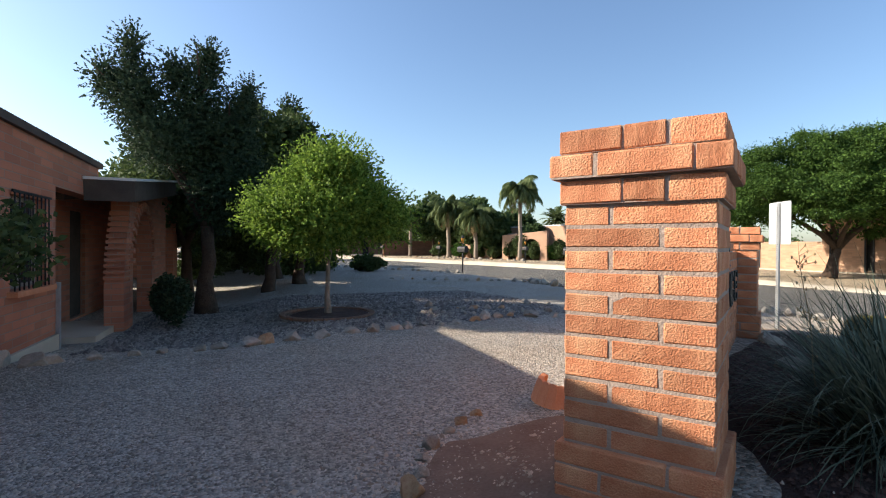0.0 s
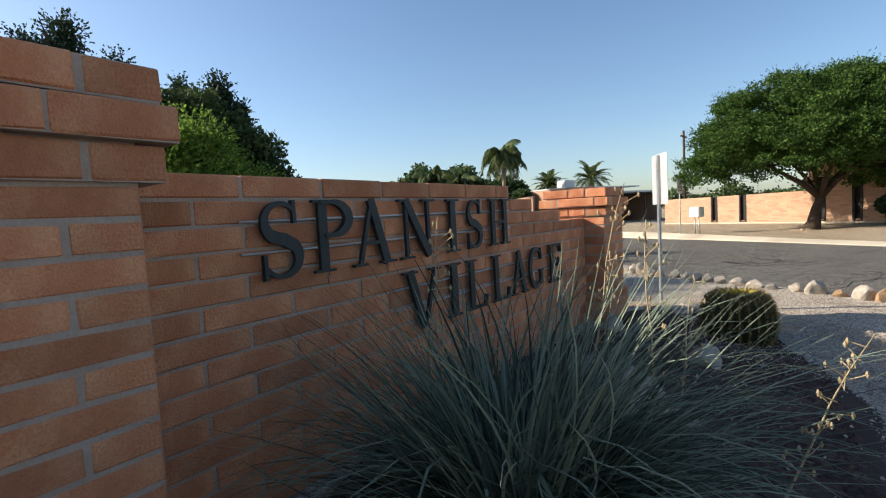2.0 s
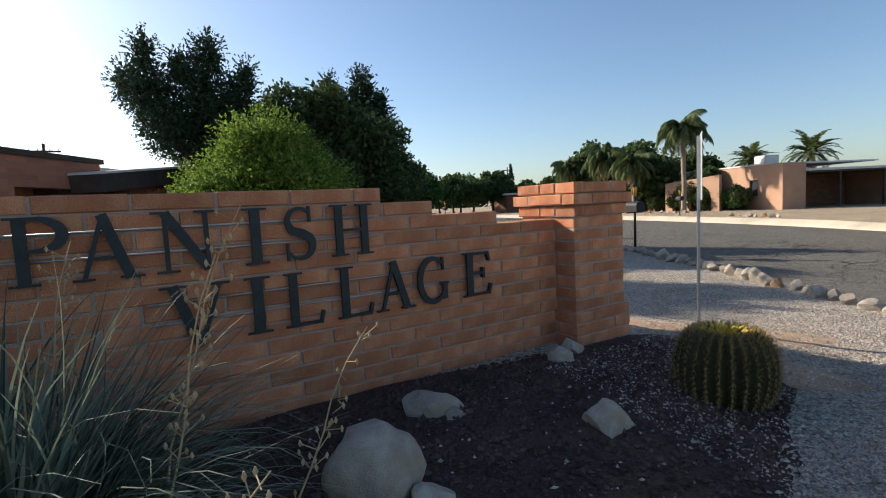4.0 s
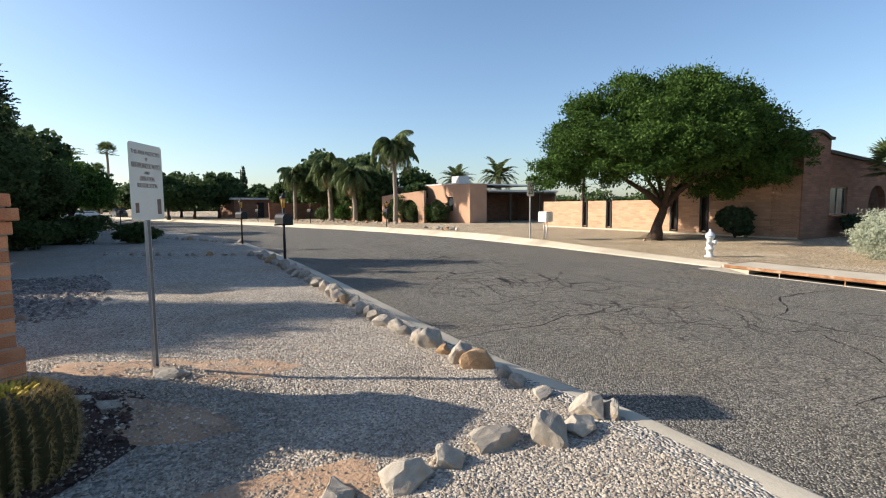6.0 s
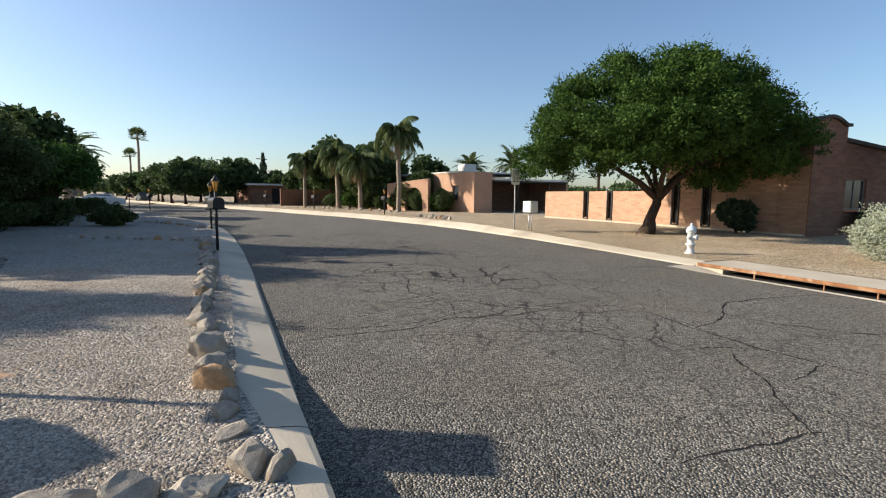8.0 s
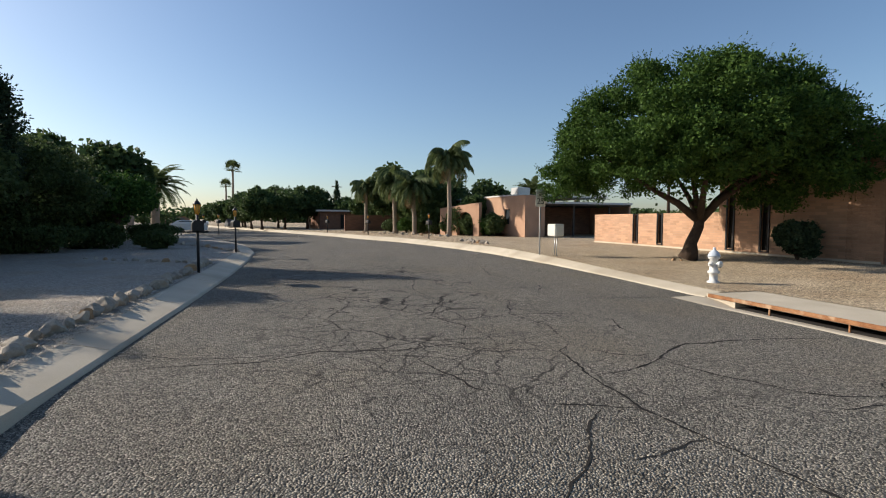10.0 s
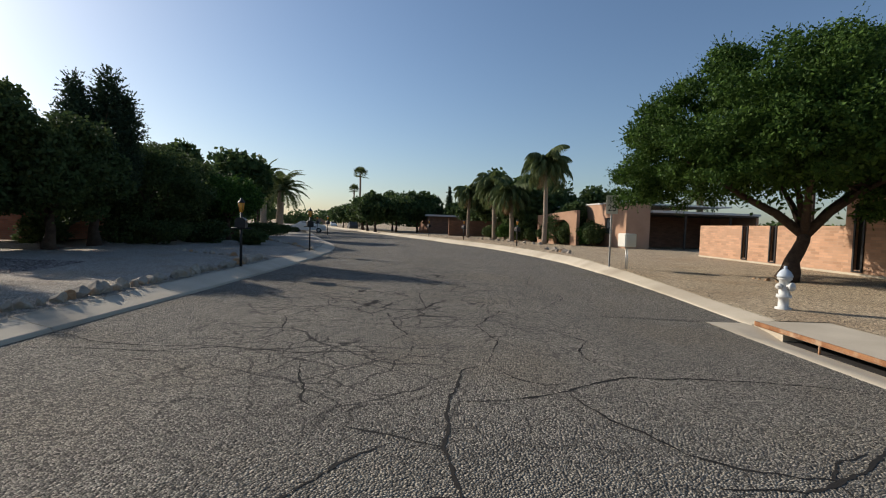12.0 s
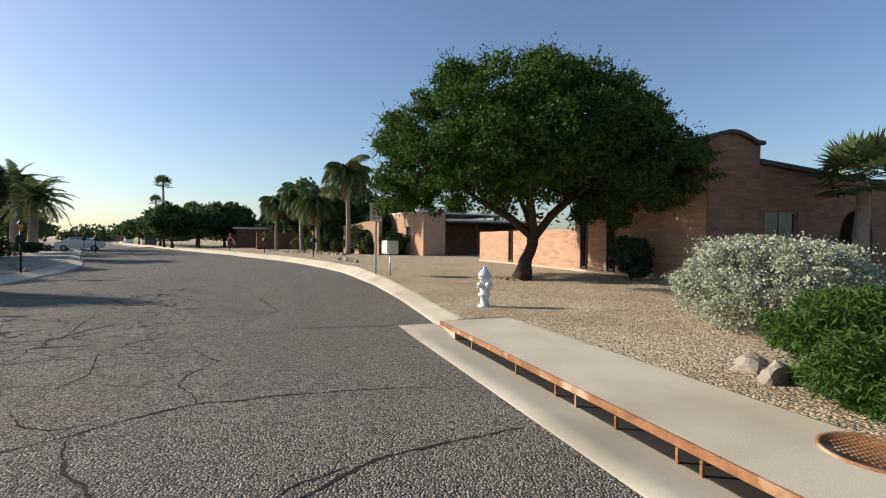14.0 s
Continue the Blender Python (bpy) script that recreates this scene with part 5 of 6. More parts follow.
feather_palm(23.0, 39.0, 6.3, 0.19, 40, 2.7, 1.05, "tall queen palm with drooping grey-green fronds", 1, droop=2.5, hang=1.15, width=0.1)
feather_palm(21.2, 44.5, 4.3, 0.22, 38, 2.7, 1.05, "queen palm with hanging brown fronds", 2, droop=2.5, hang=1.15, dead=14, width=0.1)
feather_palm(20.2, 49.0, 5.2, 0.25, 40, 2.9, 1.1, "queen palm with thick trunk", 3, droop=2.5, hang=1.15, dead=8, width=0.1)
feather_palm(18.0, 55.5, 5.0, 0.2, 34, 2.5, 1.0, "slim queen palm at the yard edge", 4, droop=2.5, hang=1.15, dead=2, width=0.11)
feather_palm(-3.1, 55.0, 4.6, 0.42, 54, 3.6, 0.7, "stout date palm with full dark crown", 5, droop=1.5, hang=0.25, dead=0, width=0.1)
feather_palm(-9.0, 66.0, 6.6, 0.42, 54, 3.9, 0.7, "tall date palm behind the yard trees", 6, droop=1.5, hang=0.25, dead=0, width=0.1)
feather_palm(41.5, 51.0, 5.0, 0.4, 50, 3.0, 0.6, "date palm behind the corner house", 7, droop=1.4, hang=0.2, dead=0, width=0.1)
feather_palm(37.5, 54.0, 4.6, 0.35, 46, 2.6, 0.6, "date palm behind the carport", 8, droop=1.4, hang=0.2, dead=0, width=0.1)
feather_palm(-9.0, 27.0, 3.6, 0.3, 44, 2.6, 0.5, "date palm above the porch roof", 9, droop=1.3, hang=0.2, dead=0, width=0.07)


def fan_data(base, yaw, pitch, stem, size, blades=15):
    base = Vector(base)
    out = Vector((math.cos(yaw) * math.cos(pitch), math.sin(yaw) * math.cos(pitch), math.sin(pitch)))
    side = out.cross(Vector((0, 0, 1))).normalized()
    up = side.cross(out)
    hub = base + out * stem
    verts, faces = tube_data([base, hub], [0.014, 0.009], 4, False)
    verts = list(verts)
    for k in range(blades):
        a = (k / (blades - 1) - 0.5) * 3.6
        d = out * math.cos(a) + side * math.sin(a) + up * (0.25 * math.cos(a) - 0.12 * random.random())
        n = out.cross(d).cross(d)
        w = (side * math.cos(a) - out * math.sin(a)) * size * 0.075
        tip = hub + d.normalized() * size * random.uniform(0.85, 1.05) - Vector((0, 0, 0.12 * size))
        o = len(verts)
        verts += [hub, hub.lerp(tip, 0.55) + w, tip, hub.lerp(tip, 0.55) - w]
        faces.append((o, o + 1, o + 2, o + 3))
    return verts, faces


def fan_palm(x, y, trunk_h, r, leaves, size, label, seed, stem=0.7):
    random.seed(seed)
    root = empty("fan_palm", pose(x, y, 0), label, "palm tree")
    n = 10
    tube("trunk", [(0.05 * math.sin(k), 0, trunk_h * k / n - 0.05) for k in range(n + 1)], [r * (1.3 - 0.5 * k / n + 0.06 * (k % 2)) for k in range(n + 1)], BARK_PALM, root, "", 10)
    chunks = [fan_data((0, 0, trunk_h), 2.4 * k, 1.3 - 1.75 * k / leaves, stem * random.uniform(0.8, 1.1), size) for k in range(leaves)]
    mesh_ob("crown", *join_data(chunks), FROND, root)
    return root


fan_palm(32.6, 9.2, 2.9, 0.17, 34, 0.75, "fan palm beside the arched entry", 41, 0.75)
fan_palm(-9.9, 148, 15.6, 0.3, 30, 1.5, "very tall fan palm far down the street", 42, 1.5)
fan_palm(-12.4, 152, 11.2, 0.25, 24, 1.2, "tall fan palm far down the street", 43, 1.1)


def far_tree(x, y, h, r, seed, label="dense dark green tree far along the street", mat=None, name="street_tree"):
    L = lumps_in(x, y, h * 0.58, r, r, h * 0.45, 14, 0.36, seed, -0.8)
    return tree(name, label, limb_set(x, y, 0.2, h * 0.3, [(x - r * 0.4, y, h * 0.6), (x + r * 0.4, y, h * 0.6), (x, y + r * 0.4, h * 0.7)], seed, sides=6), leaf_cloud(L, 5200, 0.30, 0.5, 1.5), mat or LEAF_FAR)


for k, (x, y, rx, ry, h) in enumerate(((1.0, 22.0, 1.8, 1.0, 1.3), (-1.6, 20.5, 1.3, 1.0, 1.2), (3.0, 25.0, 1.6, 1.0, 1.2), (-0.5, 28.5, 1.5, 1.0, 1.3), (5.6, 24.2, 1.0, 0.8, 0.9), (2.2, 35, 1.8, 1.0, 1.2), (-3, 41, 1.8, 1.0, 1.3), (0.2, 46, 1.2, 1.0, 1.0))):
    shrub("yard_shrub", "dark shrub in the shaded side yard", x, y, h * 0.45, rx, ry, h * 0.55, 5000, 0.08, LEAF_OLIVE, 200 + k)
belt = [(260 * math.sin(radians(a)) + 10 * math.sin(a * 3.1), 240 * math.cos(radians(a)) + 14 * math.sin(a * 1.7), 3.0 + 1.6 * math.sin(a * 2.3), 9, 7, 3.2 + 1.4 * math.sin(a * 1.9)) for a in range(-78, 60, 2)]
tagged(fast_mesh("tree_belt", *leaf_cloud(belt, 42000, 1.0, 0.3, 1.4), LEAF_FAR), "far belt of dusty green trees", "trees", "", "stuff")
FAR = [(-2.4, 32.5, 6.2, 2.8), (-2.0, 40.0, 7.4, 2.9), (-8, 50, 7, 4), (20.8, 55.5, 7.6, 3.0), (24.5, 52.5, 7.0, 2.6), (5.2, 72, 5.6, 3.2), (8.2, 73, 6.0, 3.2), (11.2, 74.5, 6.5, 2.8), (3.0, 79, 5.8, 3.4), (12.6, 80, 6.4, 2.6), (1.2, 86, 5.8, 3.4), (15.5, 82, 4.6, 2.6), (6.5, 84, 7.0, 4.0), (0.0, 92, 5.4, 3.4), (-4.0, 100, 5.0, 3.4), (-7.5, 112, 5.4, 3.4), (17.5, 78, 4.6, 2.6), (22.5, 62, 7.8, 4.0), (28.0, 60, 8.0, 4.2), (24, 56, 6.6, 2.6), (33, 56, 6.0, 3.2), (-36, 140, 7, 5), (-12, 72, 9.0, 5.0), (-20, 80, 8, 5), (-30, 70, 9, 6), (-6.5, 45, 4.2, 2.6), (-2.0, 38, 3.8, 2.4), (-1.0, 34.5, 4.2, 2.6), (-9, 36, 5.0, 3.5), (-60, 180, 8, 7), (20, 68, 5, 3), (22.2, 47.2, 6.2, 2.1), (23.4, 44.6, 4.6, 1.7), (26.0, 41.6, 3.6, 1.5), (25.2, 48.0, 5.6, 2.2)]
for k, (x, y, h, r) in enumerate(FAR):
    far_tree(x, y, h, r, 100 + k)
for k, (x, y, h) in enumerate(((16.2, 92, 8.6),)):
    L = [(x, y, h * 0.3, 0.8, 0.8, h * 0.28), (x, y, h * 0.6, 0.6, 0.6, h * 0.28), (x, y, h * 0.85, 0.3, 0.3, h * 0.16)]
    tree("cypress", "narrow dark cypress far along the street", limb_set(x, y, 0.2, 1.0, [(x, y, h * 0.9)], 60 + k, sides=6), leaf_cloud(L, 3000, 0.2, 0.5, 1.5), LEAF_DARK)

# ---- grass-like plant before the wall ----


def blade_clump(name, label, x, y, z, count, length, width, mat, seed, lo=0.15, hi=1.45, seg=6):
    r = np.random.RandomState(seed)
    verts, faces = [], []
    yaw = r.rand(count) * 2 * np.pi
    pitch = np.radians(90) - np.abs(r.normal(size=count)) * 0.42 - r.rand(count) * 0.45
    pitch = np.clip(pitch, lo, hi)
    ln = length * (0.55 + 0.55 * r.rand(count))
    drop = 0.3 + 2.4 * r.rand(count) ** 1.5
    rad = 0.16 * np.sqrt(r.rand(count))
    for k in range(count):
        c, s = math.cos(yaw[k]), math.sin(yaw[k])
        p = np.array([x + c * rad[k], y + s * rad[k], z - 0.03])
        side = np.array([-s, c, 0]) * width * (0.6 + 0.7 * r.rand())
        twist = r.normal() * 0.8
        o = len(verts)
        for i in range(seg + 1):
            t = i / seg
            w = (1 - t) ** 0.7 * side + 0.0004
            verts += [p - w / 2, p + w / 2]
            a = pitch[k] - drop[k] * t ** 1.5
            yw = yaw[k] + twist * t
            p = p + np.array([math.cos(yw) * math.cos(a), math.sin(yw) * math.cos(a), math.sin(a)]) * ln[k] / seg
            if p[2] < z + 0.03:
                p[2] = z + 0.03
        faces += [(o + 2 * i, o + 2 * i + 1, o + 2 * i + 3, o + 2 * i + 2) for i in range(seg)]
    root = empty(name, Matrix(), label, "plant")
    fast_mesh("blades", np.array(verts), np.array(faces), mat, root)
    return root


clump = blade_clump("desert_grass", "large grey-green clump of arching narrow leaves", 3.35, 1.55, height(3.35, 1.55), 2000, 1.2, 0.0155, BLADE, 5, 0.1, 1.5, 8)
rs = random.Random(3)


def stalk(x, y, z, hgt, lean, yaw, buds):
    """A dry flower stalk with small side buds."""
    root = empty("flower_stalk", pose(x, y, z), "thin dry flower stalk with small buds", "plant", "dry stalks")
    pts = [Vector((math.cos(yaw) * lean * (k / 8) ** 1.6 + 0.012 * math.sin(k * 1.7), math.sin(yaw) * lean * (k / 8) ** 1.6, hgt * k / 8 - 0.03)) for k in range(9)]
    tube("stem", pts, [0.006 - 0.0005 * k for k in range(9)], DRY, root, "", 5)
    chunks = []
    for k in range(buds):
        q = pts[4].lerp(pts[8], rs.random()) if k % 3 else pts[rs.randrange(3, 8)]
        e = q + Vector((rs.uniform(-1, 1), rs.uniform(-1, 1), rs.uniform(0, 0.9))) * 0.06
        chunks.append(tube_data([q, e], [0.002, 0.002], 4))
        chunks.append(tube_data([e - Vector((0, 0, 0.012)), e, e + Vector((0, 0, 0.012))], [0.002, 0.007, 0.002], 5))
    mesh_ob("buds", *join_data(chunks), DRY, root)


for x, y, h, ln, yw in ((3.75, 1.75, 1.35, 0.35, 0.3), (3.9, 1.5, 1.25, 0.25, 0.9), (4.2, 1.7, 0.95, 0.35, 0.5), (3.2, 1.9, 1.2, 0.2, 1.2), (4.05, 1.2, 0.9, 0.4, -0.3)):
    stalk(x, y, height(x, y), h, ln, yw, 26)

# ---- barrel cactus ----
cx, cy = 6.62, 3.33
cz = height(cx, cy) - 0.04
cactus = empty("barrel_cactus", pose(cx, cy, cz), "squat ribbed barrel cactus with yellow crown", "cactus")
ribs, rings = 26, 18
verts, faces, tips = [], [], []
for i in range(rings + 1):
    a = math.pi * (0.06 + 0.86 * i / rings) - math.pi / 2
    for k in range(ribs * 2):
        w = math.pi * k / ribs
        f = 1.0 if k % 2 == 0 else 0.86
        rr = 0.305 * (abs(math.cos(a)) ** 0.42) * f
        zz = 0.225 + 0.25 * math.sin(a)
        verts.append((rr * math.cos(w), rr * math.sin(w), zz))
        if k % 2 == 0 and i > 1:
            tips.append((Vector(verts[-1]), Vector((math.cos(w) * math.cos(a), math.sin(w) * math.cos(a), math.sin(a)))))
n2 = ribs * 2
for i in range(rings):
    for k in range(n2):
        q = (k + 1) % n2
        faces.append((i * n2 + k, i * n2 + q, (i + 1) * n2 + q, (i + 1) * n2 + k))
faces.append(tuple(rings * n2 + k for k in range(n2)))
mesh_ob("body", verts, faces, CACTUS, cactus)
sp_v, sp_f = [], []
for p, nrm in tips:
    for _ in range(30):
        d = (nrm + Vector((rs.uniform(-1, 1), rs.uniform(-1, 1), rs.uniform(-1, 1))) * 0.9).normalized()
        e = p + d * rs.uniform(0.03, 0.065)
        sd = d.cross(Vector((0.3, 0.2, 0.9))).normalized() * 0.0017
        o = len(sp_v)
        sp_v += [p - sd, p + sd, e]
        sp_f.append((o, o + 1, o + 2))
fast_mesh("spine_coat", np.array(sp_v), np.array(sp_f), SPINE, cactus, "tan spines")
chunks = []
for k in range(80):
    w, rr = rs.uniform(0, 6.28), 0.125 * math.sqrt(rs.random())
    b = Vector((rr * math.cos(w), rr * math.sin(w), 0.446 - 0.5 * rr * rr))
    chunks.append(tube_data([b, b + Vector((rr * 0.15 * math.cos(w), rr * 0.15 * math.sin(w), 0.035)), b + Vector((rr * 0.3 * math.cos(w), rr * 0.3 * math.sin(w), 0.05))], [0.009, 0.010, 0.004], 5))
mesh_ob("bloom", *join_data(chunks), FLOWER, cactus, "yellow flower buds")

# ---- rocks ----


def rock_mesh(seed, angular=0.35, cut=(0.2, 0.4)):
    bm = bmesh.new()
    bmesh.ops.create_icosphere(bm, subdivisions=3, radius=0.5)
    off = Vector((seed * 7.3, seed * 3.1, seed * 1.7))
    rr = random.Random(seed)
    planes = [(Vector((rr.uniform(-1, 1), rr.uniform(-1, 1), rr.uniform(-0.6, 1))).normalized(), rr.uniform(*cut)) for _ in range(15)]
    for v in bm.verts:
        for nrm, d in planes:
            k = v.co.dot(nrm) - d
            if k > 0:
                v.co -= nrm * k * 0.97
        v.co += v.co.normalized() * (angular * 0.1 * noise.noise(v.co * 3 + off) + 0.02 * noise.noise(v.co * 9 + off))
    me = bpy.data.meshes.new("rock")
    bm.to_mesh(me)
    bm.free()
    return me


ROCKS = [rock_mesh(k) for k in range(1, 9)]
ROUND = rock_mesh(11, 0.5, (0.43, 0.5))
ROUND.shade_smooth()
ROUND.materials.append(ROCK)
ROCKS_TAN = [m.copy() for m in ROCKS[:4]]
for m in ROCKS:
    m.materials.append(ROCK)
for m in ROCKS_TAN:
    m.materials.append(ROCK_TAN)


def rock(x, y, sx, sy, sz, turn, k, tan=False, label="", group="", sink=0.25):
    me = (ROCKS_TAN if tan else ROCKS)[k % (4 if tan else 8)]
    ob = new("rock", me)
    ob.matrix_basis = pose(x, y, (right_level(x, y) if x > 20 else height(x, y)) + sz * (0.42 - sink), 0, 0, turn) @ Matrix.Diagonal((sx * 1.25, sy * 1.25, sz * 1.2, 1))
    return tagged(ob, label or ("small tan rock in the border" if tan else "pale angular rock in the border"), "rock", group or "border rocks")


def rock_line(pts, gap, size, seed, group, tan_share=0.15, jitter=0.06, sink=0.25):
    r = random.Random(seed)
    for (x0, y0), (x1, y1) in zip(pts, pts[1:]):
        n = max(1, int(math.hypot(x1 - x0, y1 - y0) / gap))
        for i in range(n):
            k = (i + r.uniform(-0.15, 0.15)) / n
            s = size * r.uniform(0.6, 1.35)
            rock(x0 + (x1 - x0) * k + r.uniform(-jitter, jitter), y0 + (y1 - y0) * k + r.uniform(-jitter, jitter), s, s * r.uniform(0.7, 1.0), s * r.uniform(0.6, 0.95), r.uniform(0, 360), r.randrange(8), r.random() < tan_share, "", group, sink)


# along the kerb
rock_line([(9.85, 3.5), (9.74, 4.3), (9.62, 5.2), (9.56, 8.0), (9.5, 12.0), (9.3, 15.6)], 0.25, 0.27, 31, "rocks along the kerb", 0.12, 0.05, 0.1)
rock_line([(9.4, 15.6), (7.0, 17.2), (4.8, 18.6)], 0.4, 0.22, 32, "rocks along the drive")
rock_line([(9.3, 21.5), (7.2, 25.5), (4.0, 31)], 0.5, 0.25, 33, "rocks along the drive")
# near corner of the border
for x, y, sx, sy, sz, tr, k, tan in ((9.92, 2.58, 0.36, 0.3, 0.32, 20, 0, False), (10.06, 2.5, 0.24, 0.2, 0.2, 80, 1, False), (9.68, 2.38, 0.36, 0.26, 0.2, 10, 6, False), (9.46, 2.42, 0.36, 0.3, 0.32, 50, 2, False), (9.12, 2.5, 0.5, 0.28, 0.26, 15, 3, False), (8.78, 2.45, 0.3, 0.24, 0.2, 0, 4, False), (8.45, 2.4, 0.46, 0.28, 0.24, 30, 5, False), (8.1, 2.36, 0.4, 0.26, 0.2, 70, 6, False), (7.78, 2.32, 0.3, 0.22, 0.15, 70, 7, False), (9.86, 3.0, 0.32, 0.16, 0.12, 40, 7, False), (9.84, 3.28, 0.26, 0.18, 0.16, 40, 2, False)):
    rock(x, y, sx * 0.85, sy * 0.85, sz * 0.8, tr, k, tan, "pale chunky rock at the corner of the border", "corner rocks")
# in the planting bed
for x, y, sx, sy, sz, tr, k in ((4.72, 2.16, 0.30, 0.26, 0.16, 30, 4), (4.67, 2.95, 0.42, 0.3, 0.26, 20, 3), (4.82, 2.9, 0.16, 0.14, 0.1, 20, 2), (5.62, 3.85, 0.26, 0.24, 0.2, 0, 5), (5.78, 4.0, 0.24, 0.22, 0.22, 60, 6), (5.66, 2.86, 0.36, 0.26, 0.28, 15, 0), (4.1, 1.75, 0.3, 0.26, 0.2, 40, 7)):
    rock(x, y, sx, sy, sz, tr, k, False, "pale rock lying on dark mulch", "bed rocks")
ob = new("boulder", ROUND)
ob.matrix_basis = pose(4.43, 2.27, height(4.43, 2.27) + 0.09, 0, 0, 20) @ Matrix.Diagonal((0.46, 0.42, 0.44, 1))
tagged(ob, "rounded pale granite boulder on dark mulch", "boulder")
for x, y, sx, sy, sz, tr, k in ((6.75, 4.05, 0.3, 0.22, 0.1, 20, 3), (7.0, 3.95, 0.26, 0.2, 0.08, 50, 4), (6.6, 3.85, 0.22, 0.2, 0.09, 0, 6)):
    rock(x, y, sx, sy, sz, tr, k, False, "flat dusty rock sunk in dirt", "flat rocks")
rock(7.35, 4.5, 0.34, 0.26, 0.12, 10, 2, False, "flat pale rock near the sign post")
# driveway borders
rock_line([(-2.5, 6.5), (-1.6, 6.58), (-0.6, 6.8), (0.6, 7.0), (1.4, 7.2), (2.4, 7.4), (3.3, 7.6), (4.6, 8.0), (5.6, 7.4)], 0.3, 0.24, 35, "driveway border rocks", 0.12)
rock_line([(0.75, 2.35), (1.03, 2.8), (1.3, 3.1), (1.6, 3.4), (1.9, 3.6)], 0.2, 0.12, 36, "driveway border rocks", 0.25)
rock_line([(3.4, 9.5), (4.6, 9.6), (6.0, 9.0)], 0.2, 0.16, 37, "rubble rocks", 0.1, 0.5)
rock_line([(2.8, 9.0), (5.4, 8.6)], 0.12, 0.12, 38, "rubble rocks", 0.1, 0.6)
rock_line([(21.2, 29.0), (21.3, 27.0), (21.6, 25.0)], 0.5, 0.4, 39, "rocks across the street", 0.1)
rock_line([(22.5, 37.5), (20, 44), (17, 52)], 0.8, 0.35, 40, "rocks along the palms", 0.1)
for x, y, s, k in ((22.25, 4.2, 0.3, 0), (22.2, 3.85, 0.34, 1), (22.45, 4.0, 0.3, 2), (22.45, 3.65, 0.24, 3), (22.6, 4.4, 0.3, 5)):
    ob = rock(x, y, s * 1.2, s, s * 0.8, 40 * k, k, False, "pale rock between the shrubs", "shrub rocks")
rock_line([(24.5, 15.0), (24.9, 14.2)], 0.2, 0.16, 42, "rocks at the tree foot", 0.7)

# ---- citrus ring, pot, hose ----
ring = empty("tree_ring", pose(1.4, 9.35, 0), "low dark brick ring round the citrus tree", "edging")
for k in range(40):
    a = 2 * math.pi * k / 40
    b = box("brick", -0.05, 0.05, -0.06, 0.06, -0.02, 0.035, DIRT_DARK, ring, "", 0.008)
    b.matrix_basis = pose(0.82 * math.cos(a), 0.82 * math.sin(a), 0, 0, 0, math.degrees(a))
patch("ring_soil", 1.4, 9.35, 0.76, 0.76, 0, SOIL, "dark soil inside the tree ring", "soil", 0.02, 1.0, 0.02)
edging = empty("scalloped_edging", pose(2.45, 3.3, height(2.45, 3.3)), "terracotta scalloped edging ring", "edging")
for k in range(16):
    a = radians(120 + 240 * k / 15)
    v = [(0.055 * math.cos(radians(q)), 0.0, 0.11 + 0.05 * math.sin(radians(q))) for q in range(0, 181, 30)] + [(-0.055, 0, -0.03), (0.055, 0, -0.03)]
    n = len(v)
    vv = [(p[0], -0.02, p[2]) for p in v] + [(p[0], 0.02, p[2]) for p in v]
    ff = [tuple(range(n)), tuple(range(2 * n - 1, n - 1, -1))] + [(i, n + i, n + (i + 1) % n, (i + 1) % n) for i in range(n)]
    ob = mesh_ob("scallop", vv, ff, TERRACOTTA, edging)
    ob.matrix_basis = pose(0.3 * math.cos(a), 0.3 * math.sin(a), 0.02, -20, 0, math.degrees(a) + 90)

# ---- signs, posts, mailboxes, hydrant ----


def words(parent, text, size, x, z, y, mat, wide=None):
    cu = bpy.data.curves.new("words", "FONT")
    cu.body, cu.size, cu.align_x, cu.align_y, cu.extrude = text, size, "CENTER", "CENTER", 0.0006
    tmp = bpy.data.objects.new("words", cu)
    scene.collection.objects.link(tmp)
    bpy.context.view_layer.update()
    me = bpy.data.meshes.new_from_object(tmp.evaluated_get(bpy.context.evaluated_depsgraph_get()))
    bpy.data.objects.remove(tmp)
    me.materials.clear()
    me.materials.append(mat)
    ob = new("lettering", me)
    ob.parent = parent
    w = max(v.co.x for v in me.vertices) - min(v.co.x for v in me.vertices)
    k = wide / w if wide else 1.0
    ob.matrix_basis = pose(x, y, z, 90, 0, 0) @ Matrix.Diagonal((k, 1, 1, 1))
    return tagged(ob, f"printed words {text.lower()}")


def plate(name, parent, w, h, z0, material, back, r=0.03):
    """A thin sign plate with rounded corners, its face towards local -y."""
    pts = []
    for cx_, cz_, a0 in ((w / 2 - r, z0 + h - r, 0), (-w / 2 + r, z0 + h - r, 90), (-w / 2 + r, z0 + r, 180), (w / 2 - r, z0 + r, 270)):
        pts += [(cx_ + r * math.cos(radians(a0 + 18 * k)), cz_ + r * math.sin(radians(a0 + 18 * k))) for k in range(6)]
    n = len(pts)
    verts = [(p[0], -0.032, p[1]) for p in pts] + [(p[0], -0.028, p[1]) for p in pts]
    faces = [tuple(range(n - 1, -1, -1)), tuple(range(n, 2 * n))] + [(i, (i + 1) % n, n + (i + 1) % n, n + i) for i in range(n)]
    ob = mesh_ob(name, verts, faces, material, parent)
    ob.data.materials.append(back)
    ob.data.polygons[1].material_index = 1
    return ob


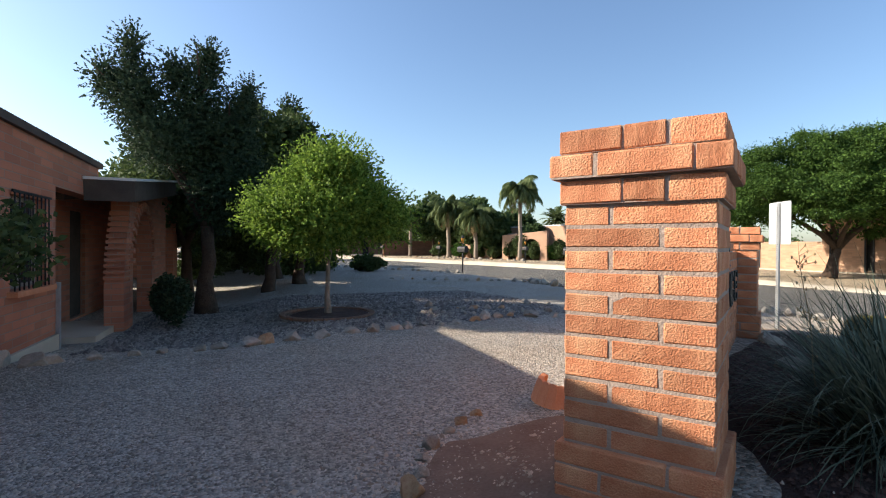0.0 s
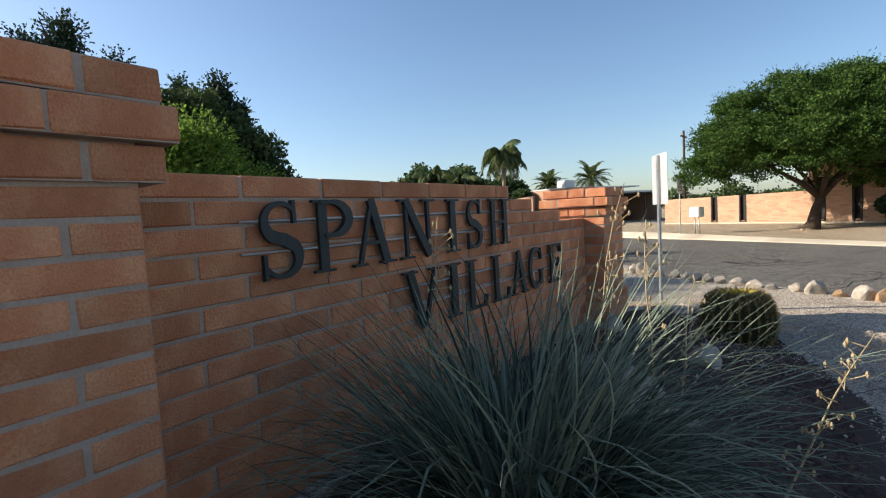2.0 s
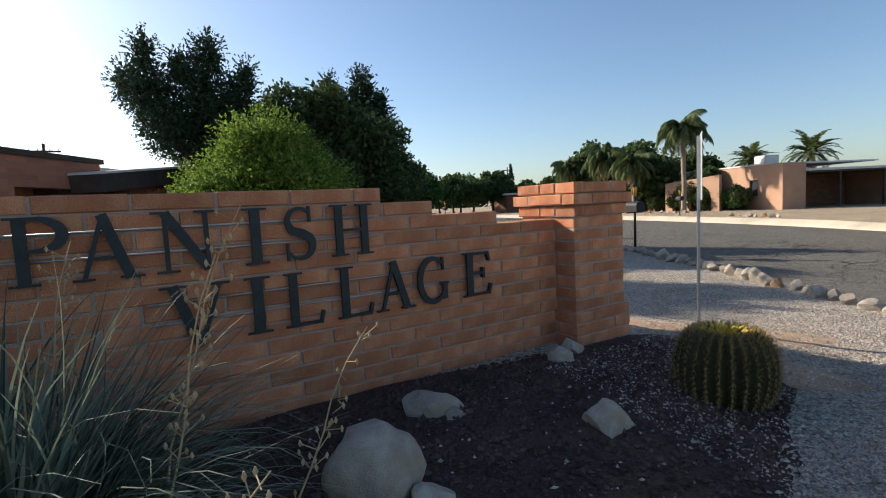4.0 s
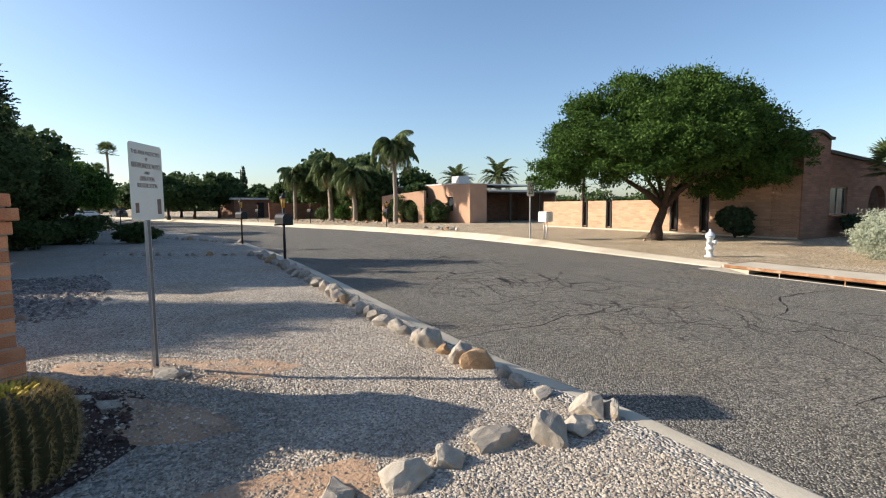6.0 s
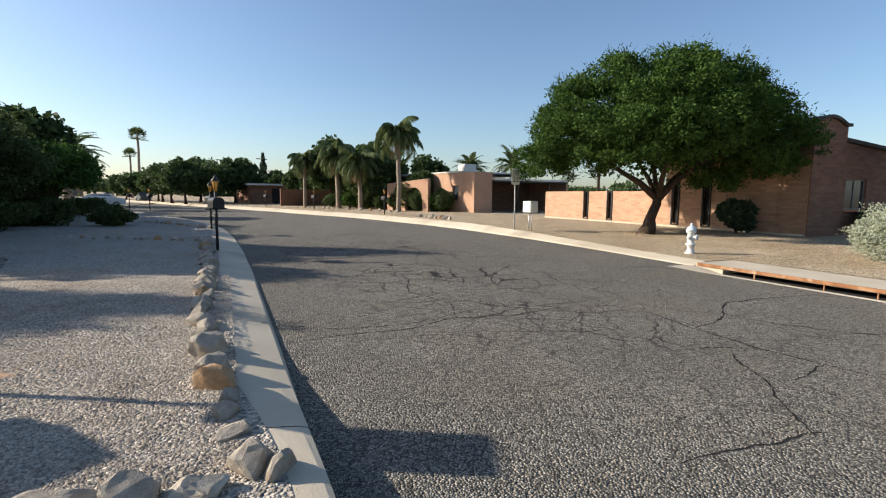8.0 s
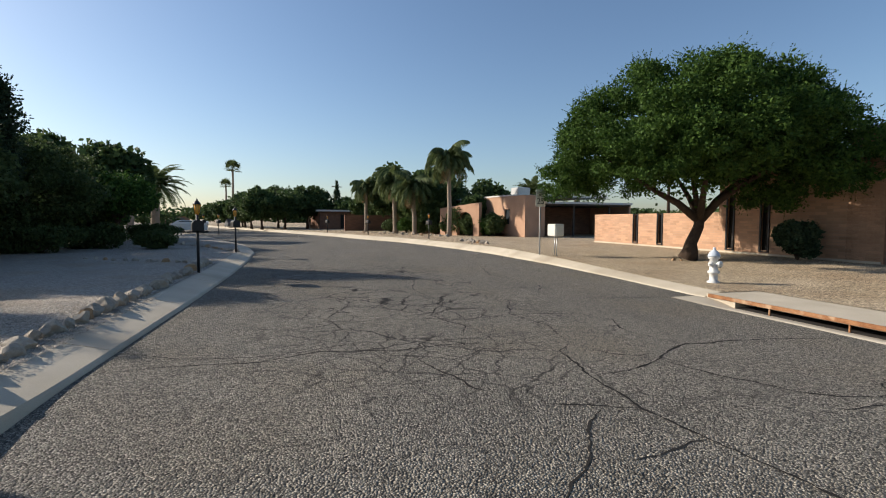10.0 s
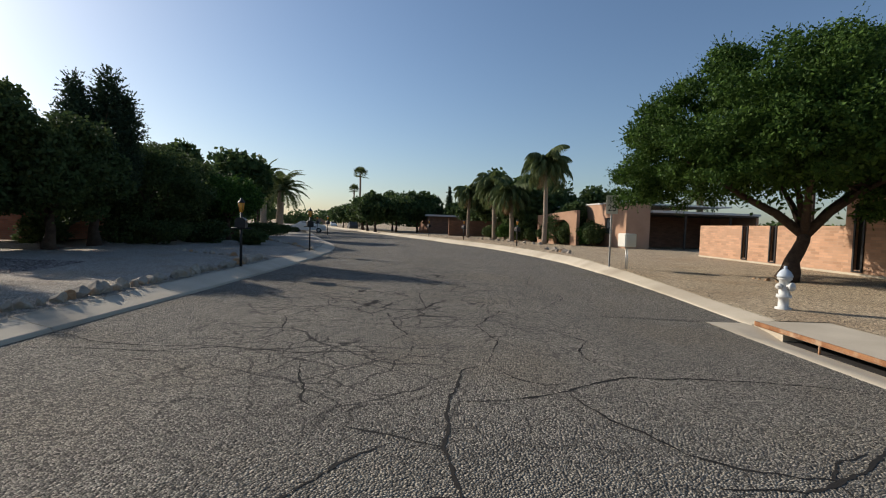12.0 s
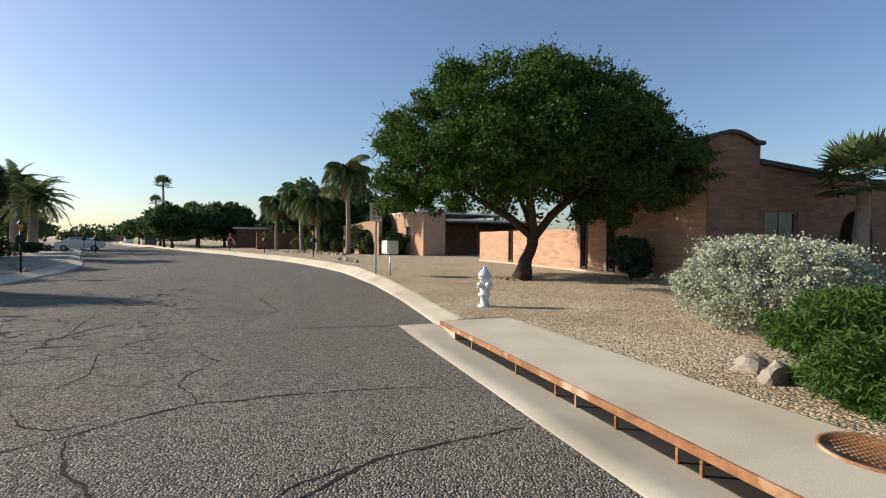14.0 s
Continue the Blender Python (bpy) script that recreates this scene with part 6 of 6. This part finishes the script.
def perforated_post(parent, h, w=0.03):
    bm = bmesh.new()
    add_box(bm, -w, -w + 0.008, -0.024, 0.0, -0.3, h)
    add_box(bm, w - 0.008, w, -0.024, 0.0, -0.3, h)
    add_box(bm, -w + 0.008, w - 0.008, -0.003, 0.003, -0.3, h)
    ob = part("post", bm, GALV, parent, "galvanised channel post")
    holes = []
    z = 0.15
    while z < h - 0.05:
        holes.append(tube_data([(0, -0.006, z), (0, -0.0032, z)], [0.006, 0.006], 6))
        holes.append(tube_data([(0, 0.0032, z), (0, 0.006, z)], [0.006, 0.006], 6))
        z += 0.03
    mesh_ob("holes", *join_data(holes), DARK, ob)
    return ob


watch = empty("watch_sign", pose(7.2, 4.86, 0, 0, 0, 66), "white neighbourhood watch sign on a metal post", "street sign")
perforated_post(watch, 1.95)
pl = plate("plate", watch, 0.5, 0.62, 1.35, SIGN_WHITE, SIGN_BACK)
for text, size, z, wd in (("THIS AREA PROTECTED", 0.045, 1.895, 0.43), ("BY", 0.035, 1.845, None), ("NEIGHBORHOOD WATCH", 0.06, 1.79, 0.44), ("AND", 0.035, 1.735, None), ("OPERATION", 0.055, 1.685, 0.22), ("IDENTIFICATION", 0.05, 1.63, 0.3)):
    words(pl, text, size, 0, z, -0.0335, INK_BROWN, wd)
for x, z, w, h in ((-0.17, 1.45, 0.05, 0.08), (0.17, 1.46, 0.06, 0.13)):
    ob = box("emblem", x - w / 2, x + w / 2, -0.034, -0.0325, z - h / 2, z + h / 2, INK_BROWN, pl, "faded brown emblem", 0.0)

speed = empty("speed_sign", pose(21.0, 17.75, -0.06, 0, 0, 14), "white speed limit 25 sign on a metal post", "street sign")
perforated_post(speed, 2.55)
pl = plate("plate", speed, 0.48, 0.66, 1.9, SIGN_WHITE, SIGN_BACK)
words(pl, "SPEED", 0.13, 0, 2.44, -0.0335, INK, 0.34)
words(pl, "LIMIT", 0.13, 0, 2.31, -0.0335, INK, 0.3)
words(pl, "25", 0.34, 0, 2.1, -0.0335, INK, 0.34)


def box_mailbox(parent, z, mat, x0=-0.13, x1=0.13, ln=0.5):
    """A long box with a rounded top, its door towards local -y."""
    prof = [(x0, z), (x1, z), (x1, z + 0.16)] + [((x0 + x1) / 2 + (x1 - x0) / 2 * math.cos(radians(a)), z + 0.16 + (x1 - x0) / 2 * 0.8 * math.sin(radians(a))) for a in range(20, 161, 20)] + [(x0, z + 0.16)]
    n = len(prof)
    verts = [(p[0], -ln / 2, p[1]) for p in prof] + [(p[0], ln / 2, p[1]) for p in prof]
    faces = [tuple(range(n)), tuple(range(2 * n - 1, n - 1, -1))] + [(i, n + i, n + (i + 1) % n, (i + 1) % n) for i in range(n)]
    ob = mesh_ob("box", verts, faces, mat, parent)
    box("flag", x1 + 0.002, x1 + 0.008, -0.1, 0.05, z + 0.14, z + 0.18, RUST, ob)
    return ob


def lamp_mailbox(x, y, turn):
    """A black post carrying a lantern on top and a mailbox on an arm."""
    root = empty("lamp_post", pose(x, y, 0, 0, 0, turn), "black lantern post with mailbox at the kerb", "lamp post", "lantern posts")
    tube("pole", [(0, 0, -0.05), (0, 0, 1.42)], [0.035, 0.032], BLACK_METAL, root, "", 10)
    tube("arm", [(-0.25, 0, 1.0), (0.25, 0, 1.0)], [0.02, 0.02], BLACK_METAL, root, "", 6)
    box_mailbox(root, 1.02, BLACK_METAL)
    ln = lathe("lantern", [(0.03, 1.42), (0.055, 1.46), (0.085, 1.66), (0.08, 1.665)], AMBER, root, "amber glass lantern", 6)
    for k in range(6):
        a = 2 * math.pi * k / 6
        tube("rib", [(0.056 * math.cos(a), 0.056 * math.sin(a), 1.455), (0.088 * math.cos(a), 0.088 * math.sin(a), 1.665)], [0.005, 0.005], BLACK_METAL, ln, "", 4)
    lathe("lantern_cap", [(0.10, 1.665), (0.095, 1.68), (0.03, 1.76), (0.012, 1.80), (0.004, 1.82)], BLACK_METAL, root, "", 6)
    return root


post = lamp_mailbox(9.66, 13.1, 15)
for x, y, tr in ((9.35, 21.0, 20), (4.3, 46.0, 25), (2.3, 50.0, 25), (16.9, 43.5, 200), (13.6, 52, 200), (20.0, 33, 190)):
    copy_thing(post, pose(x, y, 0, 0, 0, tr))

mail = empty("mailbox", pose(21.35, 17.15, -0.06, 0, 0, 12), "pale grey box mailbox on twin metal legs", "mailbox")
for x in (-0.12, 0.12):
    tube("leg", [(0.05 + x * 0.4, x, -0.05), (0.05 + x * 0.4, x, 0.75)], [0.022, 0.022], GALV, mail, "", 8)
box("body", -0.18, 0.26, -0.24, 0.24, 0.75, 1.22, SIGN_WHITE, mail, "pale dented box", 0.03)
box("side_panel", 0.262, 0.27, -0.2, 0.2, 0.8, 1.18, FASCIA, mail)
box("door", -0.14, 0.22, -0.252, -0.242, 0.8, 1.16, SIGN_WHITE, mail)

hyd = empty("fire_hydrant", pose(21.65, 9.65, -0.17), "silver-white fire hydrant with blue-grey cap", "fire hydrant")
lathe("barrel", [(0.14, -0.05), (0.14, 0.02), (0.09, 0.04), (0.088, 0.2), (0.13, 0.22), (0.13, 0.26), (0.095, 0.28), (0.092, 0.55), (0.125, 0.57), (0.125, 0.61)], HYDRANT_PAINT, hyd, "", 18)
lathe("bonnet", [(0.135, 0.61), (0.135, 0.645), (0.12, 0.68), (0.09, 0.73), (0.05, 0.765), (0.03, 0.775), (0.03, 0.83), (0.022, 0.835)], HYDRANT_CAP, hyd, "blue-grey bonnet", 18)
for a, r, ln in ((200, 0.055, 0.17), (20, 0.055, 0.17), (290, 0.075, 0.17)):
    c, s = math.cos(radians(a)), math.sin(radians(a))
    ob = tube("outlet", [(c * 0.05, s * 0.05, 0.44), (c * ln * 0.8, s * ln * 0.8, 0.44), (c * ln * 0.82, s * ln * 0.82, 0.44), (c * ln, s * ln, 0.44)], [r * 0.8, r * 0.8, r * 1.15, r * 1.05], HYDRANT_PAINT, hyd, "", 12)
    tube("nut", [(c * ln, s * ln, 0.44), (c * (ln + 0.03), s * (ln + 0.03), 0.44)], [0.018, 0.016], HYDRANT_PAINT, ob, "", 5, False)
for k in range(8):
    a = 2 * math.pi * k / 8
    tube("bolt", [(0.113 * math.cos(a), 0.113 * math.sin(a), 0.255), (0.113 * math.cos(a), 0.113 * math.sin(a), 0.28)], [0.012, 0.012], HYDRANT_PAINT, hyd, "", 6, False)

cover = empty("access_cover", pose(21.28, 2.42, TOP + 0.012), "round rusty cast-iron cover in the concrete", "manhole cover")
lathe("disc", [(0.36, -0.01), (0.36, 0.004), (0.33, 0.006), (0.328, 0.002)], RUST, cover, "", 32)
pat = [tube_data([(0.04 * i, 0.04 * j, 0.001), (0.04 * i, 0.04 * j, 0.006)], [0.013, 0.011], 5) for i in range(-7, 8) for j in range(-7, 8) if math.hypot(i, j) < 7]
mesh_ob("studs", *join_data(pat), RUST, cover)

valve = empty("valve_box", pose(16.98, 2.55, road_level(16.98, 2.55)), "small worn valve box lid set in the asphalt", "valve box")
lathe("collar", [(0.13, -0.02), (0.13, 0.004), (0.105, 0.005), (0.103, 0.001)], FASCIA, valve, "", 20)
lathe("lid", [(0.102, -0.01), (0.1, 0.003), (0.02, 0.005)], DARK, valve, "", 20)

# ---- utility poles ----
for x, y, h in ((45, 40, 9.0), (16.5, 100, 8.5), (-28, 40, 8.0)):
    up_ = empty("utility_pole", pose(x, y, 0, 0, 0, 30), "wooden utility pole with crossarm", "utility pole", "utility poles")
    tube("pole", [(0, 0, -0.1), (0, 0, h)], [0.16, 0.11], BARK, up_, "", 8)
    box("crossarm", -1.1, 1.1, -0.06, 0.06, h - 0.7, h - 0.55, BARK, up_)
    for k in (-0.95, -0.4, 0.4, 0.95):
        tube("insulator", [(k, 0, h - 0.55), (k, 0, h - 0.38)], [0.04, 0.03], GALV, up_, "", 6)

# ---- parked cars far along the street ----


def car(x, y, turn, paint, label, tall=0.0):
    root = empty("car", pose(x, y, ROAD_Z + 0.02, 0, 0, turn), label, "car", "parked cars")
    prof = [(-2.2, 0.3), (-2.25, 0.75), (-2.1, 0.95), (-1.5, 1.0), (-0.9, 1.42 + tall), (0.9, 1.45 + tall), (1.6 + tall * 0.5, 1.02), (2.15, 0.92), (2.2, 0.6), (2.15, 0.3)]
    n = len(prof)
    verts = [(-0.82 if 1.2 > p[1] else -0.66, p[0], p[1]) for p in prof] + [(0.82 if 1.2 > p[1] else 0.66, p[0], p[1]) for p in prof]
    faces = [tuple(range(n)), tuple(range(2 * n - 1, n - 1, -1))] + [(i, n + i, n + (i + 1) % n, (i + 1) % n) for i in range(n)]
    mesh_ob("body", verts, faces, paint, root)
    for y0, y1, nm in ((-1.42, -0.98, "rear_window"), (0.98, 1.5, "windscreen")):
        s = -1 if y0 < 0 else 1
        v = [(-0.62, y0 - 0.02 if s < 0 else y1 + 0.02, 1.06), (0.62, y0 - 0.02 if s < 0 else y1 + 0.02, 1.06), (0.56, y1 - 0.02 if s < 0 else y0 + 0.03, 1.38 + tall * 0.8), (-0.56, y1 - 0.02 if s < 0 else y0 + 0.03, 1.38 + tall * 0.8)]
        mesh_ob(nm, v + [(a, b, c + 0.03) for a, b, c in v], [(0, 1, 2, 3), (7, 6, 5, 4), (0, 4, 5, 1), (1, 5, 6, 2), (2, 6, 7, 3), (3, 7, 4, 0)], GLASS, root)
    for sx in (-0.8, 0.8):
        for wy in (-1.35, 1.35):
            w = tube("wheel", [(sx - 0.1, wy, 0.31), (sx + 0.1, wy, 0.31)], [0.31, 0.31], RUBBER, root, "", 16, False)
            tube("rim", [(sx - 0.105, wy, 0.31), (sx + 0.105, wy, 0.31)], [0.18, 0.18], GALV, w, "", 12, False)
        box("side_window", sx * 0.9 - 0.01, sx * 0.9 + 0.01, -0.9, 0.8, 1.05, 1.35, GLASS, root)
        box("lamp", sx * 0.75 - 0.1, sx * 0.75 + 0.1, -2.27, -2.24, 0.7, 0.82, RUST, root, "red tail lamp")


car(-3.0, 99.0, 197, CAR_DARK, "dark car parked at the kerb far off", 0.25)
car(-15.5, 138.0, 197, CAR_WHITE, "white car parked at the kerb far off")
car(-2.5, 64.5, 100, CAR_WHITE, "white car in a driveway behind palms")

# ---- loose gravel stones near the walk ----


def pebbles(name, count, inside, label, mat, s0, s1, seed):
    """Loose stones scattered where inside(x, y) holds."""
    r = np.random.RandomState(seed)
    base = np.array([(1, 0, 0), (-1, 0, 0), (0, 1, 0), (0, -1, 0), (0, 0, 1)], float)
    tri = np.array([(0, 2, 4), (2, 1, 4), (1, 3, 4), (3, 0, 4)])
    pts = []
    while len(pts) < count:
        x, y = inside(r)
        pts.append((x, y, height(x, y)))
    p = np.array(pts)
    n = len(p)
    s = (s0 + (s1 - s0) * r.rand(n) ** 2)[:, None, None] * (0.65 + 0.6 * r.rand(n, 1, 3))
    v = base[None] * s * (1 + 0.25 * r.normal(size=(n, 5, 1)))
    v[..., 2] *= 0.7
    a = r.rand(n) * 6.28
    c, sn = np.cos(a)[:, None], np.sin(a)[:, None]
    v = np.stack([v[..., 0] * c - v[..., 1] * sn, v[..., 0] * sn + v[..., 1] * c, v[..., 2]], -1) + p[:, None]
    v[:, :4, 2] -= s0 * 0.3
    v[..., 2] += s0 * 0.35 + (0.022 if "mulch" in label or "bed" in label else 0.0)
    f = (tri[None] + (np.arange(n) * 5)[:, None, None]).reshape(-1, 3)
    ob = fast_mesh(name, v.reshape(-1, 3), f, mat)
    return tagged(ob, label, "gravel", "", "stuff")


def in_front(r):
    while True:
        x, y = r.uniform(5.2, 9.9), r.uniform(0.6, 9.0)
        s, w = sv(x, y)
        if not (-1.75 < w < 0.3 and s < 6.0) and r.rand() < 1.3 - 0.12 * y and not (s < 5.8 and w > -0.3 and w < 0.9):
            return x, y


def on_dirt(r):
    k = r.randint(4)
    cx_, cy_, ax, ay = ((7.4, 4.75, 1.3, 0.6), (7.7, 2.45, 1.0, 0.5), (1.35, 2.35, 1.0, 0.7), (6.9, 3.9, 1.0, 0.5))[k]
    return cx_ + r.normal() * ax * 0.45, cy_ + r.normal() * ay * 0.5


def in_drive(r):
    while True:
        x, y = r.uniform(-2.4, 4.5), r.uniform(0.9, 8.5)
        s, w = sv(x, y)
        if w > 0.9 or s < -0.5:
            return x, y


def in_bed(r):
    s, w = r.uniform(0.5, 6.5), r.uniform(-2.1, -0.2)
    return C0.x + U.x * s + V.x * w, C0.y + U.y * s + V.y * w


pebbles("loose_gravel", 108000, in_front, "loose pale grey gravel stones", PEBBLE, 0.005, 0.0135, 1)
pebbles("loose_gravel", 58000, in_drive, "loose pale grey driveway gravel", PEBBLE, 0.005, 0.014, 2)
def on_bed(r):
    while True:
        s, w = r.uniform(0.2, 6.3), r.uniform(-1.85, 0.15)
        if ((s - 2.95) / 2.9) ** 2 + ((w + 0.85) / 1.02) ** 2 < 1:
            return C0.x + U.x * s + V.x * w, C0.y + U.y * s + V.y * w


pebbles("bark_mulch", 14000, on_bed, "dark bark chips over the planting bed", CHIP, 0.008, 0.024, 4)
def in_rubble(r):
    while True:
        x, y = r.uniform(-2.0, 6.2), r.uniform(7.2, 13.0)
        if y > 7.0 + 0.17 * x and math.hypot(x - 1.4, y - 9.35) > 0.85 and x < 7.2 - 0.25 * (y - 7):
            return x, y


pebbles("rubble_stones", 16000, in_rubble, "dark grey rubble stones round the citrus tree", RUBBLE, 0.012, 0.05, 8)
pebbles("dirt_stones", 6000, on_dirt, "tan pebbles over bare dirt", ROCK_PEBBLE, 0.006, 0.022, 6)
def bed_edge(r):
    s, w = r.uniform(4.3, 6.6), r.uniform(-2.2, -0.25)
    return C0.x + U.x * s + V.x * w, C0.y + U.y * s + V.y * w


pebbles("edge_gravel", 6000, bed_edge, "pale gravel spilling over the mulch", PEBBLE, 0.005, 0.015, 9)
pebbles("scattered_stones", 700, in_bed, "pale stones scattered over dark mulch", PEBBLE, 0.006, 0.018, 3)
